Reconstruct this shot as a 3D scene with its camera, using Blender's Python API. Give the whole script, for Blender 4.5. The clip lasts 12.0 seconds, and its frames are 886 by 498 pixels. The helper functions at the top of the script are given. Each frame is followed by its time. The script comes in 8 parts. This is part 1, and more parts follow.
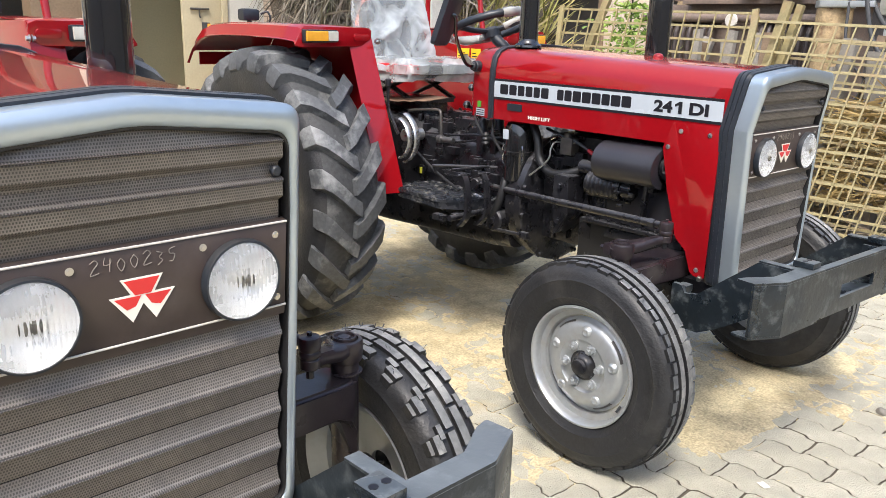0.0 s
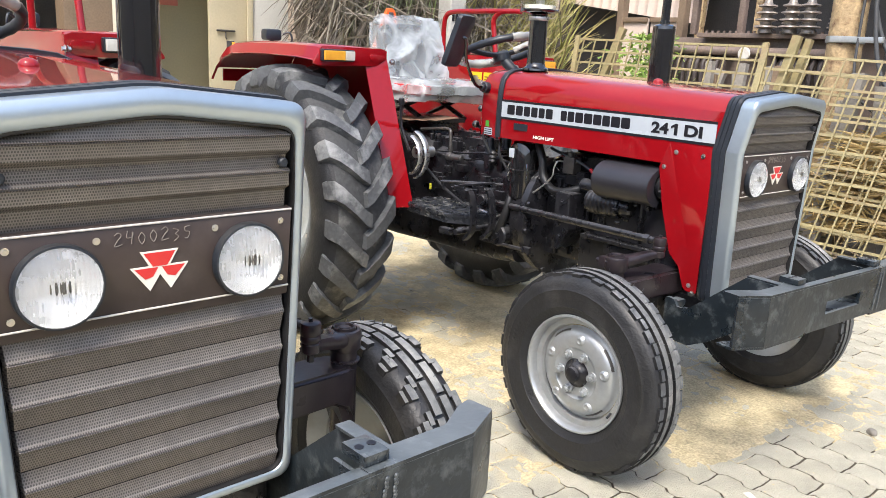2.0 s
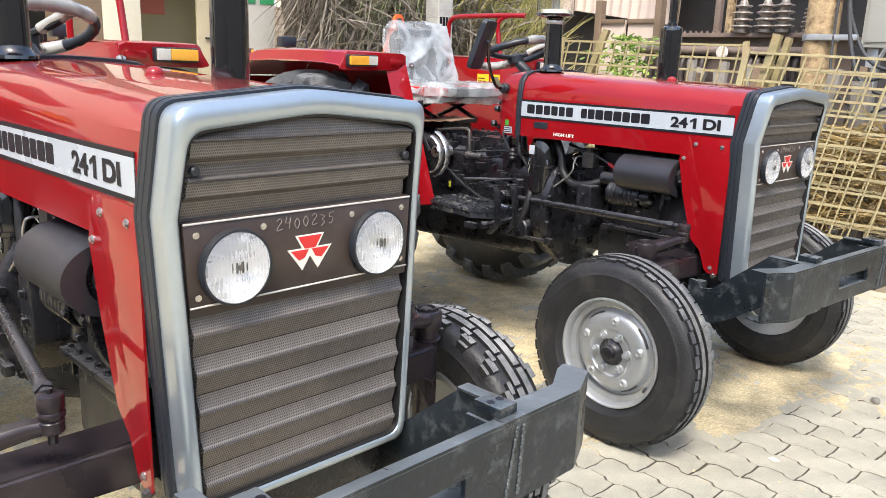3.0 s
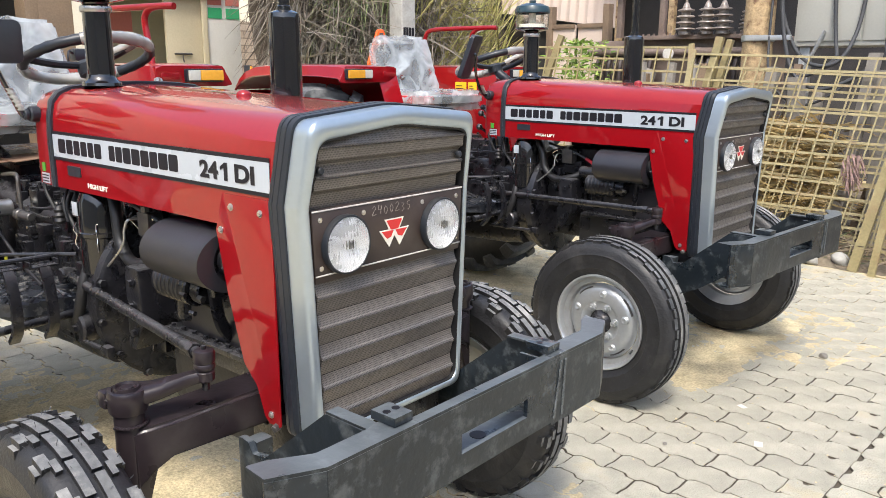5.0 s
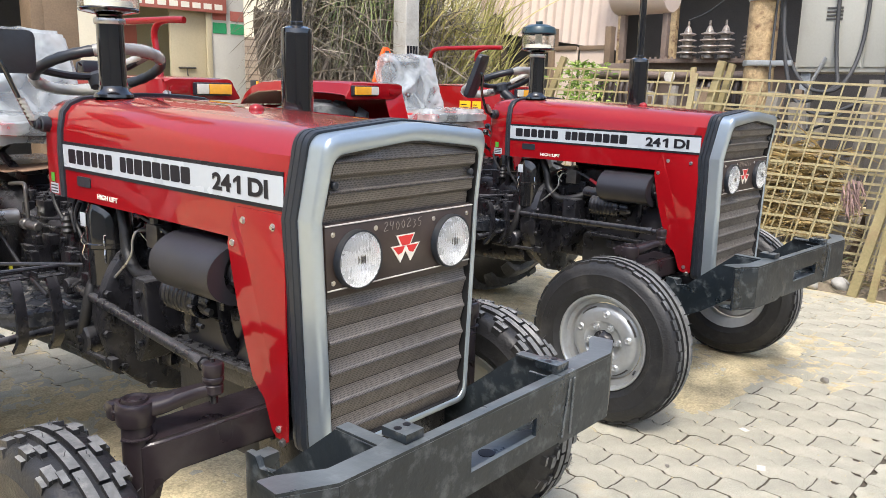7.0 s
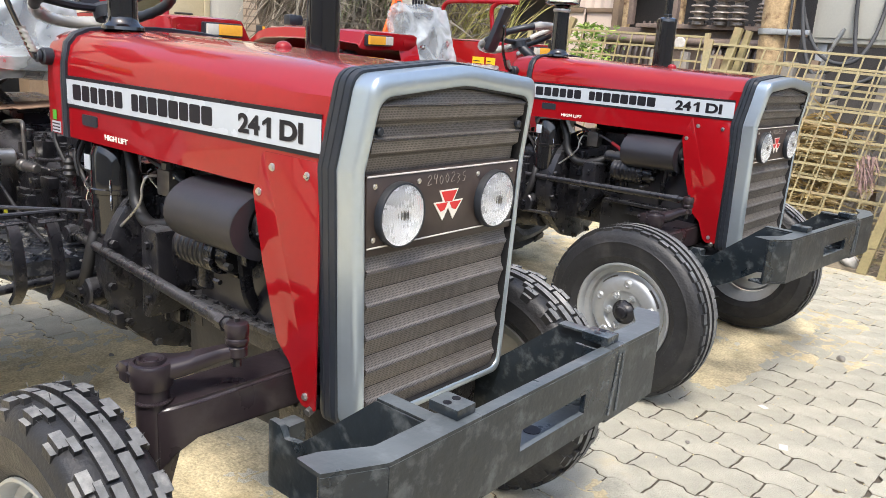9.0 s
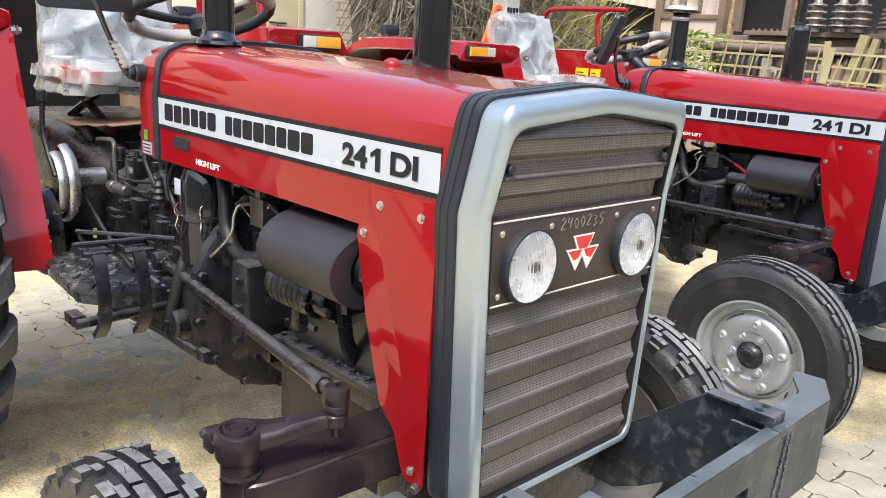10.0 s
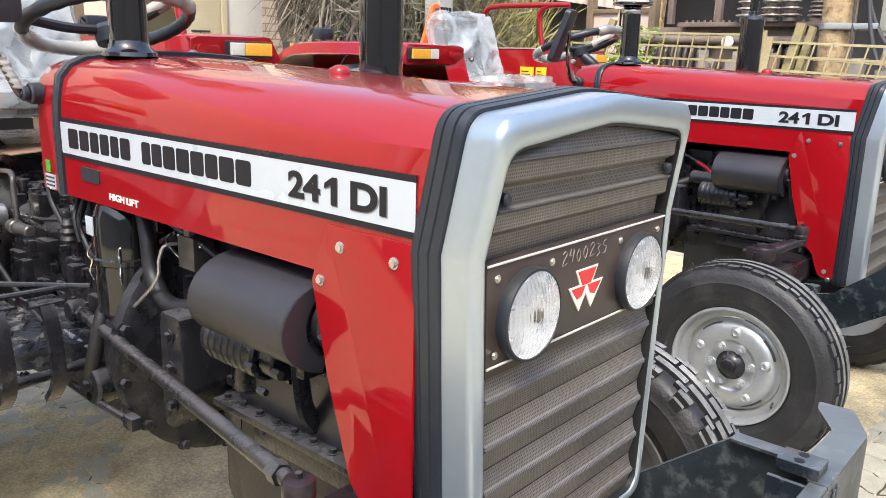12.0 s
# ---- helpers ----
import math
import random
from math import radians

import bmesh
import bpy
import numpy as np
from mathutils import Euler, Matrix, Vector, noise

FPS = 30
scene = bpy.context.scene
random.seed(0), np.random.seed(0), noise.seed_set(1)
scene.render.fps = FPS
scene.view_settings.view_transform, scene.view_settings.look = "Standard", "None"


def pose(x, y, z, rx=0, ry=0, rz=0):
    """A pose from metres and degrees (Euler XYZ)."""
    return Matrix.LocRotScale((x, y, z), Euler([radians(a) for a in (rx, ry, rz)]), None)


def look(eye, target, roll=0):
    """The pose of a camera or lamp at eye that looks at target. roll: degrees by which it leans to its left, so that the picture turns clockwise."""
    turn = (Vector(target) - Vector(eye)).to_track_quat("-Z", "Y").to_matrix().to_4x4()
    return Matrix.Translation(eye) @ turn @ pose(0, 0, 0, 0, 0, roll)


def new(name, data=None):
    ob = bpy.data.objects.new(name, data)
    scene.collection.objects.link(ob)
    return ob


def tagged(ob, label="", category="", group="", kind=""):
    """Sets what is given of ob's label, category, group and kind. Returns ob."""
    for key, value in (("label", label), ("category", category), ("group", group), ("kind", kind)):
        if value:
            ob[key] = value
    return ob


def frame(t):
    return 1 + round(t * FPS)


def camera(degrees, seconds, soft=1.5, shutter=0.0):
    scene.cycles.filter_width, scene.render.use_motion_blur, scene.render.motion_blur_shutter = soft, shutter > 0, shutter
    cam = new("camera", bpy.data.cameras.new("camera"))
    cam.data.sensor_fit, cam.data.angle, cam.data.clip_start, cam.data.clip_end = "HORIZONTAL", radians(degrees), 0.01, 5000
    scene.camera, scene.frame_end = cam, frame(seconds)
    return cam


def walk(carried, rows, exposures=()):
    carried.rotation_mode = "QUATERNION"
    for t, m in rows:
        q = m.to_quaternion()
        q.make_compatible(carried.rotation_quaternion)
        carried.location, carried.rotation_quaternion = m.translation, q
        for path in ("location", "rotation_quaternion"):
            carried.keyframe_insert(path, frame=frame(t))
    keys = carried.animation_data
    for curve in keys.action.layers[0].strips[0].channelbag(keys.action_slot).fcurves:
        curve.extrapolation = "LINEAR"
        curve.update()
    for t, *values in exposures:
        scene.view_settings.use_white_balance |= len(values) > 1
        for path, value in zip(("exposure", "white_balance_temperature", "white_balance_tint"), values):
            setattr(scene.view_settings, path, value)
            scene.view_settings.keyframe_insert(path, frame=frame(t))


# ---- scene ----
cam = camera(58.96, 12.0, soft=0.6)
PATH = [
    (0, -0.0003, 0.0916, 1.3009, 74.152, -1.563, -41.341),
    (0.5, 0.0398, 0.0193, 1.3037, 74.361, -1.603, -43.780),
    (1, 0.0495, 0.0232, 1.2870, 74.675, -1.431, -43.704),
    (1.5, 0.0474, 0.0101, 1.2760, 74.881, -0.928, -43.605),
    (2, -0.0486, -0.0353, 1.2749, 76.106, -2.901, -39.703),
    (2.5, -0.1992, 0.0027, 1.2630, 76.349, -2.936, -36.448),
    (3, -0.3401, -0.0004, 1.2633, 76.481, -1.932, -42.381),
    (3.5, -0.4987, -0.1081, 1.2816, 76.693, 0.031, -42.556),
    (3.7, -0.5530, -0.1209, 1.2992, 76.158, 0.225, -42.907),
    (5.3, -0.7629, -0.1141, 1.2891, 77.097, -0.515, -46.846),
    (5.5, -0.7673, -0.1108, 1.2902, 77.187, -0.624, -46.821),
    (6, -0.7713, -0.1056, 1.2891, 77.594, -0.867, -46.695),
    (6.5, -0.7794, -0.1100, 1.2923, 78.065, -1.043, -46.529),
    (7, -0.7707, -0.0962, 1.2870, 78.196, -1.356, -46.504),
    (7.5, -0.7627, -0.0615, 1.2782, 77.669, -1.852, -46.279),
    (7.7, -0.7593, -0.0462, 1.2690, 76.566, -1.988, -46.293),
    (9.3, -0.7461, 0.1219, 1.2431, 75.394, -3.872, -46.845),
    (9.5, -0.7014, 0.1586, 1.2571, 75.369, -3.723, -44.365),
    (10, -0.6464, 0.2923, 1.2582, 75.610, -3.522, -40.929),
    (10.5, -0.6329, 0.4076, 1.2565, 75.828, -2.408, -41.599),
    (11, -0.6126, 0.3893, 1.2736, 76.310, -2.038, -41.210),
    (11.5, -0.5499, 0.3496, 1.2711, 75.948, -0.973, -41.590),
    (12, -0.5266, 0.5001, 1.2561, 75.975, -1.511, -46.009),
]
walk(cam, [(r[0], pose(*r[1:])) for r in PATH], [(0, 1.32), (1, 1.25), (2.5, 1.42), (3.7, 1.28), (5.5, 1.20), (7.5, 1.18), (9.5, 1.28), (10.5, 1.39), (11.5, 1.50), (12, 1.42)])

# ---- world and sun ----
world = bpy.data.worlds.new("world")
scene.world = world
world.use_nodes = True
wn = world.node_tree
sky = wn.nodes.new("ShaderNodeTexSky")
sky.sky_type = "NISHITA"
sky.sun_disc = False
SUN_AZ, SUN_EL = 214.0, 56.0          # where the sun stands: degrees from +x towards +y, and above the horizon
sky.sun_elevation = radians(SUN_EL)
sky.sun_rotation = radians(90.0 - SUN_AZ)
sky.air_density, sky.dust_density, sky.ozone_density = 1.0, 3.0, 1.0
wn.links.new(sky.outputs[0], wn.nodes["Background"].inputs[0])
wn.nodes["Background"].inputs[1].default_value = 0.150

sun_data = bpy.data.lights.new("sun", "SUN")
sun_data.energy, sun_data.angle, sun_data.color = 1.5, radians(14.0), (1.0, 0.96, 0.90)
sun = new("sun", sun_data)
_d = Vector((math.cos(radians(SUN_AZ)) * math.cos(radians(SUN_EL)), math.sin(radians(SUN_AZ)) * math.cos(radians(SUN_EL)), math.sin(radians(SUN_EL))))
sun.matrix_world = look(_d * 30, (0, 0, 0))


# ---- materials ----
def material(name, color, rough=0.5, metal=0.0, coat=0.0, var=0.12, scale=6.0, fine=60.0, bump=0.0, bump_scale=80.0, spots=None, spot_amount=0.5, spot_scale=9.0, rough_var=0.1, per_object=0.0, dust=None, dust_sheen=0.0, coat_rough=0.05):
    """A surface with colour variation at two scales, fine relief, and stains of a second colour."""
    m = bpy.data.materials.new(name)
    m.use_nodes = True
    nt = m.node_tree
    n, l = nt.nodes, nt.links
    b = n["Principled BSDF"]
    tc = n.new("ShaderNodeTexCoord")
    n1 = n.new("ShaderNodeTexNoise")
    n1.inputs["Scale"].default_value, n1.inputs["Detail"].default_value = scale, 5.0
    n2 = n.new("ShaderNodeTexNoise")
    n2.inputs["Scale"].default_value, n2.inputs["Detail"].default_value = fine, 3.0
    for t in (n1, n2):
        l.new(tc.outputs["Object"], t.inputs["Vector"])
    add = n.new("ShaderNodeMath")
    add.operation = "ADD"
    l.new(n1.outputs["Fac"], add.inputs[0])
    l.new(n2.outputs["Fac"], add.inputs[1])
    mr = n.new("ShaderNodeMapRange")
    mr.inputs["From Min"].default_value, mr.inputs["From Max"].default_value = 0.6, 1.4
    mr.inputs["To Min"].default_value, mr.inputs["To Max"].default_value = 1 - var, 1 + var
    l.new(add.outputs[0], mr.inputs["Value"])
    last = mr.outputs["Result"]
    if per_object:
        oi = n.new("ShaderNodeObjectInfo")
        pm = n.new("ShaderNodeMapRange")
        pm.inputs["To Min"].default_value, pm.inputs["To Max"].default_value = 1 - per_object, 1 + per_object
        l.new(oi.outputs["Random"], pm.inputs["Value"])
        mul = n.new("ShaderNodeMath")
        mul.operation = "MULTIPLY"
        l.new(last, mul.inputs[0])
        l.new(pm.outputs["Result"], mul.inputs[1])
        last = mul.outputs[0]
    base = n.new("ShaderNodeMix")
    base.data_type, base.blend_type = "RGBA", "MULTIPLY"
    base.inputs["Factor"].default_value = 1.0
    base.inputs[6].default_value = (*color, 1)
    l.new(last, base.inputs[7])
    out = base.outputs[2]
    if spots:
        n3 = n.new("ShaderNodeTexNoise")
        n3.inputs["Scale"].default_value, n3.inputs["Detail"].default_value, n3.inputs["Roughness"].default_value = spot_scale, 6.0, 0.65
        l.new(tc.outputs["Object"], n3.inputs["Vector"])
        ms = n.new("ShaderNodeMapRange")
        ms.inputs["From Min"].default_value, ms.inputs["From Max"].default_value = 0.52, 0.68
        ms.inputs["To Max"].default_value = spot_amount
        l.new(n3.outputs["Fac"], ms.inputs["Value"])
        mx = n.new("ShaderNodeMix")
        mx.data_type = "RGBA"
        l.new(ms.outputs["Result"], mx.inputs["Factor"])
        l.new(out, mx.inputs[6])
        mx.inputs[7].default_value = (*spots, 1)
        out = mx.outputs[2]
    # upward faces turn paler: dust, and sky sheen painted in with it
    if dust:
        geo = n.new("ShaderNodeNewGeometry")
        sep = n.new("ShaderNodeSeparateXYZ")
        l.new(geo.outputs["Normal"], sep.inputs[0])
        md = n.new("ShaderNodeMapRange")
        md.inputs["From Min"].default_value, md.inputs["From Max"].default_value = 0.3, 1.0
        md.inputs["To Max"].default_value = dust_sheen
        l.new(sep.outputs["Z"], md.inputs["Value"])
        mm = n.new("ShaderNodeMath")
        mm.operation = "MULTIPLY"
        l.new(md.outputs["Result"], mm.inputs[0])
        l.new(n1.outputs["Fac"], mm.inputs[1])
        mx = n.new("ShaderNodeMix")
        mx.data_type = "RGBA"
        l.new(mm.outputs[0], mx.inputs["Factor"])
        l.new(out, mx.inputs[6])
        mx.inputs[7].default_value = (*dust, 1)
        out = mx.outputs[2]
    l.new(out, b.inputs["Base Color"])
    rr = n.new("ShaderNodeMapRange")
    rr.inputs["From Min"].default_value, rr.inputs["From Max"].default_value = 0.3, 0.7
    rr.inputs["To Min"].default_value, rr.inputs["To Max"].default_value = max(0.02, rough - rough_var), min(1.0, rough + rough_var)
    l.new(n1.outputs["Fac"], rr.inputs["Value"])
    l.new(rr.outputs["Result"], b.inputs["Roughness"])
    b.inputs["Metallic"].default_value = metal
    b.inputs["Coat Weight"].default_value = coat
    b.inputs["Coat Roughness"].default_value = coat_rough
    if bump:
        n4 = n.new("ShaderNodeTexNoise")
        n4.inputs["Scale"].default_value, n4.inputs["Detail"].default_value = bump_scale, 4.0
        l.new(tc.outputs["Object"], n4.inputs["Vector"])
        bp = n.new("ShaderNodeBump")
        bp.inputs["Strength"].default_value, bp.inputs["Distance"].default_value = bump, 0.01
        l.new(n4.outputs["Fac"], bp.inputs["Height"])
        l.new(bp.outputs["Normal"], b.inputs["Normal"])
    return m


DUST = (0.42, 0.35, 0.25)
# the peach dust tint also paints the sky's sheen on upward panels
M_RED = material("red_paint", (0.252, 0.0040, 0.0076), rough=0.34, coat=1.0, coat_rough=0.035, var=0.05, scale=3, rough_var=0.05, dust=(0.60, 0.28, 0.21), dust_sheen=0.16)
M_SILVER = material("silver_paint", (0.42, 0.49, 0.545), rough=0.34, metal=0.72, coat=0.5, coat_rough=0.08, var=0.04, scale=4, rough_var=0.04)
M_RUBBER = material("black_rubber", (0.016, 0.020, 0.027), rough=0.42, var=0.2, bump=0.05, dust=DUST, dust_sheen=0.10)
M_TYRE = material("tyre_rubber", (0.014, 0.0145, 0.016), rough=0.50, var=0.35, scale=12, bump=0.2, bump_scale=120, spots=(0.062, 0.058, 0.054), spot_amount=0.45, spot_scale=7)
M_TREAD = material("dusty_tread_rubber", (0.135, 0.138, 0.136), rough=0.75, var=0.4, scale=14, bump=0.3, bump_scale=110, spots=(0.33, 0.325, 0.30), spot_amount=0.8, spot_scale=12)
M_TAG = material("yellow_green_plastic", (0.42, 0.40, 0.03), rough=0.5, var=0.1)
M_FLOORRUBBER = material("dusty_floor_rubber", (0.040, 0.041, 0.042), rough=0.7, var=0.4, scale=9, bump=0.2, bump_scale=90, spots=(0.16, 0.16, 0.15), spot_amount=0.8, spot_scale=7)
M_HOSE = material("black_hose_rubber", (0.012, 0.012, 0.013), rough=0.5, var=0.2, bump=0.1)
M_RIM = material("silver_wheel_paint", (0.40, 0.42, 0.43), rough=0.38, metal=0.6, var=0.08, spots=(0.34, 0.30, 0.24), spot_amount=0.35, spot_scale=14, bump=0.02)
# bluish dust tint: also carries sky reflection on the upper engine faces
M_ENGINE = material("engine_black_paint", (0.011, 0.011, 0.0135), rough=0.30, coat=0.25, var=0.3, scale=20, bump=0.14, bump_scale=120, spots=(0.06, 0.057, 0.056), spot_amount=0.3, spot_scale=30, dust=(0.24, 0.24, 0.25), dust_sheen=0.42)
M_BROWN = material("chassis_dark_paint", (0.022, 0.0165, 0.019), rough=0.33, var=0.2, scale=8, coat=0.25, bump=0.05, bump_scale=60, spots=(0.07, 0.06, 0.06), spot_amount=0.25)
# blue-grey dust tint, with the bright sky on top faces painted in
M_BUMPER = material("bumper_grey_paint", (0.011, 0.016, 0.021), rough=0.33, var=0.25, scale=7, bump=0.08, bump_scale=60, spots=(0.19, 0.21, 0.215), spot_amount=0.32, spot_scale=26, dust=(0.26, 0.29, 0.30), dust_sheen=0.66)
M_WELD = material("weld_metal", (0.09, 0.10, 0.105), rough=0.35, metal=0.3, var=0.4, scale=60, bump=0.2)
M_GUARD = material("black_cover_paint", (0.021, 0.0205, 0.025), rough=0.36, var=0.1, bump=0.03, dust=(0.20, 0.19, 0.20), dust_sheen=0.12)
M_CAN = material("gloss_can_paint", (0.010, 0.010, 0.011), rough=0.14, var=0.15, coat=0.5, bump=0.03, bump_scale=30, dust=(0.22, 0.20, 0.18), dust_sheen=0.10)
M_BAND = material("brown_panel_paint", (0.050, 0.036, 0.031), rough=0.42, var=0.1, scale=9, spots=(0.12, 0.10, 0.085), spot_amount=0.25)
M_TRIM = material("pale_trim", (0.55, 0.52, 0.47), rough=0.45, var=0.2)
M_STEEL = material("bare_steel", (0.55, 0.54, 0.52), rough=0.3, metal=0.9, var=0.15, scale=20)
M_REFLECTOR = material("silvered_reflector", (0.90, 0.92, 0.94), rough=0.28, metal=0.45, var=0.08, scale=30, bump=0.03, bump_scale=70)
M_CHROME = material("bright_steel", (0.72, 0.72, 0.72), rough=0.14, metal=1.0, var=0.1)
M_DARKSTEEL = material("dark_steel", (0.11, 0.105, 0.10), rough=0.4, metal=0.6, var=0.3, scale=18, spots=(0.22, 0.18, 0.14), spot_amount=0.4)
M_GLOSSBLACK = material("gloss_black_paint", (0.008, 0.008, 0.009), rough=0.10, coat=1.0, rough_var=0.03, var=0.1)
M_WHITE = material("white_decal", (0.43, 0.47, 0.51), rough=0.3, var=0.03, coat=0.3)
M_BLACKDECAL = material("black_decal", (0.016, 0.016, 0.02), rough=0.35, var=0.1)
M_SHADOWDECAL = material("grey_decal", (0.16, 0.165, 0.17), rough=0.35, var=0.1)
M_REDDECAL = material("red_decal", (0.62, 0.03, 0.03), rough=0.35, var=0.05)
M_CREAM = material("cream_decal", (0.80, 0.76, 0.66), rough=0.4, var=0.05)
M_CHALK = material("chalk", (0.20, 0.18, 0.155), rough=0.9, var=0.5, fine=300)
M_YELLOWDECAL = material("yellow_decal", (0.85, 0.55, 0.02), rough=0.4, var=0.05)
M_GREENDECAL = material("green_decal", (0.06, 0.30, 0.03), rough=0.4, var=0.05)
M_AMBER = material("amber_lens", (0.80, 0.38, 0.03), rough=0.15, coat=0.8, var=0.1, bump=0.3, bump_scale=220)
M_CLEARLENS = material("white_lens", (0.58, 0.55, 0.48), rough=0.15, coat=0.8, var=0.1, bump=0.3, bump_scale=220)
M_ORANGE = material("orange_plastic", (0.88, 0.13, 0.02), rough=0.4, var=0.08)
M_SEAT = material("dark_grey_vinyl", (0.075, 0.078, 0.082), rough=0.5, var=0.15, bump=0.1)
M_CABLERED = material("red_cable", (0.55, 0.015, 0.02), rough=0.4, var=0.1)
M_BLUEHUB = material("pale_grey_paint", (0.43, 0.46, 0.46), rough=0.4, metal=0.15, var=0.1)


for _m, _spec, _coat in ((M_RED, 0.05, 1.47), (M_BLACKDECAL, 0.15, 1.5), (M_ENGINE, 0.35, 1.4), (M_BROWN, 0.3, 1.4)):
    _b = _m.node_tree.nodes["Principled BSDF"]
    _b.inputs["Specular IOR Level"].default_value, _b.inputs["Coat IOR"].default_value = _spec, _coat


def plastic_wrap(name, thin=0.42, thick=0.88, color=(0.47, 0.55, 0.59)):
    """Thin clear film, milky and crumpled; thin and thick: how much it hides."""
    m = bpy.data.materials.new(name)
    m.use_nodes = True
    n, l = m.node_tree.nodes, m.node_tree.links
    b = n["Principled BSDF"]
    b.inputs["Base Color"].default_value = (*color, 1)
    b.inputs["Roughness"].default_value = 0.16
    b.inputs["Coat Weight"].default_value = 0.9
    tc = n.new("ShaderNodeTexCoord")
    v = n.new("ShaderNodeTexNoise")
    v.inputs["Scale"].default_value, v.inputs["Detail"].default_value, v.inputs["Distortion"].default_value = 8, 3, 0.7
    l.new(tc.outputs["Object"], v.inputs["Vector"])
    bp = n.new("ShaderNodeBump")
    bp.inputs["Strength"].default_value, bp.inputs["Distance"].default_value = 0.9, 0.02
    l.new(v.outputs["Fac"], bp.inputs["Height"])
    l.new(bp.outputs["Normal"], b.inputs["Normal"])
    tr = n.new("ShaderNodeBsdfTransparent")
    mx = n.new("ShaderNodeMixShader")
    mr = n.new("ShaderNodeMapRange")
    mr.inputs["From Min"].default_value, mr.inputs["From Max"].default_value = 0.35, 0.65
    mr.inputs["To Min"].default_value, mr.inputs["To Max"].default_value = thin, thick
    l.new(v.outputs["Fac"], mr.inputs["Value"])
    l.new(mr.outputs["Result"], mx.inputs["Fac"])
    l.new(tr.outputs[0], mx.inputs[1])
    l.new(b.outputs[0], mx.inputs[2])
    l.new(mx.outputs[0], n["Material Output"].inputs["Surface"])
    return m


def glass(name, flutes=0.0, tint=(1, 1, 1)):
    m = bpy.data.materials.new(name)
    m.use_nodes = True
    n, l = m.node_tree.nodes, m.node_tree.links
    b = n["Principled BSDF"]
    b.inputs["Base Color"].default_value = (*tint, 1)
    b.inputs["Roughness"].default_value = 0.05
    b.inputs["Transmission Weight"].default_value = 1.0
    b.inputs["IOR"].default_value = 1.45
    if flutes:
        tc = n.new("ShaderNodeTexCoord")
        w = n.new("ShaderNodeTexWave")
        w.bands_direction = "Y"
        w.inputs["Scale"].default_value, w.inputs["Distortion"].default_value = flutes, 0.4
        l.new(tc.outputs["Object"], w.inputs["Vector"])
        bp = n.new("ShaderNodeBump")
        bp.inputs["Strength"].default_value, bp.inputs["Distance"].default_value = 0.6, 0.004
        l.new(w.outputs["Fac"], bp.inputs["Height"])
        l.new(bp.outputs["Normal"], b.inputs["Normal"])
    return m


def slat_material(name):
    """Dark brown sheet with a fine punched mesh: rows of tiny slots."""
    m = material(name, (0.175, 0.157, 0.139), rough=0.46, metal=0.25, var=0.22, scale=7, spots=(0.30, 0.27, 0.23), spot_amount=0.4, spot_scale=12)
    n, l = m.node_tree.nodes, m.node_tree.links
    tc = n.new("ShaderNodeTexCoord")
    br = n.new("ShaderNodeTexBrick")
    br.inputs["Scale"].default_value = 1.0
    br.inputs["Brick Width"].default_value, br.inputs["Row Height"].default_value = 0.0036, 0.0042
    br.inputs["Mortar Size"].default_value = 0.00085
    br.inputs["Color1"].default_value = br.inputs["Color2"].default_value = (0, 0, 0, 1)
    br.inputs["Mortar"].default_value = (1, 1, 1, 1)
    sp, cb = n.new("ShaderNodeSeparateXYZ"), n.new("ShaderNodeCombineXYZ")
    l.new(tc.outputs["Object"], sp.inputs[0])
    l.new(sp.outputs["Y"], cb.inputs["X"])
    l.new(sp.outputs["Z"], cb.inputs["Y"])
    l.new(cb.outputs[0], br.inputs["Vector"])
    bs = n["Principled BSDF"]
    old = bs.inputs["Base Color"].links[0].from_socket
    mx = n.new("ShaderNodeMix")
    mx.data_type = "RGBA"
    l.new(br.outputs["Color"], mx.inputs["Factor"])
    mx.inputs[6].default_value = (0.070, 0.062, 0.054, 1)
    l.new(old, mx.inputs[7])
    l.new(mx.outputs[2], bs.inputs["Base Color"])
    bp = n.new("ShaderNodeBump")
    bp.inputs["Strength"].default_value, bp.inputs["Distance"].default_value = 0.25, 0.001
    l.new(br.outputs["Color"], bp.inputs["Height"])
    l.new(bp.outputs["Normal"], bs.inputs["Normal"])
    return m


M_WRAP = plastic_wrap("clear_plastic_wrap", 0.28, 0.85, (0.50, 0.53, 0.53))
M_RIMWRAP = plastic_wrap("wound_plastic_film", 0.55, 0.95, (0.48, 0.47, 0.43))
M_LAMPGLASS = glass("fluted_glass", flutes=46.0)
M_JAR = glass("clear_jar", tint=(0.92, 0.93, 0.92))
M_SLAT = slat_material("punched_sheet")
M_MIRROR = bpy.data.materials.new("mirror")
M_MIRROR.use_nodes = True
M_MIRROR.node_tree.nodes["Principled BSDF"].inputs["Metallic"].default_value = 1.0
M_MIRROR.node_tree.nodes["Principled BSDF"].inputs["Roughness"].default_value = 0.03

# ---- mesh helpers ----


def finish(bm, material_, name, sharp=38.0):
    bmesh.ops.remove_doubles(bm, verts=bm.verts, dist=1e-6)
    bmesh.ops.recalc_face_normals(bm, faces=bm.faces)
    lim = radians(sharp)
    for f in bm.faces:
        f.smooth = True
    for e in bm.edges:
        if len(e.link_faces) == 2 and e.calc_face_angle(0) > lim:
            e.smooth = False
    me = bpy.data.meshes.new(name)
    bm.to_mesh(me)
    bm.free()
    me.materials.append(material_)
    return me


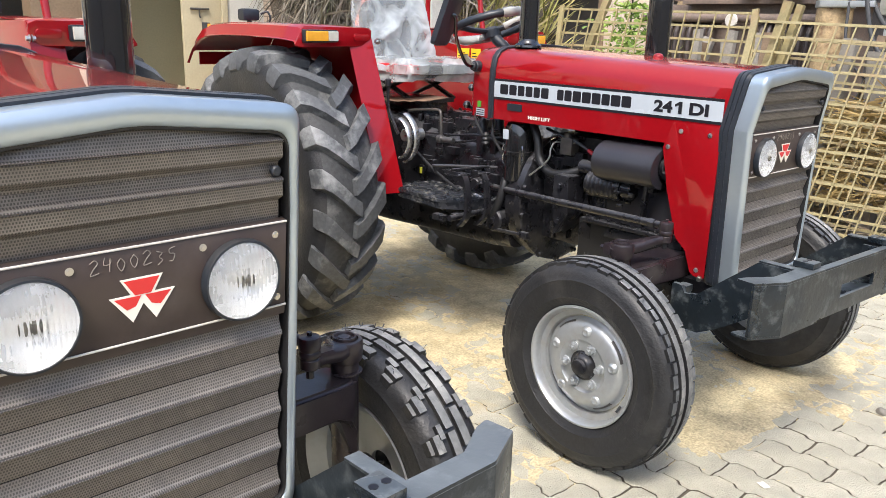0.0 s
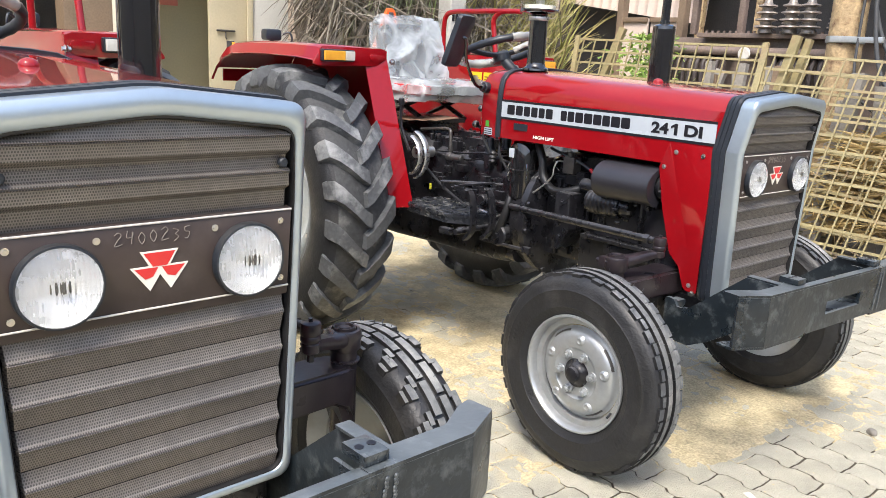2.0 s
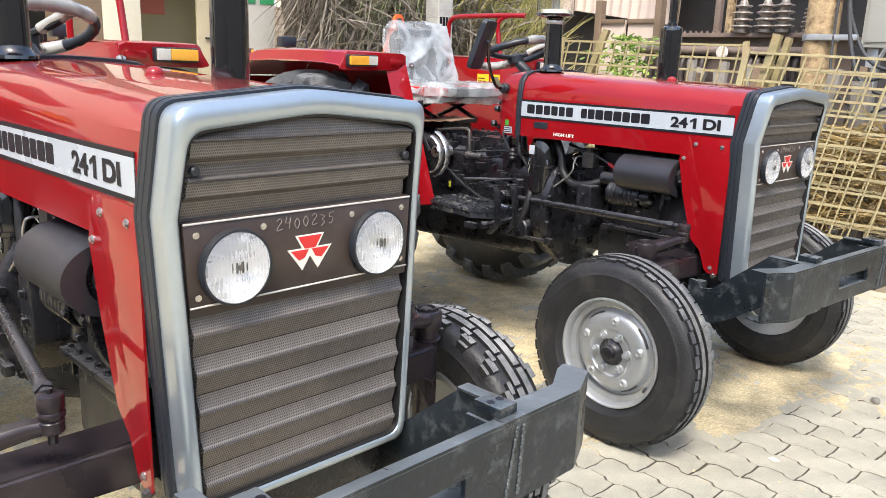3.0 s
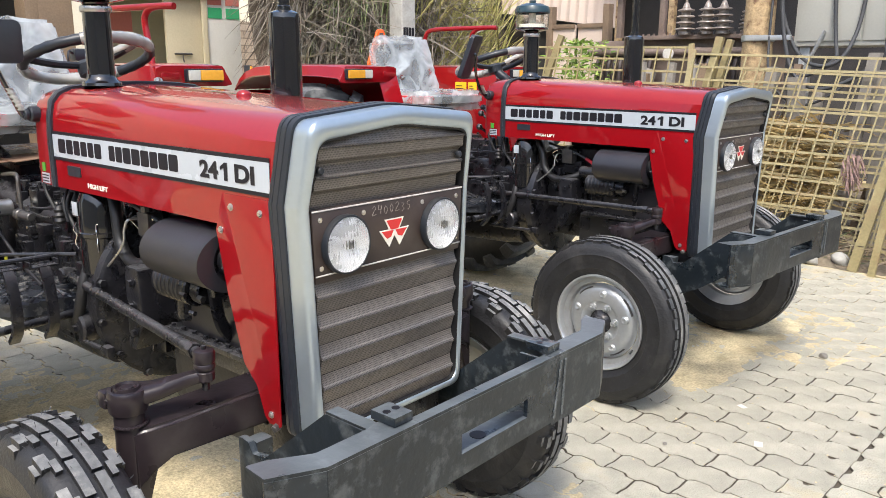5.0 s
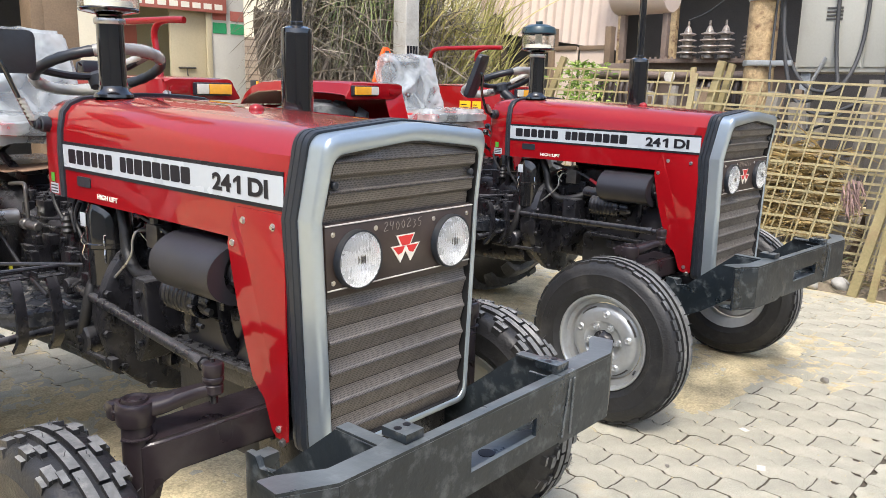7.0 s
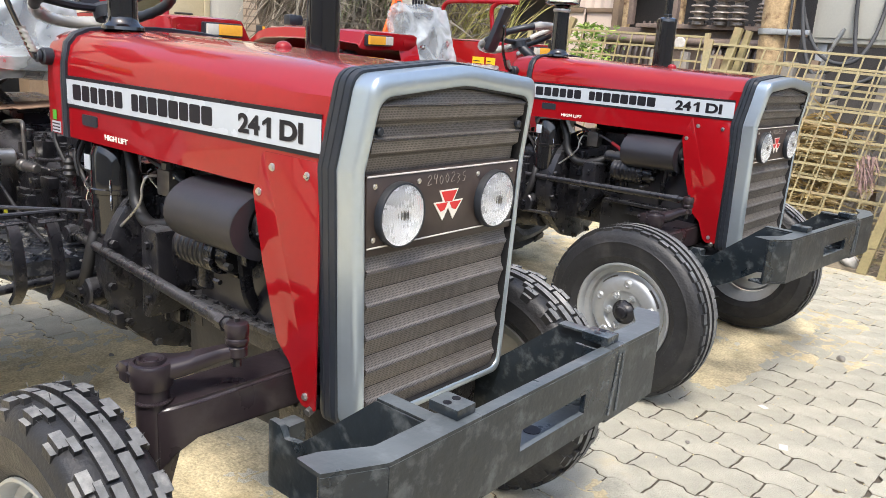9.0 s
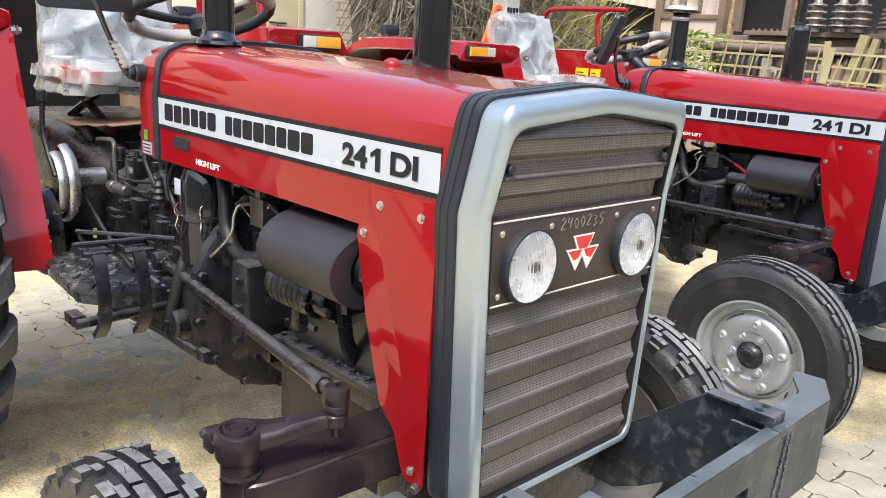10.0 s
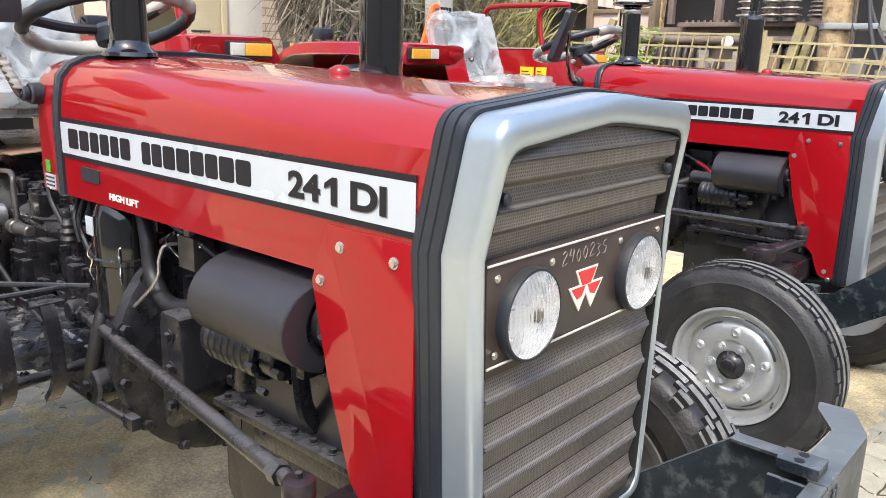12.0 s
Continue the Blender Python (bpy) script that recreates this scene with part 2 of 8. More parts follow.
def part(name, bm, material_, parent, label="", sharp=38.0):
    ob = new(name, finish(bm, material_, name, sharp))
    ob.parent = parent
    if label:
        ob["label"] = label
    return ob


def thing(name, bm, material_, label, category, group="", kind="", m=None, sharp=38.0):
    ob = new(name, finish(bm, material_, name, sharp))
    if m is not None:
        ob.matrix_world = m
    return tagged(ob, label, category, group, kind)


def holder(name, label, category, group="", kind="", m=None):
    ob = new(name)
    ob.empty_display_size = 0.1
    if m is not None:
        ob.matrix_world = m
    return tagged(ob, label, category, group, kind)


def B():
    return bmesh.new()


def box(bm, x0, x1, y0, y1, z0, z1, bevel=0.0, m=None):
    vs = [bm.verts.new((x, y, z)) for x in (x0, x1) for y in (y0, y1) for z in (z0, z1)]
    fs = [bm.faces.new([vs[i] for i in q]) for q in ((0, 1, 3, 2), (4, 6, 7, 5), (0, 4, 5, 1), (2, 3, 7, 6), (0, 2, 6, 4), (1, 5, 7, 3))]
    if m is not None:
        bmesh.ops.transform(bm, matrix=m, verts=vs)
    if bevel:
        es = {e for f in fs for e in f.edges}
        bmesh.ops.bevel(bm, geom=list(es), offset=bevel, segments=2, affect="EDGES", profile=0.6)
    return bm


def ring_of(c, a, b, r, n, phase=0.0):
    return [c + a * (r * math.cos(2 * math.pi * i / n + phase)) + b * (r * math.sin(2 * math.pi * i / n + phase)) for i in range(n)]


def loft(bm, rings, closed=True, cap0=True, cap1=True):
    rows = [[bm.verts.new(p) for p in r] for r in rings]
    n = len(rows[0])
    for r0, r1 in zip(rows, rows[1:]):
        for i in range(n if closed else n - 1):
            j = (i + 1) % n
            bm.faces.new((r0[i], r0[j], r1[j], r1[i]))
    if closed and cap0:
        bm.faces.new(rows[0][::-1])
    if closed and cap1:
        bm.faces.new(rows[-1])
    return rows


def rod(bm, p0, p1, r, n=14, r2=None, bevel=0.0):
    p0, p1 = Vector(p0), Vector(p1)
    d = (p1 - p0).normalized()
    a = d.orthogonal().normalized()
    b = d.cross(a)
    r2 = r if r2 is None else r2
    rings = [ring_of(p0, a, b, r, n), ring_of(p1, a, b, r2, n)]
    if bevel:
        rings = [ring_of(p0, a, b, r - bevel, n), ring_of(p0 + d * bevel, a, b, r, n), ring_of(p1 - d * bevel, a, b, r2, n), ring_of(p1, a, b, r2 - bevel, n)]
    loft(bm, rings)
    return bm


def smooth_path(pts, per=6):
    """A Catmull-Rom curve through the points."""
    pts = [Vector(p) for p in pts]
    if len(pts) < 3:
        return pts
    out = []
    for i in range(len(pts) - 1):
        p0, p1, p2, p3 = pts[max(i - 1, 0)], pts[i], pts[i + 1], pts[min(i + 2, len(pts) - 1)]
        for k in range(per):
            t = k / per
            out.append(0.5 * ((2 * p1) + (p2 - p0) * t + (2 * p0 - 5 * p1 + 4 * p2 - p3) * t * t + (3 * p1 - p0 - 3 * p2 + p3) * t ** 3))
    return out + [pts[-1]]


def tube(bm, pts, r, n=10, smooth=True, flat=1.0, per=6):
    p = smooth_path(pts, per) if smooth else [Vector(q) for q in pts]
    ref = Vector((0, 0, 1))
    d0 = (p[1] - p[0]).normalized()
    if abs(d0.dot(ref)) > 0.9:
        ref = Vector((1, 0, 0))
    a = (ref - d0 * ref.dot(d0)).normalized()
    rings = []
    for i, q in enumerate(p):
        d = (p[min(i + 1, len(p) - 1)] - p[max(i - 1, 0)]).normalized()
        a = (a - d * a.dot(d)).normalized()
        b = d.cross(a)
        rings.append([q + a * (r * math.cos(2 * math.pi * k / n)) + b * (r * flat * math.sin(2 * math.pi * k / n)) for k in range(n)])
    loft(bm, rings)
    return bm


def revolve(bm, prof, n=48, c=(0, 0, 0), axis="Y", closed=False, arc=2 * math.pi):
    """Turns (radius, along) pairs round an axis."""
    c = Vector(c)
    rows = []
    for i in range(n):
        t = arc * i / n
        ring = []
        for r, h in prof:
            u, v = r * math.cos(t), r * math.sin(t)
            p = {"Y": (u, h, v), "X": (h, u, v), "Z": (u, v, h)}[axis]
            ring.append(bm.verts.new(c + Vector(p)))
        rows.append(ring)
    m = len(prof)
    for i in range(n):
        a, b = rows[i], rows[(i + 1) % n]
        for k in range(m if closed else m - 1):
            q = (a[k], a[(k + 1) % m], b[(k + 1) % m], b[k])
            bm.faces.new(q)
    return bm


def prism(bm, poly, lo, hi, axis="Y", bevel=0.0):
    """A flat polygon given thickness: poly in the two other axes, from lo to hi along the axis."""
    def at(u, v, w):
        return {"Y": (u, w, v), "X": (w, u, v), "Z": (u, v, w)}[axis]
    a = [bm.verts.new(at(u, v, lo)) for u, v in poly]
    b = [bm.verts.new(at(u, v, hi)) for u, v in poly]
    n = len(poly)
    fs = [bm.faces.new(a[::-1]), bm.faces.new(b)]
    for i in range(n):
        fs.append(bm.faces.new((a[i], a[(i + 1) % n], b[(i + 1) % n], b[i])))
    if bevel:
        bmesh.ops.bevel(bm, geom=list({e for f in fs for e in f.edges}), offset=bevel, segments=2, affect="EDGES", profile=0.6)
    return bm


def rounded(poly, r, n=5):
    """The polygon with its corners rounded to radius r (a number, or one for each corner)."""
    out = []
    k = len(poly)
    rs = r if isinstance(r, (list, tuple)) else [r] * k
    for i in range(k):
        p0, p1, p2 = Vector(poly[i - 1]), Vector(poly[i]), Vector(poly[(i + 1) % k])
        if rs[i] <= 0:
            out.append(tuple(p1))
            continue
        a, b = (p0 - p1), (p2 - p1)
        la, lb = a.length, b.length
        a, b = a / la, b / lb
        ang = a.angle(b)
        d = min(rs[i] / math.tan(ang / 2), la * 0.49, lb * 0.49)
        s, e = p1 + a * d, p1 + b * d
        for j in range(n + 1):
            t = j / n
            out.append(tuple(s * (1 - t) ** 2 + p1 * 2 * t * (1 - t) + e * t * t))
    return out


def bolt(bm, c, d, r=0.007, h=0.005):
    c, d = Vector(c), Vector(d).normalized()
    rod(bm, c, c + d * 0.0015, r * 1.5, 12)
    rod(bm, c + d * 0.0015, c + d * h, r, 6)
    return bm


def lettering(text, height, material_, name, parent, m, bold=0.0, width=0.1, depth=0.0006):
    """Words in the built-in font, as a mesh: the baseline starts at m's origin and runs along its x."""
    cu = bpy.data.curves.new(name, "FONT")
    cu.body, cu.size, cu.extrude, cu.offset = text, height / 0.72, depth, bold
    tmp = bpy.data.objects.new(name, cu)
    scene.collection.objects.link(tmp)
    dg = bpy.context.evaluated_depsgraph_get()
    me = bpy.data.meshes.new_from_object(tmp.evaluated_get(dg))
    bpy.data.objects.remove(tmp)
    bpy.data.curves.remove(cu)
    xs, ys = [v.co.x for v in me.vertices], [v.co.y for v in me.vertices]
    sx, sy = width / (max(xs) - min(xs)), height / (max(ys) - min(ys))
    me.transform(Matrix.Diagonal((sx, sy, 1, 1)) @ Matrix.Translation((-min(xs), -min(ys), 0)))
    me.materials.clear()
    me.materials.append(material_)
    ob = new(name, me)
    ob.parent = parent
    ob.matrix_local = m
    return ob


# ---- the tractor: x ahead, y to its left, z up; the headlamps stand at x = 0 ----
HW = 0.245            # half the bonnet's width


def lean(z):
    return 0.17 * max(0.0, z - 1.03)


def shell_outline(d=0.0, top=0.0):
    """Front view of the nose: (y, z), counter-clockwise from the bottom right; d shrinks it."""
    e = d if d < 0.002 else d * 1.9
    pts = [(-0.224 + d, 0.543 + d), (0.224 - d, 0.543 + d), (0.246 - d, 1.03), (0.234 - d, 1.192 - e + top), (0.0, 1.214 - e + top), (-0.234 + d, 1.192 - e + top), (-0.246 + d, 1.03)]
    return rounded(pts, [0.03, 0.03, 0.02, 0.034, 0.3, 0.034, 0.02], 6)


def add_nose(t):
    # silver shell: from the rubber to the rounded lip and back into the grille
    bm = B()
    rings = []
    for x, d in ((-0.052, 0.0), (-0.050, 0.0), (-0.0165, 0.0), (-0.0145, 0.0001), (-0.0095, 0.0012), (-0.0050, 0.0038), (-0.0020, 0.0075), (-0.0005, 0.0105), (0.0, 0.0125), (-0.0002, 0.0155), (-0.0015, 0.0180), (-0.0035, 0.0192), (-0.0050, 0.0194)):
        rings.append([(x + lean(z), y, z) for y, z in shell_outline(d)])
    loft(bm, rings, cap0=False, cap1=False)
    shell = part("grille_shell", bm, M_SILVER, t, "silver-painted pressed metal grille surround")
    # inner return coloured black: the shade of the gap behind the lip
    bm = B()
    loft(bm, [[(x + lean(z), y, z) for y, z in shell_outline(d)] for x, d in ((-0.0046, 0.0192), (-0.0046, 0.0212), (-0.0080, 0.0218), (-0.0560, 0.0208))], cap0=False, cap1=False)
    part("gap_shade", bm, M_HOSE, shell, "inner return of the surround, coloured black as a shaded gap")
    # rubber between shell and bonnet, with two grooves
    bm = B()
    rings = []
    for x, d in ((-0.096, 0.004), (-0.096, -0.004), (-0.092, -0.006), (-0.084, -0.006), (-0.0825, -0.0035), (-0.081, -0.006), (-0.0685, -0.006), (-0.0670, -0.0035), (-0.0655, -0.0055), (-0.054, -0.004), (-0.052, 0.003)):
        rings.append([(x + lean(z), y, z) for y, z in shell_outline(d)])
    loft(bm, rings, cap0=False, cap1=False)
    part("rubber_seal", bm, M_RUBBER, shell, "ribbed black rubber seal")
    # black sheet added behind the slats; its colour gives the gaps their shade
    bm = B()
    loft(bm, [[(-0.050 + lean(z), y, z) for y, z in shell_outline(0.020)], [(-0.054 + lean(z), y, z) for y, z in shell_outline(0.020)]])
    part("grille_backing", bm, M_BLACKDECAL, t)

    def half(z):
        d = 0.0225
        if z > 1.03:
            return 0.246 - d - (z - 1.03) / 0.162 * 0.012
        return 0.246 - d - (1.03 - z) / 0.474 * 0.022

    def slat(prof, arch=0.0):
        """One pressed louvre of the grille, from its profile (x, z) top to bottom; arch lifts the middle of its upper edge."""
        bm = B()
        rows = []
        for f in (-1.0, -0.985, -0.8, -0.6, -0.4, -0.2, 0.0, 0.2, 0.4, 0.6, 0.8, 0.985, 1.0):
            back = 0.010 if abs(f) == 1.0 else 0.0
            row = []
            for i, (x, z) in enumerate(prof):
                zz = z + (arch * (1 - abs(f) ** 1.4) if i < 2 else 0.0)
                row.append((max(x - back, -0.033) + lean(zz), f * (half(zz) - 0.0035), zz))
            rows.append(row)
        loft(bm, rows, closed=False)
        return part("grille_slat", bm, M_SLAT, t, sharp=22)

    # lower louvres: each slopes out to a doubled bead and falls back below it
    n, z0, z1 = 5, 0.560, 0.8765
    for i in range(n):
        lo, hi = z0 + (z1 - z0) * i / n + 0.0005, z0 + (z1 - z0) * (i + 1) / n - 0.0005
        slat([(-0.0165, hi), (-0.0158, hi - 0.004), (-0.0145, hi - 0.012), (-0.0100, hi - 0.0215), (-0.0072, hi - 0.0240), (-0.0056, hi - 0.0256), (-0.0078, hi - 0.0270), (-0.0058, hi - 0.0290), (-0.0082, hi - 0.0312), (-0.0102, hi - 0.036), (-0.0130, hi - 0.048), (-0.0158, lo + 0.003), (-0.0168, lo)])
    # upper louvres: bead, upright face, then a short step back
    for zr, top, low, arch in ((1.1435, 1.1500, 1.1050, 0.021), (1.0855, 1.1045, 1.0235, 0.0)):
        slat([(-0.0205, top), (-0.0165, zr + 0.005), (-0.0080, zr + 0.0020), (-0.0058, zr + 0.0008), (-0.0052, zr - 0.0006), (-0.0078, zr - 0.0018), (-0.0062, zr - 0.0034), (-0.0088, zr - 0.0052), (-0.0085, zr - 0.015), (-0.0078, zr - 0.0245), (-0.0092, zr - 0.0262), (-0.0200, zr - 0.0335), (-0.0200, low + 0.003), (-0.0205, low)], arch)
    # headlamp panel
    bm = B()
    prof = [(-0.018, 1.0245), (-0.006, 1.0235), (-0.004, 1.020), (-0.006, 0.882), (-0.008, 0.879), (-0.020, 0.8775)]
    rows = [[(x - (0.012 if abs(f) == 1 else 0), f * half(z), z) for x, z in prof] for f in (-1.0, -0.985, 0.0, 0.985, 1.0)]
    loft(bm, rows, closed=False)
    band = part("headlamp_panel", bm, M_BAND, t, "dark brown panel with pale trim lines")
    for z in (1.0215, 0.8945):
        bm = B()
        h = half(z) * 0.985
        tube(bm, [(-0.0038, -h, z), (-0.0038, h, z)], 0.0017, 8, smooth=False)
        part("trim_strip", bm, M_TRIM, band, "pale trim strip")
    for y in (-0.20, -0.087, 0.087, 0.20):
        for z in (1.004, 0.909):
            if abs(y) < 0.1 and z < 0.95:
                continue
            bm = B()
            bolt(bm, (-0.0045, y, z), (1, 0, 0), 0.0035, 0.003)
            part("panel_screw", bm, M_STEEL, band)
    for y in (-0.215, 0.212):
        bm = B()
        rod(bm, (-0.014 + lean(1.099), y * 0.94, 1.099), (-0.003 + lean(1.099), y * 0.94, 1.099), 0.0075, 16, bevel=0.002)
        part("grille_latch", bm, M_RUBBER, t)
    # emblem: three joined triangles, plain shapes
    k = 0.0235
    ez = lambda z: 0.951 + (z - 0.951) * 0.82
    bm = B()
    prism(bm, [(a * k, ez(z)) for a, z in ((-1.20, 0.987), (1.20, 0.987), (0.66, 0.960), (1.85, 0.960), (0.66, 0.915), (0.0, 0.944), (-0.66, 0.915), (-1.85, 0.960), (-0.66, 0.960))], -0.006, -0.0032, "X")
    part("emblem", bm, M_CREAM, band, "red and white emblem of joined triangles")
    for pts in (((-1.0, 0.984), (1.0, 0.984), (0.45, 0.959), (-0.45, 0.959)), ((-1.60, 0.957), (-0.12, 0.957), (-0.45, 0.941), (-0.95, 0.937)), ((1.60, 0.957), (0.12, 0.957), (0.45, 0.941), (0.95, 0.937))):
        bm = B()
        prism(bm, [(a * k, ez(z)) for a, z in pts], -0.0035, -0.0026, "X")
        part("emblem_field", bm, M_REDDECAL, band)
    # chalked number, in single strokes
    strokes = {"2": ((-0.5, 0.6), (0.1, 1.0), (0.5, 0.5), (-0.1, -0.2), (-0.5, -1.0), (0.6, -0.8)), "4": ((-0.3, 1.0), (-0.5, 0.0), (0.4, 0.1), (0.4, 0.8), (0.2, -1.0)),
               "0": ((0.0, 0.9), (-0.5, 0.1), (0.0, -0.9), (0.5, 0.1), (0.0, 0.9)), "3": ((-0.4, 0.9), (0.4, 0.6), (-0.1, 0.1), (0.4, -0.4), (-0.3, -1.0)), "5": ((0.5, 1.0), (-0.3, 0.8), (-0.3, 0.2), (0.4, 0.0), (0.1, -0.9), (-0.4, -0.9))}
    for i, ch in enumerate("2400235"):
        bm = B()
        y, zc = -0.058 + 0.0168 * i, 1.003 + 0.0018 * math.sin(i * 2.1)
        tube(bm, [(-0.0036, y + 0.0095 * u, zc + 0.0095 * v) for u, v in strokes[ch]], 0.0007, 5, per=3)
        part("chalk_mark", bm, M_CHALK, band)
    for s in (-1, 1):
        bm = B()
        revolve(bm, [(0.0545, -0.010), (0.0580, -0.008), (0.0597, -0.002), (0.0597, 0.006), (0.0584, 0.0110), (0.0556, 0.0115), (0.0545, 0.008)], 48, (0, s * 0.14, 0.949), "X")
        lamp = part("headlamp", bm, M_RUBBER, t, "round headlamp with a black rubber rim and fluted glass")
        bm = B()
        revolve(bm, [(0.0, 0.0)] + [(r, 0.0115 * (r / 0.055) ** 2) for r in (0.008, 0.016, 0.024, 0.032, 0.040, 0.048, 0.0552)], 40, (-0.0025, s * 0.14, 0.949), "X")
        part("reflector", bm, M_REFLECTOR, lamp, "bright silvered reflector")
        bm = B()
        revolve(bm, [(0.0, -0.002), (0.0085, -0.001), (0.008, 0.004), (0.0065, 0.0065), (0.0, 0.0070)], 20, (0, s * 0.14, 0.949), "X")
        part("bulb", bm, M_DARKSTEEL, lamp)
        bm = B()
        pr = [(0.0558, 0.0095), (0.048, 0.0145), (0.034, 0.0185), (0.018, 0.0207), (0.0, 0.0215)]
        revolve(bm, pr + [(r, h - 0.003) for r, h in pr[::-1]], 48, (0, s * 0.14, 0.949), "X")
        g = part("lamp_glass", bm, M_LAMPGLASS, lamp, "clear fluted glass")
        g.visible_shadow = False


def bonnet_outline(x, inset=0.0):
    """Cross-section of the bonnet, right bottom to left bottom; the top rises a little to the rear."""
    f = (-0.095 - x) / 0.95
    top = 1.206 + 0.030 * f
    z0 = 0.968
    y = HW - inset
    right = [(-y, z0), (-y, 1.04), (-y, 1.10), (-y + 0.003, 1.15), (-y + 0.012, top - 0.046), (-y + 0.030, top - 0.024), (-y + 0.062, top - 0.010), (-y + 0.12, top - 0.003), (-0.05, top + 0.001)]
    return right + [(0.0, top + 0.002)] + [(-a, b) for a, b in right[::-1]]


def add_bonnet(t):
    bm = B()
    xs = [-0.094, -0.2, -0.4, -0.6, -0.8, -1.0, -1.046]
    outer = [[(x + (lean(z) * 1.0 if x > -0.1 else 0), y, z) for y, z in bonnet_outline(x)] for x in xs]
    loft(bm, outer, closed=False)
    bmesh.ops.solidify(bm, geom=bm.faces[:], thickness=0.002)
    bon = part("bonnet", bm, M_RED, t, "glossy red bonnet with a white side stripe", sharp=30)
    # side panels below the front of the bonnet
    for s in (-1, 1):
        poly = [(-0.090, 1.036), (-0.252, 1.036), (-0.280, 0.955), (-0.250, 0.822), (-0.204, 0.678), (-0.164, 0.641), (-0.140, 0.578), (-0.126, 0.567), (-0.090, 0.566)]
        poly = rounded(poly, [0.004, 0.01, 0.012, 0.05, 0.02, 0.02, 0.006, 0.004, 0.004], 4)
        bm = B()
        y = s * HW
        prism(bm, poly, min(y + s * 0.0, y + s * 0.004), max(y, y + s * 0.004), "Y", 0.0012)
        part("side_panel", bm, M_RED, bon, "red side panel fixed with bolts")
        for x, z in ((-0.222, 1.010), (-0.124, 1.008), (-0.262, 0.958), (-0.118, 0.588)):
            bm = B()
            bolt(bm, (x, y + s * 0.004, z), (0, s, 0), 0.0052, 0.005)
            part("panel_bolt", bm, M_STEEL, bon)
        bm = B()
        box(bm, -1.040, -0.092, min(y, y + s * 0.0018), max(y, y + s * 0.0018), 1.0385 + 0.004, 1.1185)
        part("stripe_border", bm, M_BLACKDECAL, bon, "black edge of the side stripe")
        bm = B()
        box(bm, -1.040, -0.092, min(y, y + s * 0.0026), max(y, y + s * 0.0026), 1.0510, 1.1100)
        part("side_stripe", bm, M_WHITE, bon, "white side stripe")
        # the maker's name as plain bars, one for each letter
        words = ([0.040, 0.036, 0.032, 0.032, 0.029, 0.034], [0.028, 0.031, 0.036, 0.037, 0.036, 0.033, 0.038, 0.037])
        x = -0.998
        for w, end in zip(words, (-0.762, -0.414)):
            gap = (end - x - sum(w)) / (len(w) - 1)
            for k in w:
                xa = x if s < 0 else -1.132 - x - k
                bm = B()
                prism(bm, rounded([(xa, 1.0630), (xa + k, 1.0630), (xa + k, 1.1000), (xa, 1.1000)], 0.006, 3), min(y, y + s * 0.0033), max(y, y + s * 0.0033), "Y")
                part("name_bar", bm, M_BLACKDECAL, bon)
                x += k + gap
            x = -0.722
        ry = 0 if s < 0 else 180
        one = [(0.024, 0.0), (0.024, 0.0365), (0.0155, 0.0365), (0.0, 0.0275), (0.0, 0.0205), (0.0125, 0.0262), (0.0125, 0.0)]
        for mat, dx, out, tail in ((M_SHADOWDECAL, 0.0014, 0.0027, "_shadow"), (M_BLACKDECAL, 0.0, 0.0033, "")):
            for word, x0, x1, name in (("24", -0.328, -0.262, "model_number"), ("DI", -0.203, -0.139, "model_letters")):
                lettering(word, 0.0365, mat, name + tail, bon, pose(x0 + dx if s < 0 else -1.132 - x0 - dx, y + s * out, 1.0625 - dx, 90, 0, ry), 0.0018, x1 - x0)
            bm = B()
            xs = [(-0.253 + dx + u, 1.0625 - dx + v) for u, v in one]
            prism(bm, xs if s < 0 else [(-1.132 - u, v) for u, v in xs], min(y, y + s * (out + 0.0006)), max(y, y + s * (out + 0.0006)), "Y")
            part("model_number" + tail, bm, mat, bon)
        lettering("HIGH LIFT", 0.0125, M_CREAM, "lift_lettering", bon, pose(-0.853 if s < 0 else -0.743, y + s * 0.0012, 0.9825, 90, 0, ry), 0.0004, 0.104)
        bm = B()
        prism(bm, rounded([(-0.958, 1.006), (-0.886, 1.006), (-0.886, 1.032), (-0.958, 1.032)], 0.005, 3), min(y, y + s * 0.003), max(y, y + s * 0.003), "Y")
        part("reflector_badge", bm, M_RUBBER, bon, "small black badge")
    # cap on the bonnet, pipes through it
    bm = B()
    revolve(bm, [(0.018, -0.002), (0.018, 0.004), (0.014, 0.010), (0.006, 0.014), (0.0, 0.0145)], 20, (-0.47, -0.03, 1.2195), "Z")
    part("filler_cap", bm, M_RED, bon, "small red cap")
    # rear cowl behind the bonnet, with the rubber round it
    bm = B()
    ring = []
    for x, g in ((-1.046, 0.0), (-1.10, 0.002), (-1.150, 0.008), (-1.166, 0.024)):
        ring.append([(x, y * (1 - g * 3), 0.945 + (z - 0.945) * (1 - g * 1.6)) for y, z in bonnet_outline(-1.045)])
    rows = loft(bm, ring, closed=False)
    bm.faces.new(rows[-1])
    cowl = part("rear_cowl", bm, M_RED, t, "red cowl around the instrument panel", sharp=30)
    bm = B()
    rings = []
    for x, d in ((-1.030, 0.003), (-1.030, -0.006), (-1.034, -0.008), (-1.041, -0.008), (-1.043, -0.006), (-1.045, -0.008), (-1.052, -0.008), (-1.056, -0.006), (-1.056, 0.003)):
        rings.append([(x, y * (1 - d / HW), z - d * (1 if z > 1.16 else 0)) for y, z in bonnet_outline(-1.03)])
    loft(bm, rings, closed=False)
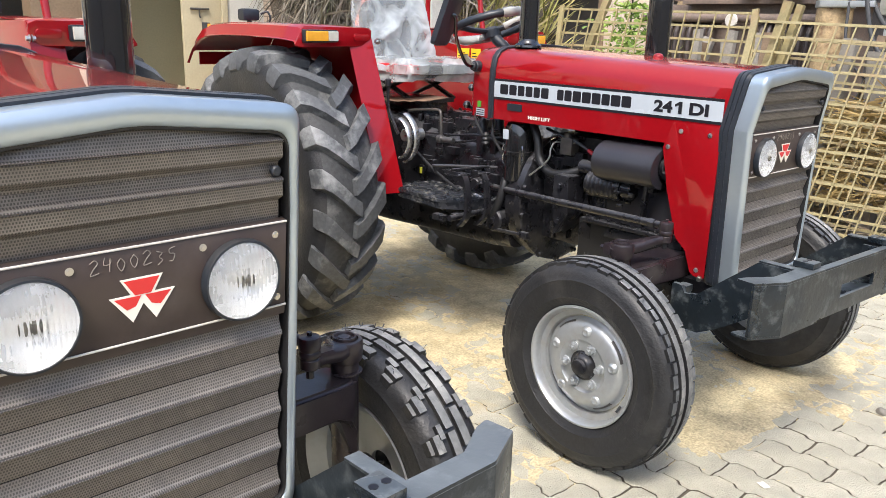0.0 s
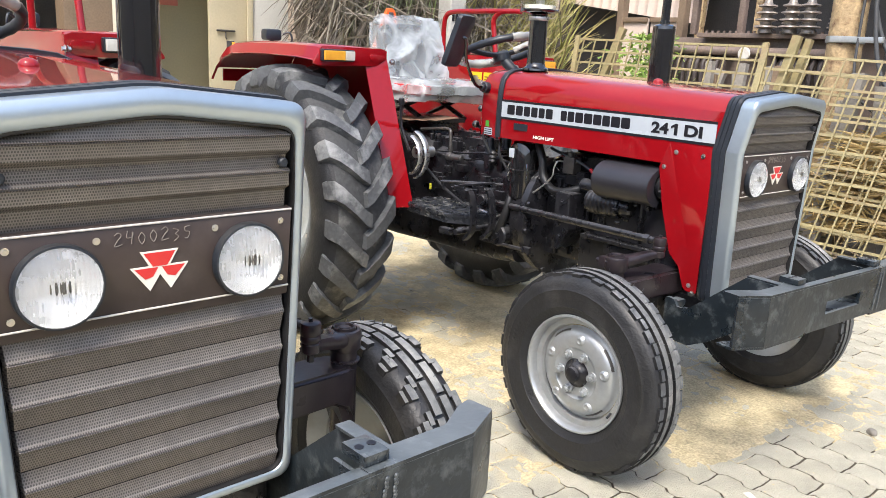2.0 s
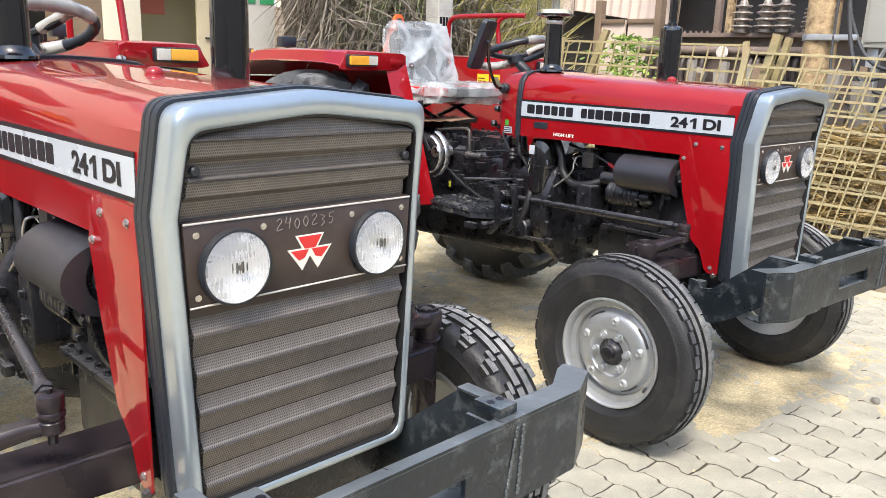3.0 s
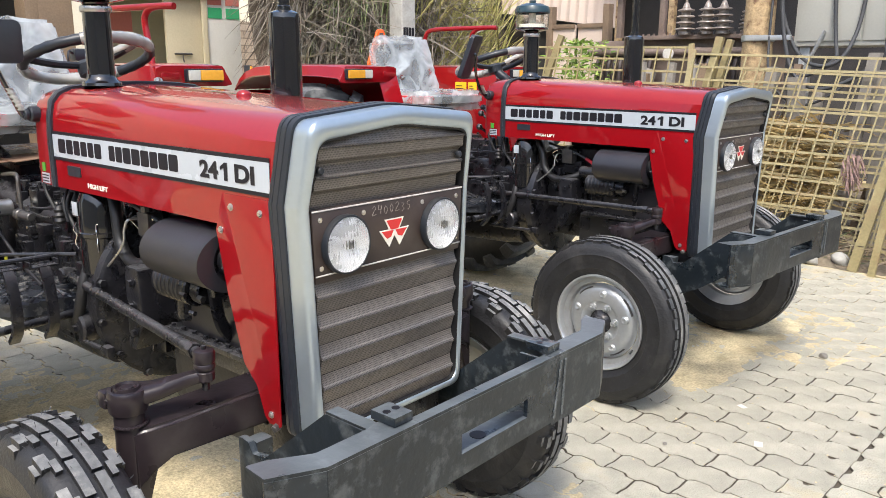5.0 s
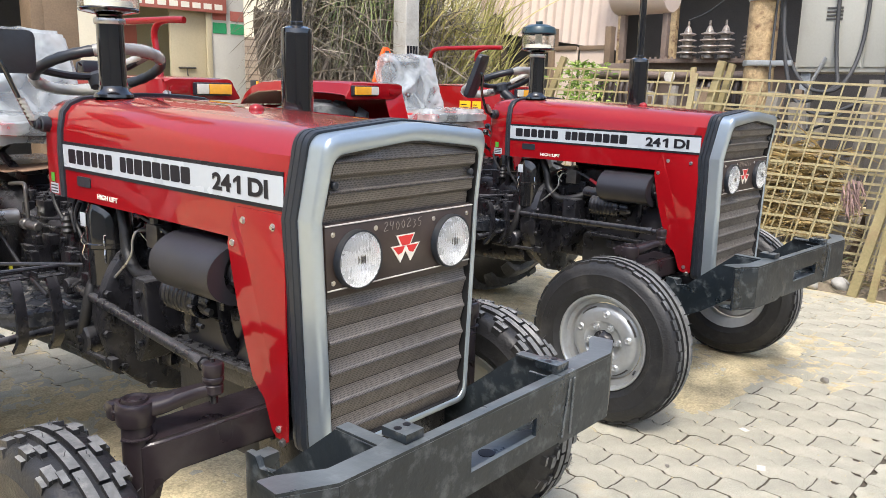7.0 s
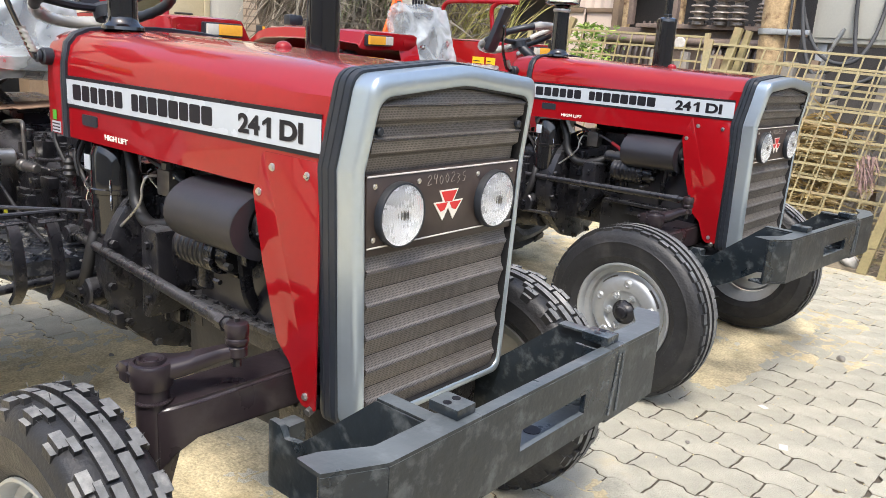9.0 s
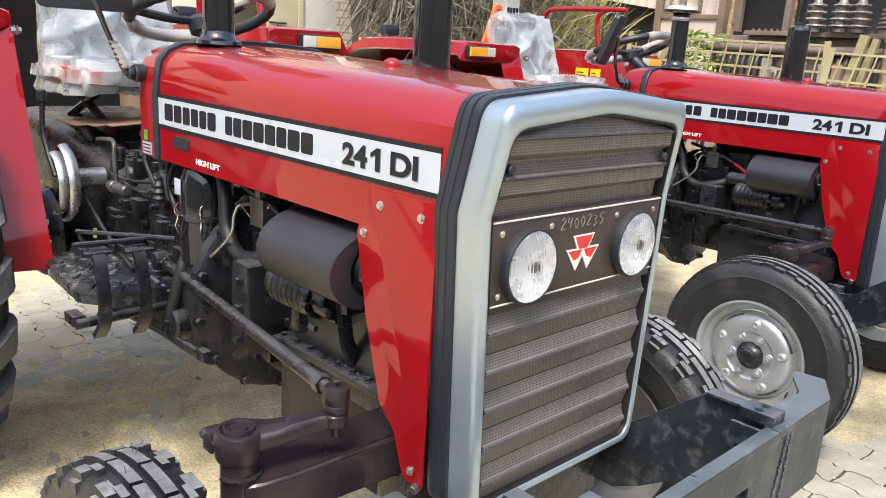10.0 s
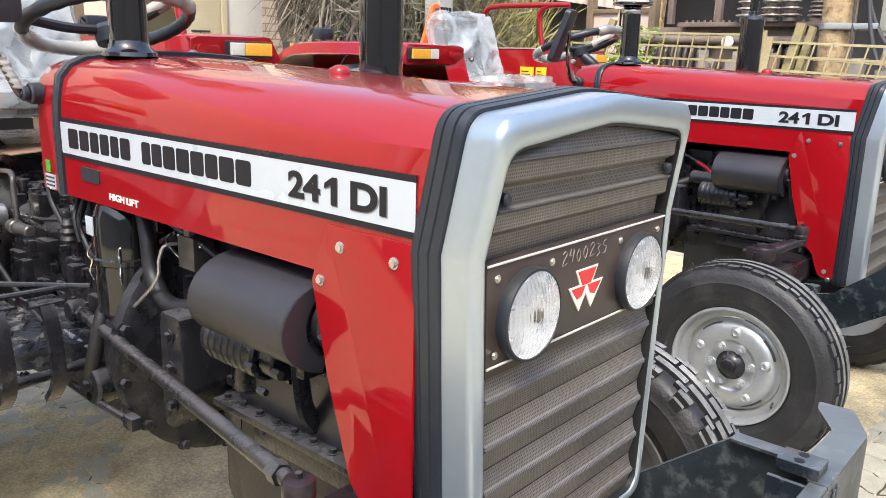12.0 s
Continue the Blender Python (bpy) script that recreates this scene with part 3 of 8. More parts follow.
    part("cowl_seal", bm, M_RUBBER, t, "black rubber edging strip")
    for s in (-1,):
        bm = B()
        rod(bm, (-1.128, s * 0.235, 1.158), (-1.128, s * 0.262, 1.158), 0.021, 20, bevel=0.003)
        rod(bm, (-1.128, s * 0.262, 1.158), (-1.128, s * 0.276, 1.158), 0.015, 12, bevel=0.003)
        part("mirror_mount", bm, M_RUBBER, t)
        bm = B()
        box(bm, -1.118, -1.099, -0.2462, -0.2447, 1.004, 1.028)
        part("green_sticker", bm, M_GREENDECAL, cowl, "small green sticker")
        bm = B()
        box(bm, -1.124, -1.080, -0.2460, -0.2444, 0.972, 1.000)
        part("white_sticker", bm, M_WHITE, cowl, "white sticker with unreadable lines")
        for k in range(3):
            bm = B()
            box(bm, -1.122, -1.083, -0.2466, -0.2455, 0.976 + 0.008 * k, 0.9795 + 0.008 * k)
            part("sticker_line", bm, M_BLACKDECAL, cowl)
    # instrument panel facing the seat
    bm = B()
    box(bm, -1.176, -1.150, -0.17, 0.17, 1.03, 1.20, 0.006)
    part("instrument_panel", bm, M_RUBBER, t, "black instrument panel")


def add_front_tyre_mesh():
    """Tyre with grooved centre ribs and shoulder blocks; its axle along y, outer side at -y."""
    bm = B()
    half = [(0.202, 0.056), (0.214, 0.066), (0.2285, 0.0712), (0.232, 0.0745), (0.2355, 0.0738), (0.255, 0.0773), (0.275, 0.079), (0.286, 0.0787), (0.290, 0.0808), (0.294, 0.0782), (0.306, 0.076), (0.326, 0.068), (0.337, 0.056), (0.341, 0.03)]
    prof = [(r, -y) for r, y in half] + [(0.342, 0.0)] + half[::-1]
    revolve(bm, prof, 80)
    return bm


def add_front_tread_mesh(ribbed, shoulder):
    """Raised tread: long staggered blocks, or, where ribbed, two nearly unbroken ribs; the shoulder lugs are a mesh of their own."""
    bm = B()

    def block(t0, t1, y0, y1, r0, r1, skew=0.0):
        k = 3
        rings = []
        for i in range(k + 1):
            t = t0 + (t1 - t0) * i / k
            c, s = math.cos(t), math.sin(t)
            ts = t + skew
            c2, s2 = math.cos(ts), math.sin(ts)
            rings.append([(r0 * c, y0, r0 * s), (r0 * c2, y1, r0 * s2), ((r1 - 0.001) * c2, y1, (r1 - 0.001) * s2), (r1 * c, y0, r1 * s)])
        loft(bm, rings)
    n = 26 if ribbed else 23
    st = 2 * math.pi / n
    for i in range(n):
        t = i * st
        if ribbed and not shoulder:
            block(t, t + st * 0.985, 0.008, 0.031, 0.337, 0.3530, 0.02)
            block(t + st * 0.5, t + st * 1.485, -0.031, -0.008, 0.337, 0.3530, 0.02)
        elif ribbed:
            for s in (-1, 1):
                block(t + st * 0.1, t + st * 0.50, s * 0.0365, s * 0.052, 0.334, 0.3480)
                block(t + st * 0.56, t + st * 1.04, s * 0.0365, s * 0.060, 0.330, 0.3455)
        elif not shoulder:
            block(t, t + st * 0.91, 0.0065, 0.0265, 0.335, 0.3530)
            block(t + st * 0.5, t + st * 1.41, -0.0265, -0.0065, 0.335, 0.3530)
        else:
            for s in (-1, 1):
                o = 0.25 * st if s < 0 else 0.75 * st
                block(t + o, t + o + st * 0.34, s * 0.0345, s * 0.0475, 0.328, 0.3510)
                block(t + o + st * 0.20, t + o + st * 0.62, s * 0.0440, s * 0.0640, 0.322, 0.3475)
                block(t + o + st * 0.24, t + o + st * 0.58, s * 0.0625, s * 0.0735, 0.296, 0.3330)
    bmesh.ops.recalc_face_normals(bm, faces=bm.faces)
    for f in bm.faces:
        c = f.calc_center_median()
        out = Vector((c.x, 0, c.z)).normalized()
        f.material_index = 0 if f.normal.dot(out) > 0.6 else 1
    return bm


def add_front_wheel(t, s, cx, cy, ribbed):
    """s: -1 the right wheel, 1 the left one. Built with its outer side at -y, then turned."""
    m = pose(cx, s * cy, 0.3285) @ (Matrix.Identity(4) if s < 0 else Matrix.Rotation(math.pi, 4, "Z")) @ Matrix.Diagonal((0.93, 0.93, 0.93, 1))

    def put(name, bm, mat, parent, label="", sharp=38):
        bmesh.ops.transform(bm, matrix=m, verts=bm.verts)
        return part(name, bm, mat, parent, label, sharp)
    tyre = put("front_tyre", add_front_tyre_mesh(), M_TYRE, t, "black ribbed front tyre, dusty tread")
    for name, shoulder in (("tread", False), ("shoulder_tread", True)):
        ob = put(name, add_front_tread_mesh(ribbed, shoulder), M_TREAD if not shoulder or not ribbed else M_TREADR, tyre, "dusty tread ribs" if ribbed else "dusty tread blocks", 30)
        ob["kind"] = "stuff"
        ob.data.materials.append(M_TYRE)
    bm = B()
    rnd = random.Random(7)
    for k in range(90):
        a, y = rnd.uniform(0, 2 * math.pi), rnd.choice((-0.060, -0.050, -0.020, 0.018, 0.050, 0.060))
        r = 0.344 if abs(y) > 0.03 else 0.351
        d = Vector((math.cos(a), rnd.uniform(-0.5, 0.5) + y * 6, math.sin(a))).normalized()
        p = Vector((r * math.cos(a), y, r * math.sin(a)))
        rod(bm, p, p + d * rnd.uniform(0.008, 0.016), 0.0007, 4)
    put("rubber_fuzz", bm, M_TREADR, tyre, "thin moulding hairs of a new tyre")["kind"] = "stuff"
    for k in range(11):
        a = 0.35 + k * 0.062 + (2.6 if k > 5 else 0)
        bm = B()
        box(bm, 0.262, 0.276, -0.0795, -0.077, -0.0055, 0.0055, 0.0005, Matrix.Rotation(a, 4, "Y"))
        put("sidewall_mark", bm, M_TYRE, tyre)
    bm = B()
    revolve(bm, [(0.204, -0.060), (0.203, -0.066), (0.197, -0.067), (0.192, -0.062), (0.188, -0.048), (0.186, -0.036), (0.178, -0.034), (0.168, -0.030), (0.162, -0.010), (0.160, 0.03), (0.186, 0.05), (0.203, 0.064), (0.204, 0.056)], 64)
    rim = put("front_rim", bm, M_RIM, t, "silver-painted pressed steel wheel")
    bm = B()
    revolve(bm, [(0.161, -0.020), (0.155, -0.022), (0.149, -0.030), (0.140, -0.040), (0.124, -0.046), (0.105, -0.049), (0.090, -0.048), (0.084, -0.042), (0.075, -0.040), (0.048, -0.040), (0.046, -0.034), (0.040, -0.030), (0.040, -0.02), (0.10, -0.03), (0.150, -0.014)], 64)
    put("wheel_disc", bm, M_RIM, rim)
    # dark pieces on the closed disc, coloured as the shade in open slots
    for i in range(4):
        a = 0.6 + i * math.pi / 2
        bm = B()
        k = 8
        rings = []
        for j in range(k + 1):
            tt = a + (j / k - 0.5) * 0.52
            rings.append([(r * math.cos(tt), y, r * math.sin(tt)) for r, y in ((0.1455, -0.0358), (0.1510, -0.0290), (0.151, -0.025), (0.144, -0.033))])
        loft(bm, rings)
        put("hand_hole", bm, M_DARKSTEEL, rim)
    for i in range(5):
        a = 0.25 + i * 2 * math.pi / 5
        bm = B()
        c = Vector((0.118 * math.cos(a), -0.0455, 0.118 * math.sin(a)))
        revolve(bm, [(0.0, -0.006), (0.006, -0.007), (0.009, -0.009), (0.014, -0.007), (0.020, 0.003)], 18, c)
        put("boss", bm, M_RIM, rim)
    for i in range(6):
        a = 0.1 + i * math.pi / 3
        c = Vector((0.068 * math.cos(a), -0.040, 0.068 * math.sin(a)))
        bm = B()
        rod(bm, c, c + Vector((0, -0.005, 0)), 0.018, 16, bevel=0.001)
        rod(bm, c + Vector((0, -0.005, 0)), c + Vector((0, -0.019, 0)), 0.0135, 6)
        rod(bm, c + Vector((0, -0.016, 0)), c + Vector((0, -0.027, 0)), 0.0075, 10)
        put("wheel_nut", bm, M_RIM, rim)
    bm = B()
    revolve(bm, [(0.050, -0.030), (0.050, -0.042), (0.040, -0.046), (0.034, -0.056), (0.026, -0.060), (0.024, -0.072), (0.016, -0.076), (0.0, -0.077)], 28)
    for i in range(3):
        a = i * 2 * math.pi / 3 + 0.4
        box(bm, 0.020, 0.043, -0.046, -0.038, -0.003, 0.003, 0.001, Matrix.Rotation(a, 4, "Y"))
    put("front_hub", bm, M_ENGINE, rim, "black hub cap")
    bm = B()
    rod(bm, (0.150, -0.035, -0.092), (0.156, -0.062, -0.097), 0.004, 10)
    put("valve_stem", bm, M_RUBBER, rim)
    # brake-side: back plate and stub axle
    bm = B()
    revolve(bm, [(0.0, 0.02), (0.05, 0.02), (0.055, 0.035), (0.06, 0.07), (0.035, 0.08), (0.03, 0.155), (0.0, 0.155)], 28)
    put("stub_axle", bm, M_BROWN, t)


def add_rear_wheel(t, s, x):
    m = pose(x, s * 0.645, 0.602) @ (Matrix.Identity(4) if s < 0 else Matrix.Rotation(math.pi, 4, "Z"))

    def put(name, bm, mat, parent, label="", sharp=38):
        bmesh.ops.transform(bm, matrix=m @ Matrix.Diagonal((0.932, 0.92, 0.932, 1)), verts=bm.verts)
        return part(name, bm, mat, parent, label, sharp)
    bm = B()
    prof = [(0.372, -0.125), (0.39, -0.150), (0.43, -0.168), (0.48, -0.172), (0.535, -0.165), (0.575, -0.150), (0.598, -0.120), (0.608, -0.06), (0.611, 0.0), (0.608, 0.06), (0.598, 0.120), (0.575, 0.150), (0.535, 0.165), (0.48, 0.172), (0.43, 0.168), (0.39, 0.150), (0.372, 0.125)]
    revolve(bm, prof, 88)
    tyre = put("rear_tyre", bm, M_TYRE, t, "large black rear tyre with bar tread")
    # bar tread: staggered slanting lugs that wrap over the shoulders
    bm = B()
    n = 21
    st = 2 * math.pi / n
    for i in range(n):
        for s2 in (-1, 1):
            t0 = i * st + (0 if s2 < 0 else st * 0.5)
            sec = []
            for f, y, rr, half in ((0.0, -0.012, 0.646, 0.031), (0.12, 0.02, 0.647, 0.032), (0.45, 0.075, 0.645, 0.034), (0.75, 0.125, 0.636, 0.038), (0.92, 0.158, 0.620, 0.041), (1.0, 0.172, 0.585, 0.040), (1.04, 0.1735, 0.545, 0.034)):
                tt = t0 + st * 0.85 * (f if f < 0.93 else 0.92 + (f - 0.92) * 0.3) * 1.0
                rb = (0.60 if y < 0.12 else 0.585 if y < 0.15 else 0.555 if y < 0.165 else 0.53) - 0.01
                rb = min(rb, rr - 0.012)
                da, db = half / rr, (half + 0.008) / rr
                yb = y if y < 0.16 else y - 0.022
                q = lambda r, a, yy: (r * math.cos(a), s2 * yy, r * math.sin(a))
                sec.append([q(rb, tt - db, yb), q(rr, tt - da, y), q(rr, tt + da, y), q(rb, tt + db, yb)])
            loft(bm, sec)
    bmesh.ops.recalc_face_normals(bm, faces=bm.faces)
    put("tread", bm, M_TREADR, tyre, "raised dusty tread bars", 30)
    bm = B()
    revolve(bm, [(0.590, -0.132), (0.601, -0.118), (0.6115, -0.06), (0.6145, 0.0), (0.6115, 0.06), (0.601, 0.118), (0.590, 0.132)], 88)
    put("tread_floor", bm, M_FLOORRUBBER, tyre, "dusty rubber between the bars")
    bm = B()
    revolve(bm, [(0.372, -0.128), (0.378, -0.140), (0.370, -0.146), (0.362, -0.138), (0.352, -0.115), (0.348, -0.080), (0.325, -0.072), (0.318, -0.04), (0.318, 0.05), (0.348, 0.075), (0.355, 0.12), (0.372, 0.14), (0.372, 0.128)], 72)
    rim = put("rear_rim", bm, M_RIM, t, "silver rear wheel rim")
    bm = B()
    revolve(bm, [(0.319, -0.02), (0.305, -0.022), (0.285, -0.045), (0.262, -0.062), (0.24, -0.064), (0.225, -0.050), (0.20, -0.030), (0.16, -0.022), (0.13, -0.030), (0.10, -0.034), (0.06, -0.034), (0.06, -0.01), (0.16, -0.01), (0.30, -0.01)], 64)
    put("rear_disc", bm, M_BLUEHUB, rim, "pale grey dished wheel centre")
    for i in range(8):
        a = i * math.pi / 4
        bm = B()
        c = Vector((0.112 * math.cos(a), -0.034, 0.112 * math.sin(a)))
        rod(bm, c, c + Vector((0, -0.016, 0)), 0.013, 6)
        put("wheel_nut", bm, M_STEEL, rim)
    bm = B()
    revolve(bm, [(0.07, 0.0), (0.07, -0.04), (0.055, -0.06), (0.05, -0.10), (0.02, -0.11), (0.0, -0.11)], 28)
    put("rear_hub", bm, M_ENGINE, rim)
    for i in range(2):
        a = 0.5 + i * math.pi
        bm = B()
        box(bm, 0.275, 0.325, -0.085, -0.055, -0.012, 0.012, 0.003, Matrix.Rotation(a, 4, "Y"))
        put("rim_clamp", bm, M_STEEL, rim)


M_TREADR = material("dusty_bar_rubber", (0.072, 0.076, 0.080), rough=0.62, var=0.4, scale=9, bump=0.2, bump_scale=90, spots=(0.28, 0.285, 0.28), spot_amount=0.85, spot_scale=6)


def add_front_axle(t):
    # box-section beam, its ends turned down round the kingpin posts
    bm = B()
    rings = []
    for y, xb, xf, zb, zt in ((-0.508, -0.258, -0.206, 0.470, 0.612), (-0.478, -0.280, -0.184, 0.522, 0.620), (-0.435, -0.283, -0.176, 0.546, 0.622), (0.0, -0.283, -0.176, 0.532, 0.622), (0.435, -0.283, -0.176, 0.546, 0.622), (0.478, -0.280, -0.184, 0.522, 0.620), (0.508, -0.258, -0.206, 0.470, 0.612)):
        rings.append([(xb, y, zb), (xf, y, zb), (xf, y, zt), (xb, y, zt)])
    loft(bm, rings)
    bmesh.ops.recalc_face_normals(bm, faces=bm.faces)
    bmesh.ops.bevel(bm, geom=[e for e in bm.edges if len(e.link_faces) == 2 and e.calc_face_angle(0) > 0.9], offset=0.008, segments=3, affect="EDGES")
    axle = part("front_axle", bm, M_BROWN, t, "dark brown-black front axle beam")
    for s in (-1, 1):
        bm = B()
        rod(bm, (-0.232, s * 0.494, 0.30), (-0.232, s * 0.494, 0.672), 0.0285, 28, bevel=0.003)
        part("kingpin_post", bm, M_BROWN, axle)
        bm = B()
        prism(bm, rounded([(s * 0.455, 0.545), (s * 0.500, 0.560), (s * 0.502, 0.36), (s * 0.490, 0.36), (s * 0.482, 0.46)], [0.01, 0.004, 0.004, 0.004, 0.05], 4), -0.258, -0.200, "X", 0.004)
        part("axle_leg", bm, M_BROWN, axle)
        bm = B()
        k = 14
        for i in range(k):
            q = 0.35 + 2.6 * i / (k - 1)
            revolve(bm, [(0.0, -0.003), (0.0050, -0.001), (0.0050, 0.002), (0.0, 0.004)], 7, (-0.232 + 0.031 * math.sin(q) * 1.02, s * (0.494 - 0.031 * math.cos(q)), 0.6225), "Z")
        part("post_weld", bm, M_BROWN, axle)["kind"] = "stuff"
        # forged steering arm: split clamp round the post, tapering in to the ball joint
        bm = B()
        revolve(bm, [(0.0285, 0.646), (0.0340, 0.647), (0.0362, 0.652), (0.0375, 0.672), (0.0380, 0.686), (0.0350, 0.692), (0.0285, 0.693)], 28, (-0.232, s * 0.494, 0), "Z", closed=True)
        box(bm, -0.274, -0.246, min(s * 0.505, s * 0.533), max(s * 0.505, s * 0.533), 0.655, 0.690, 0.006)
        spine = smooth_path([(-0.232, s * 0.478, 0.676), (-0.214, s * 0.452, 0.679), (-0.197, s * 0.418, 0.687), (-0.180, s * 0.386, 0.695), (-0.168, s * 0.367, 0.698)], 4)
        rings = []
        for i, q in enumerate(spine):
            f = i / (len(spine) - 1)
            w, h = 0.034 - 0.019 * min(1, f * 1.5), 0.0165 - 0.0065 * f
            d = (spine[min(i + 1, len(spine) - 1)] - spine[max(i - 1, 0)]).normalized()
            sd = d.cross(Vector((0, 0, 1))).normalized()
            sec = [(-1, -0.5), (-0.8, -1), (0.8, -1), (1, -0.5), (1, 0.45), (0.72, 1), (-0.72, 1), (-1, 0.45)]
            rings.append([q + sd * (w * u) + Vector((0, 0, 1)) * (h * v) for u, v in sec])
        loft(bm, rings)
        arm = part("steering_arm", bm, M_BROWN, axle, "dark forged steering arm", 50)
        bm = B()
        revolve(bm, [(0.0, 0.7005), (0.012, 0.7005), (0.014, 0.696), (0.019, 0.6965), (0.021, 0.702), (0.024, 0.702), (0.026, 0.692)], 24, (-0.232, s * 0.494, -0.004), "Z")
        part("post_cap", bm, M_BROWN, arm)
        bm = B()
        rod(bm, (-0.285, s * 0.524, 0.674), (-0.236, s * 0.524, 0.674), 0.0085, 6, bevel=0.002)
        part("clamp_bolt", bm, M_BROWN, arm)
        bm = B()
        rod(bm, (-0.167, s * 0.366, 0.686), (-0.167, s * 0.366, 0.710), 0.019, 20, bevel=0.004)
        part("arm_eye", bm, M_BROWN, arm)
        bm = B()
        revolve(bm, [(0.0, 0.752), (0.015, 0.752), (0.0195, 0.750), (0.0212, 0.745), (0.0212, 0.728), (0.0190, 0.724), (0.0212, 0.720), (0.0205, 0.713), (0.016, 0.708), (0.0, 0.708)], 28, (-0.167, s * 0.366, 0), "Z")
        part("ball_joint", bm, M_BROWN, axle, "dark ball joint with a rubber boot")
        for za, zb, rr in ((0.752, 0.759, 0.005), (0.686, 0.668, 0.008)):
            bm = B()
            rod(bm, (-0.167, s * 0.366, za), (-0.167, s * 0.366, zb), rr, 8)
            part("grease_nipple" if za > 0.7 else "castle_nut", bm, M_ENGINE, axle)
        bm = B()
        e0, e1 = Vector((-0.167, s * 0.366, 0.737)), Vector((-1.150, s * 0.195, 0.690))
        d = (e1 - e0).normalized()
        rod(bm, e0, e0 + d * 0.055, 0.011, 14)
        rod(bm, e0 + d * 0.042, e0 + d * 0.065, 0.016, 6)
        rod(bm, e0 + d * 0.06, e1 - d * 0.05, 0.0125, 16)
        rod(bm, e1 - d * 0.05, e1 - d * 0.032, 0.016, 6)
        rod(bm, e1 - d * 0.035, e1, 0.012, 12)
        part("drag_link", bm, M_ENGINE, t, "long black steering drag link")
        bm = B()
        rod(bm, e1 + Vector((0, s * 0.022, 0)), e1 - Vector((0, s * 0.05, 0)), 0.024, 18, bevel=0.004)
        tube(bm, [e1 - Vector((0, s * 0.02, 0)), e1 + Vector((0.005, -s * 0.035, 0.06)), e1 + Vector((0.01, -s * 0.045, 0.15))], 0.018, 10)
        part("drop_arm", bm, M_ENGINE, t)


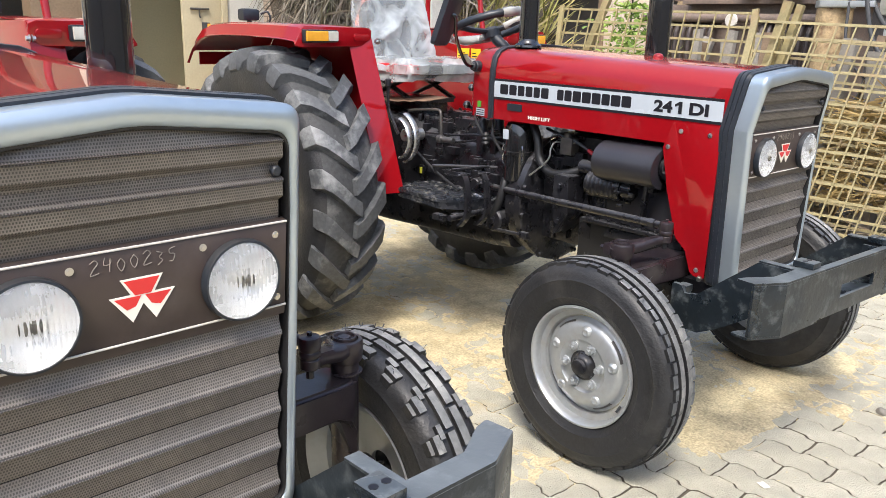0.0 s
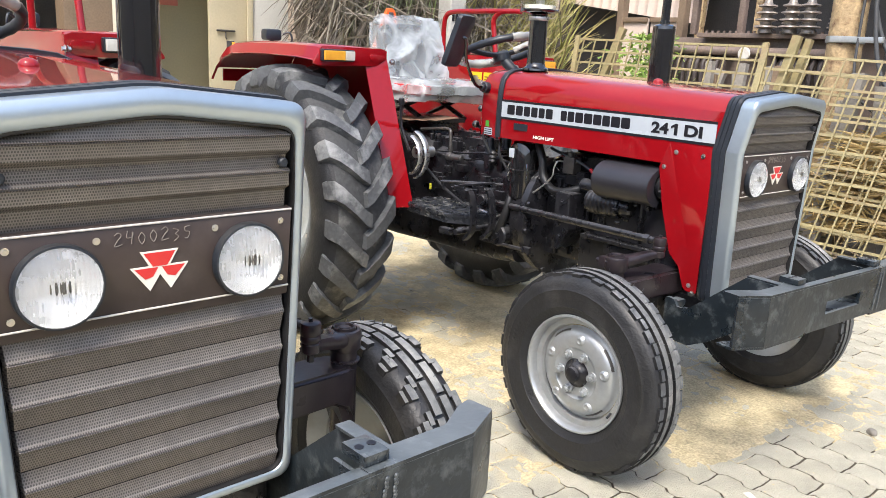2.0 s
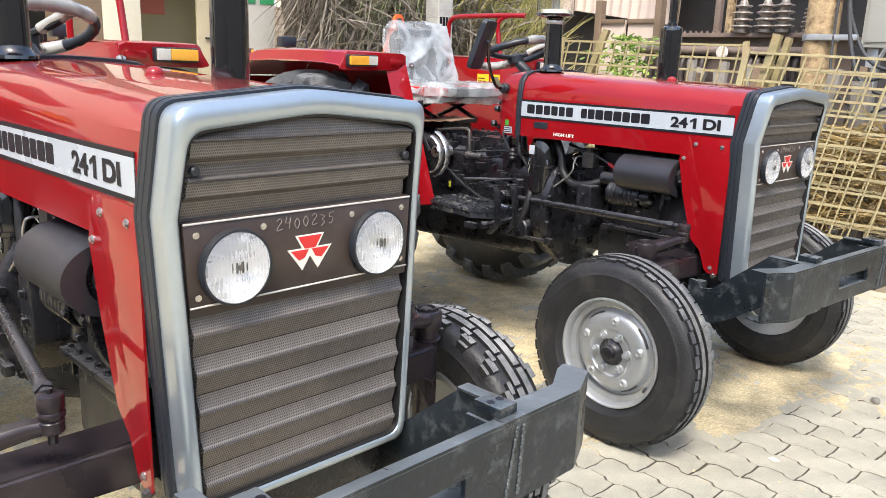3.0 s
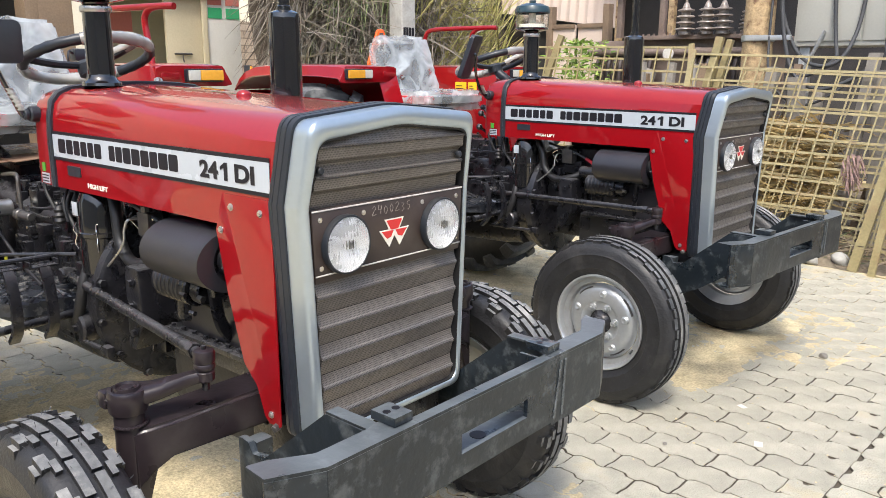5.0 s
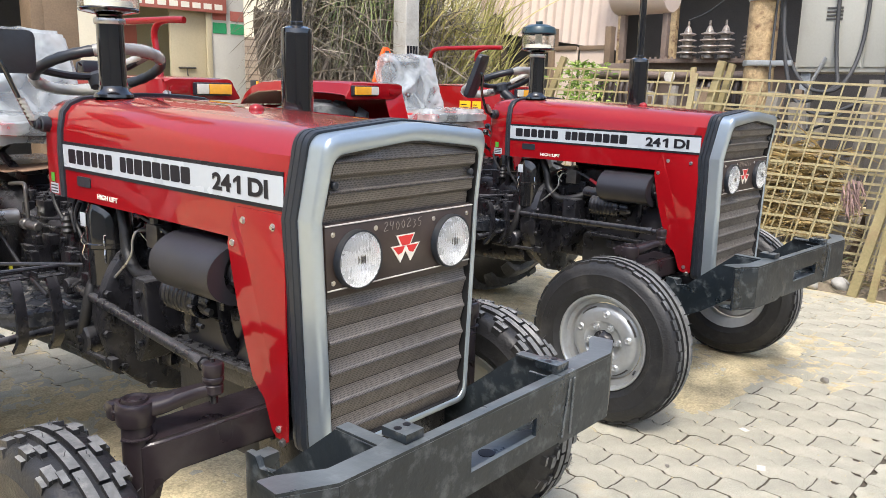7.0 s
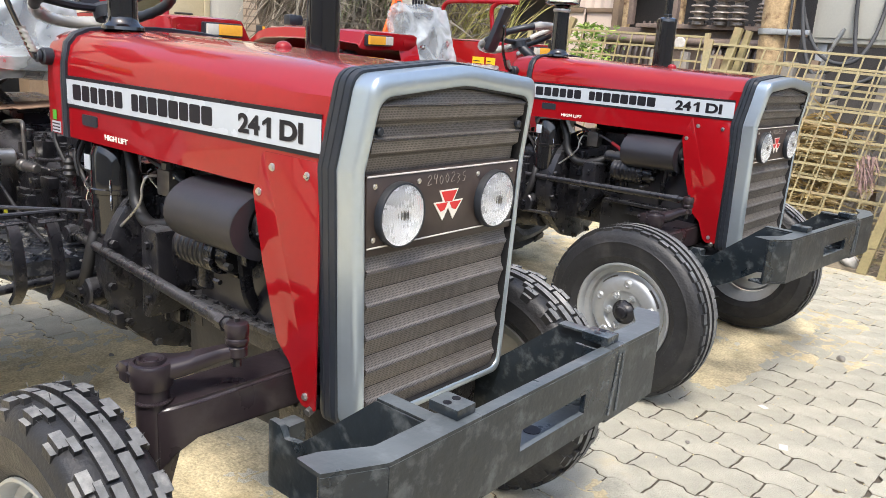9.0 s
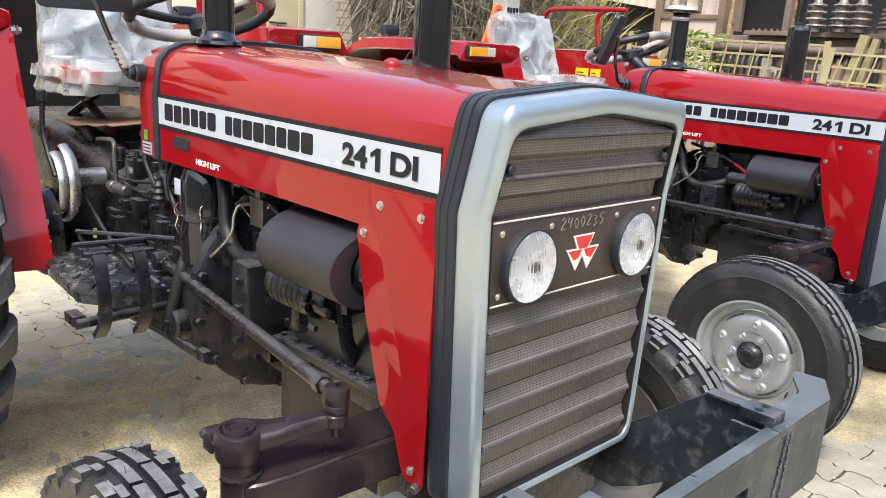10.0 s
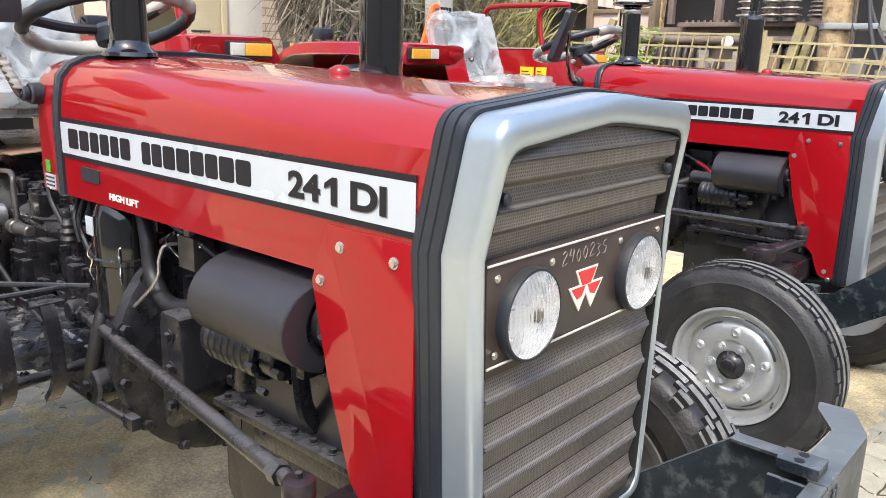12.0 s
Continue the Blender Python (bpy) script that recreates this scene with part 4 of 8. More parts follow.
def add_bumper(t, at):
    """Heavy welded bumper, mounted a little to the right: slotted plate, short swept ends, two side arms, drilled blocks."""
    bmp = new("front_bumper")
    bmp.parent = t
    bmp["label"] = "dark grey welded steel front bumper"
    bmp.matrix_local = at @ Matrix.Translation((0, -0.04, 0))
    Z0, Z1 = 0.552, 0.694
    # front plate with a slot
    bm = B()
    ys, zs = (-0.410, -0.092, 0.117, 0.410), (Z0, 0.596, 0.636, Z1)
    x0, x1 = 0.284, 0.294
    grid = {(i, j, k): bm.verts.new((x, ys[i], zs[j])) for i in range(4) for j in range(4) for k, x in enumerate((x0, x1))}
    for i in range(3):
        for j in range(3):
            if i == 1 and j == 1:
                continue
            for k in (0, 1):
                bm.faces.new([grid[q] for q in ((i, j, k), (i + 1, j, k), (i + 1, j + 1, k), (i, j + 1, k))])
    for i in range(3):
        for j in (0, 3):
            bm.faces.new([grid[q] for q in ((i, j, 0), (i + 1, j, 0), (i + 1, j, 1), (i, j, 1))])
            bm.faces.new([grid[q] for q in ((j, i, 0), (j, i + 1, 0), (j, i + 1, 1), (j, i, 1))])
    for a, b in (((1, 1), (2, 1)), ((2, 1), (2, 2)), ((2, 2), (1, 2)), ((1, 2), (1, 1))):
        bm.faces.new([grid[q] for q in ((*a, 0), (*b, 0), (*b, 1), (*a, 1))])
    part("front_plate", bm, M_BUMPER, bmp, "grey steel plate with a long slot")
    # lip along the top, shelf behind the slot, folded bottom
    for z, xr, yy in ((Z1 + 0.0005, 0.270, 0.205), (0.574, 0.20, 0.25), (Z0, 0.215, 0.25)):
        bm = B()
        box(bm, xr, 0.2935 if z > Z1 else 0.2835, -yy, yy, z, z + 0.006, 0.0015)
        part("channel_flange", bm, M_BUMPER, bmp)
    # solid black disc: the shade inside the tow hole is put into its colour
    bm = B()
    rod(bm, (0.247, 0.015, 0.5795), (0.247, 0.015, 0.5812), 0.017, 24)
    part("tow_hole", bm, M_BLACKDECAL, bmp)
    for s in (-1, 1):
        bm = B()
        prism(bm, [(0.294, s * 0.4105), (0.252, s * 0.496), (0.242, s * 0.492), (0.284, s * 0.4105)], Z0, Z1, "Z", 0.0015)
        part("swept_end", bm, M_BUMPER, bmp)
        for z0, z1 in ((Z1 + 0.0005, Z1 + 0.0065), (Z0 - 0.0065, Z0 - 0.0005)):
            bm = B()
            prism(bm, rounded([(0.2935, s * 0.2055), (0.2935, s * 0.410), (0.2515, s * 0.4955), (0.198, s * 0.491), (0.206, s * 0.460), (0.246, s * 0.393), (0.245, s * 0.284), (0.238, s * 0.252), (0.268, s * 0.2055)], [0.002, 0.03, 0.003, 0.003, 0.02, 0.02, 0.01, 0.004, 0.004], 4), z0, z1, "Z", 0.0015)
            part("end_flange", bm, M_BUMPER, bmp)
        # side arm: a plate that climbs from the axle support to the top of the bumper
        arm = [(-0.134, 0.425), (-0.134, 0.562), (-0.120, 0.562), (-0.100, 0.560), (-0.088, 0.536), (-0.045, 0.545), (0.138, 0.694), (0.283, 0.694), (0.283, Z0), (0.14, 0.528), (0.03, 0.455), (-0.03, 0.425)]
        bm = B()
        prism(bm, rounded(arm, [0.006, 0.014, 0.004, 0.006, 0.006, 0.02, 0.006, 0.002, 0.01, 0.03, 0.03, 0.02], 3), min(s * 0.267, s * 0.281), max(s * 0.267, s * 0.281), "Y", 0.0015)
        part("side_arm", bm, M_BUMPER, bmp)
        bm = B()
        box(bm, 0.140, 0.2435, min(s * 0.2525, s * 0.2815), max(s * 0.2525, s * 0.2815), Z1 + 0.0008, Z1 + 0.0062, 0.0015)
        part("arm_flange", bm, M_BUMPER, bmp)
        bm = B()
        box(bm, -0.130, -0.092, min(s * 0.225, s * 0.2665), max(s * 0.225, s * 0.2665), 0.426, 0.556, 0.008)
        part("mounting_bracket", bm, M_BUMPER, bmp)
        bm = B()
        box(bm, 0.222, 0.280, min(s * 0.207, s * 0.2515), max(s * 0.207, s * 0.2515), 0.7015, 0.7185, 0.002)
        part("drilled_block", bm, M_BUMPER, bmp, "small steel block with two holes")
        # black discs on the block top; their colour is the holes' inner shade
        for yy in (0.2185, 0.2405):
            bm = B()
            rod(bm, (0.250, s * yy, 0.7175), (0.250, s * yy, 0.7192), 0.0072, 20)
            part("block_hole", bm, M_BLACKDECAL, bmp)
        bm = B()
        box(bm, 0.215, 0.2835, min(s * 0.196, s * 0.2045), max(s * 0.196, s * 0.2045), 0.600, 0.6935, 0.002)
        part("gusset", bm, M_BUMPER, bmp)
        # weld bead down the joint
        bm = B()
        k = 20
        for col, lean_ in ((0.0, 0.022), (0.016, 0.008)):
            for i in range(k):
                zz = Z0 + 0.010 + (Z1 - Z0 - 0.022) * i / (k - 1)
                c = Vector((0.2944, s * (0.238 + col - lean_ * (1 - i / k) + 0.0012 * math.sin(i * 2.3)), zz))
                revolve(bm, [(0.0, -0.002), (0.0030, -0.001), (0.0042, 0.0008), (0.003, 0.0024), (0.0, 0.003)], 8, c, "X")
        if s > 0:
            part("weld_bead", bm, M_WELD, bmp, "pale scaly weld bead")["kind"] = "stuff"
        else:
            bm.free()
    for s in (-1, 1):
        bm = B()
        rod(bm, (-0.104, s * 0.242, 0.566), (-0.101, s * 0.258, 0.563), 0.009, 6, bevel=0.002)
        part("panel_fixing", bm, M_DARKSTEEL, t)
    bm = B()
    box(bm, -0.26, -0.05, -0.20, 0.20, 0.42, 0.54, 0.01)
    part("axle_support", bm, M_ENGINE, t)


def add_engine(t):
    def mk(name, bm, label="", mat=M_ENGINE, sharp=38):
        return part(name, bm, mat, t, label, sharp)
    # block, sump and head
    bm = B()
    box(bm, -0.86, -0.24, -0.125, 0.125, 0.52, 0.84, 0.012)
    for i in range(4):
        x = -0.80 + i * 0.15
        box(bm, x, x + 0.016, -0.142, -0.12, 0.53, 0.83, 0.003)
    box(bm, -0.84, -0.26, -0.150, -0.12, 0.655, 0.672, 0.003)
    mk("engine_block", bm, "black-painted cast iron engine block")
    bm = B()
    prism(bm, rounded([(-0.66, 0.640), (-0.22, 0.640), (-0.22, 0.41), (-0.60, 0.40), (-0.655, 0.43)], [0.005, 0.005, 0.02, 0.03, 0.03], 3), -0.152, 0.152, "Y", 0.006)
    mk("sump", bm, "smooth dark sump", M_HOSE)
    bm = B()
    box(bm, -0.82, -0.26, -0.12, 0.12, 0.842, 0.93, 0.01)
    box(bm, -0.78, -0.30, -0.07, 0.07, 0.93, 0.965, 0.015)
    mk("cylinder_head", bm)
    bm = B()
    box(bm, -0.16, -0.11, -0.19, 0.19, 0.58, 1.10, 0.01)
    mk("radiator", bm, "black radiator behind the grille")
    bm = B()
    revolve(bm, [(0.16, -0.20), (0.165, -0.19), (0.165, -0.17), (0.16, -0.165)], 32, (0, 0, 0.84), "X")
    for i in range(6):
        a = i * math.pi / 3
        box(bm, -0.19, -0.184, -0.022, 0.022, 0.02, 0.15, 0.001, Matrix.Translation((0, 0, 0.84)) @ Matrix.Rotation(a, 4, "X"))
    mk("cooling_fan", bm)
    # side rail from the block to the axle support
    bm = B()
    box(bm, -0.52, -0.20, -0.185, -0.135, 0.60, 0.635, 0.004)
    for i in range(5):
        bolt(bm, (-0.50 + i * 0.07, -0.160, 0.635), (0, 0, 1), 0.006, 0.006)
    box(bm, -0.25, -0.20, -0.205, -0.13, 0.52, 0.70, 0.006)
    bolt(bm, (-0.225, -0.206, 0.665), (0, -1, 0), 0.013, 0.014)
    bolt(bm, (-0.235, -0.206, 0.56), (0, -1, 0), 0.011, 0.012)
    mk("side_rail", bm)
    bm = B()
    prism(bm, rounded([(-0.56, 0.835), (-0.27, 0.835), (-0.24, 0.657), (-0.58, 0.657)], 0.012, 3), -0.172, -0.140, "Y", 0.003)
    mk("timing_cover", bm, "flat black cover plate on the engine block", M_GUARD)
    bm = B()
    prism(bm, [(-0.62, 0.642), (-0.20, 0.642), (-0.20, 0.655), (-0.62, 0.655)], -0.200, -0.125, "Y", 0.003)
    for i in range(9):
        bolt(bm, (-0.60 + i * 0.047, -0.182, 0.655), (0, 0, 1), 0.0065, 0.008)
    mk("sump_flange", bm, "bolted sump flange")
    # flywheel housing with its bolted flange
    bm = B()
    revolve(bm, [(0.0, -0.86), (0.235, -0.86), (0.250, -0.868), (0.252, -0.895), (0.235, -0.905), (0.232, -0.96), (0.20, -0.99), (0.0, -0.99)], 44, (0, 0, 0.655), "X")
    for i in range(14):
        a = i * 2 * math.pi / 14 + 0.15
        bolt(bm, (-0.868, 0.242 * math.cos(a), 0.655 + 0.242 * math.sin(a)), (1, 0, 0), 0.010, 0.016)
    mk("flywheel_housing", bm, "round black flywheel housing with bolts")
    bm = B()
    prism(bm, rounded([(-0.725, 0.80), (-0.66, 0.80), (-0.65, 0.66), (-0.70, 0.58), (-0.73, 0.58)], 0.012, 3), -0.235, -0.125, "Y", 0.006)
    for z in (0.76, 0.70, 0.63):
        bolt(bm, (-0.69, -0.236, z), (0, -1, 0), 0.009, 0.010)
    mk("pump_housing", bm)
    # clutch housing, gearbox and rear axle
    bm = B()
    rings = []
    for x, y, z0, z1 in ((-0.97, 0.19, 0.45, 0.82), (-1.10, 0.175, 0.43, 0.84), (-1.30, 0.165, 0.42, 0.86), (-1.55, 0.19, 0.42, 0.88), (-1.75, 0.22, 0.42, 0.94), (-2.20, 0.22, 0.42, 0.98)):
        rings.append([(x, yy, zz) for yy, zz in rounded([(-y, z0), (y, z0), (y, z1), (-y, z1)], 0.06, 5)])
    loft(bm, rings)
    for i in range(9):
        a = 0.5 + i * 0.35
        bolt(bm, (-1.30 - 0.05 * i, -0.10, 0.875), (0, 0, 1), 0.009, 0.014)
    mk("gearbox", bm, "black cast gearbox and clutch housing")
    bm = B()
    rnd = random.Random(17)
    for i in range(80):
        x, y = rnd.uniform(-1.62, -1.02), rnd.uniform(-0.17, 0.12)
        z = 0.845 + 0.04 * max(0.0, (-1.1 - x) / 0.5)
        k = rnd.random()
        if k < 0.4:
            bolt(bm, (x, y, z), (0, 0, 1), rnd.uniform(0.006, 0.010), rnd.uniform(0.012, 0.022))
        elif k < 0.75:
            sx, sy, h = rnd.uniform(0.010, 0.028), rnd.uniform(0.010, 0.03), rnd.uniform(0.015, 0.045)
            box(bm, x - sx, x + sx, y - sy, y + sy, z - 0.03, z + h, 0.003)
        else:
            rod(bm, (x, y, z - 0.02), (x, y, z + rnd.uniform(0.02, 0.05)), rnd.uniform(0.008, 0.016), 12, bevel=0.002)
    for i in range(34):
        x, z = rnd.uniform(-1.55, -1.0), rnd.uniform(0.66, 0.84)
        if rnd.random() < 0.5:
            bolt(bm, (x, -0.172, z), (0, -1, 0), rnd.uniform(0.007, 0.012), rnd.uniform(0.010, 0.02))
        else:
            sx, sz = rnd.uniform(0.012, 0.03), rnd.uniform(0.012, 0.03)
            box(bm, x - sx, x + sx, -0.172 - rnd.uniform(0.01, 0.03), -0.15, z - sz, z + sz, 0.003)
    for i in range(4):
        y0 = -0.18 + 0.02 * i
        tube(bm, [(-1.02 - 0.02 * i, y0, 0.86), (-1.15, y0 - 0.01, 0.885 - 0.02 * i), (-1.30, y0 - 0.02, 0.87 - 0.03 * i), (-1.48, y0 - 0.01, 0.86 - 0.02 * i)], 0.0045, 8)
    mk("gearbox_hardware", bm)["kind"] = "stuff"
    bm = B()
    tube(bm, [(-1.135, -0.235, 0.985), (-1.128, -0.24, 0.95), (-1.10, -0.235, 0.905), (-1.075, -0.225, 0.86)], 0.0055, 8)
    mk("control_cable", bm, "black control cable", M_HOSE)
    bm = B()
    revolve(bm, [(0.0, 0.858), (0.012, 0.858), (0.017, 0.866), (0.013, 0.874), (0.017, 0.882), (0.012, 0.890), (0.015, 0.898), (0.008, 0.908), (0.0, 0.908)], 16, (-1.082, -0.228, 0), "Z")
    mk("cable_boot", bm, "ribbed black rubber boot", M_HOSE)
    bm = B()
    for x, y, sx, sy, h in ((-1.35, -0.03, 0.14, 0.10, 0.05), (-1.50, -0.10, 0.12, 0.07, 0.04), (-1.52, 0.06, 0.12, 0.08, 0.06), (-1.24, -0.12, 0.07, 0.05, 0.03), (-1.66, -0.05, 0.12, 0.14, 0.05), (-1.40, -0.15, 0.06, 0.04, 0.035)):
        box(bm, x - sx / 2, x + sx / 2, y - sy / 2, y + sy / 2, 0.84, 0.875 + h, 0.006)
        for sx_, sy_ in ((-1, -1), (1, -1), (1, 1), (-1, 1)):
            bolt(bm, (x + sx_ * sx * 0.36, y + sy_ * sy * 0.34, 0.875 + h), (0, 0, 1), 0.006, 0.009)
    mk("gearbox_cover", bm)
    for s in (-1, 1):
        bm = B()
        revolve(bm, [(0.0, s * 0.2), (0.15, s * 0.2), (0.14, s * 0.25), (0.10, s * 0.30), (0.085, s * 0.45), (0.10, s * 0.50), (0.12, s * 0.52), (0.12, s * 0.54), (0.0, s * 0.54)], 28, (-1.94, 0, 0.602), "Y")
        mk("rear_axle_housing", bm)
    # bright cross shaft and quadrant by the fender
    bm = B()
    rod(bm, (-1.50, -0.20, 0.852), (-1.50, -0.30, 0.852), 0.026, 24, bevel=0.003)
    mk("cross_shaft", bm, "bright steel shaft end", M_STEEL)
    for k, r in enumerate((0.105, 0.085)):
        bm = B()
        y = -0.315 - 0.02 * k
        pts = [Vector((-1.50 + r * math.cos(a), y, 0.845 + r * math.sin(a))) for a in [(-1.3 + 0.29 * i) for i in range(10)]]
        tube(bm, pts, 0.006, 8, flat=2.4, per=2)
        mk("lever_quadrant", bm, "curved bright steel lever quadrant", M_STEEL)
    bm = B()
    tube(bm, [(-1.50, -0.33, 0.86), (-1.56, -0.335, 0.96), (-1.57, -0.33, 1.05)], 0.007, 8)
    rod(bm, (-1.57, -0.33, 1.05), (-1.572, -0.33, 1.085), 0.013, 12, bevel=0.004)
    mk("control_lever", bm)
    # starter motor
    bm = B()
    revolve(bm, [(0.0, -0.590), (0.040, -0.590), (0.044, -0.586)] + [(r, -0.578 + 0.018 * k + d) for k in range(7) for r, d in ((0.044, 0.0), (0.0450, 0.0015), (0.0450, 0.0045), (0.044, 0.006))] + [(0.044, -0.449), (0.040, -0.445), (0.0, -0.445)], 26, (0, -0.195, 0.785), "X")
    rod(bm, (-0.445, -0.195, 0.785), (-0.405, -0.195, 0.785), 0.034, 24, bevel=0.004)
    for a in (0.4, 1.6, 2.9, 4.2, 5.4):
        rod(bm, (-0.45, -0.200 + 0.044 * math.cos(a), 0.77 + 0.044 * math.sin(a)), (-0.43, -0.200 + 0.044 * math.cos(a), 0.77 + 0.044 * math.sin(a)), 0.006, 6)
    rod(bm, (-0.64, -0.185, 0.833), (-0.50, -0.185, 0.833), 0.027, 18, bevel=0.004)
    mk("starter_motor", bm, "black starter motor")
    for y, z, r in ((-0.225, 0.775, 0.008), (-0.19, 0.80, 0.006)):
        bm = B()
        rod(bm, (-0.405, y, z), (-0.387, y, z), r, 6)
        mk("terminal_bolt", bm, "", M_DARKSTEEL)
    # alternator under a rounded guard
    bm = B()
    rod(bm, (-0.47, -0.205, 0.882), (-0.295, -0.205, 0.882), 0.056, 30, bevel=0.006)
    rod(bm, (-0.295, -0.205, 0.882), (-0.272, -0.205, 0.882), 0.040, 26, bevel=0.005)
    rod(bm, (-0.272, -0.205, 0.882), (-0.262, -0.205, 0.882), 0.011, 6)
    mk("alternator", bm)
    bm = B()
    arc = [(-0.205 + 0.095 * math.cos(a) * 0.98, 0.879 + 0.069 * math.sin(a)) for a in [math.radians(q) for q in range(10, 256, 7)]]
    inner = [(-0.205 + (y + 0.205) * 0.95, 0.879 + (z - 0.879) * 0.95) for y, z in arc[::-1]]
    rings = [[(x, y, z) for y, z in arc + inner] for x in (-0.515, -0.285)]
    loft(bm, rings)
    # rear end plate and the rim of the front opening
    end = [(y, z) for y, z in arc]
    prism(bm, end, -0.518, -0.514, "X")
    fr = [(y, z) for y, z in arc] + [(-0.205 + 0.052 * math.cos(a), 0.882 + 0.052 * math.sin(a)) for a in [math.radians(q) for q in range(250, 9, -10)]]
    prism(bm, fr, -0.288, -0.284, "X")
    mk("alternator_guard", bm, "rounded black sheet metal guard", M_GUARD, 30)
    # fan belt
    bm = B()
    for y0, z0, y1, z1 in ((-0.242, 0.875, -0.06, 0.62), (-0.17, 0.93, -0.03, 0.98), (-0.20, 0.86, -0.05, 0.60)):
        tube(bm, [(-0.268, y0, z0), (-0.268, y1, z1)], 0.007, 8, smooth=False, flat=1.4)
    mk("fan_belt", bm, "", M_RUBBER)
    bm = B()
    box(bm, -0.32, -0.300, -0.25, -0.10, 0.80, 0.83, 0.004)
    tube(bm, [(-0.33, -0.235, 0.83), (-0.36, -0.20, 0.72), (-0.38, -0.15, 0.66)], 0.010, 8, flat=1.6)
    mk("alternator_bracket", bm)
    # oil-bath air cleaner canister
    bm = B()
    revolve(bm, [(0.0, 0.730), (0.055, 0.730), (0.062, 0.738), (0.062, 0.835), (0.066, 0.838), (0.066, 0.848), (0.062, 0.851), (0.060, 0.930), (0.050, 0.955), (0.0, 0.958)], 36, (-0.955, -0.170, 0), "Z")
    can = mk("air_cleaner", bm, "black cylindrical air cleaner with wire clips", M_CAN)
    for a in (2.9, 4.3, 5.6):
        bm = B()
        c, s_ = math.cos(a), math.sin(a)
        p = lambda r, z: Vector((-0.955 + r * c, -0.170 + r * s_, z))
        tube(bm, [p(0.064, 0.80), p(0.071, 0.82), p(0.066, 0.84), p(0.073, 0.855), p(0.064, 0.875)], 0.0022, 6)
        part("wire_clip", bm, M_CHROME, can, "bright wire clip")
    bm = B()
    box(bm, -0.985, -0.957, -0.2355, -0.2325, 0.895, 0.932, 0.001)
    part("round_sticker", bm, M_WHITE, can)
    # intake hose, pipes and cables
    bm = B()
    pts = smooth_path([(-0.90, -0.16, 0.955), (-0.86, -0.175, 0.90), (-0.84, -0.18, 0.83), (-0.78, -0.185, 0.79), (-0.70, -0.18, 0.80), (-0.62, -0.13, 0.84)], 9)
    tube(bm, pts, 0.016, 12, smooth=False)
    mk("intake_hose", bm, "black corrugated rubber hose", M_HOSE)
    bm = B()
    tube(bm, [(-0.84, -0.15, 0.945), (-0.78, -0.165, 0.935), (-0.70, -0.16, 0.915), (-0.64, -0.15, 0.888)], 0.006, 8)
    mk("battery_cable", bm, "dark cable", M_RUBBER)
    bm = B()
    tube(bm, [(-0.640, -0.150, 0.888), (-0.605, -0.155, 0.872), (-0.585, -0.158, 0.860), (-0.578, -0.160, 0.846)], 0.0075, 8)
    rod(bm, (-0.585, -0.165, 0.858), (-0.560, -0.165, 0.852), 0.011, 10, bevel=0.002)
    tube(bm, [(-0.600, -0.158, 0.850), (-0.596, -0.160, 0.832), (-0.588, -0.160, 0.822)], 0.007, 8)
    mk("red_cable_boot", bm, "red rubber cable boot", M_CABLERED)
    bm = B()
    tube(bm, [(-0.76, -0.145, 0.90), (-0.765, -0.19, 0.905), (-0.775, -0.20, 0.88), (-0.80, -0.205, 0.82), (-1.02, -0.22, 0.655), (-1.06, -0.23, 0.645)], 0.0034, 8, per=5)
    tube(bm, [(-1.06, -0.23, 0.645), (-1.13, -0.235, 0.655)], 0.006, 8, smooth=False)
    mk("throttle_rod", bm, "thin bright control rod", M_STEEL)
    bm = B()
    tube(bm, [(-0.79, -0.15, 0.905), (-0.76, -0.17, 0.925), (-0.72, -0.165, 0.90), (-0.69, -0.16, 0.915)], 0.004, 8)
    tube(bm, [(-0.80, -0.14, 0.86), (-0.81, -0.165, 0.90), (-0.78, -0.17, 0.92)], 0.003, 8)
    mk("wire_loop", bm, "", M_CHROME)
    bm = B()
    box(bm, -0.755, -0.700, -0.175, -0.13, 0.862, 0.925, 0.006)
    rod(bm, (-0.73, -0.16, 0.925), (-0.73, -0.16, 0.94), 0.014, 8)
    mk("lift_pump", bm, "bare alloy fuel lift pump", M_DARKSTEEL)
    for k in range(4):
        bm = B()
        x = -0.60 + 0.09 * k
        tube(bm, [(x, -0.12, 0.93), (x + 0.01, -0.145, 0.90), (-0.62 + 0.02 * k, -0.155, 0.84), (-0.66 + 0.015 * k, -0.155, 0.78)], 0.0035, 6)
        mk("injector_pipe", bm)
    # fuel filters, relay boxes and small hardware on the block
    bm = B()
    rod(bm, (-0.56, -0.155, 0.68), (-0.56, -0.155, 0.775), 0.036, 22, bevel=0.006)
    mk("oil_filter", bm)
    bm = B()
    rnd = random.Random(5)
    for i in range(54):
        x, z = rnd.uniform(-0.84, -0.27), rnd.uniform(0.54, 0.93)
        k = rnd.random()
        if k < 0.55:
            bolt(bm, (x, -0.126, z), (0, -1, 0), rnd.uniform(0.006, 0.011), rnd.uniform(0.006, 0.016))
        else:
            sx, sz = rnd.uniform(0.012, 0.035), rnd.uniform(0.012, 0.03)
            box(bm, x - sx, x + sx, -0.125 - rnd.uniform(0.01, 0.03), -0.12, z - sz, z + sz, 0.004)
    mk("block_hardware", bm)["kind"] = "stuff"
    # brake pedals over the footplate
    foot = new("footplate")
    foot.parent = t
    foot["label"] = "worn black chequered steel footplate"
    bm = B()
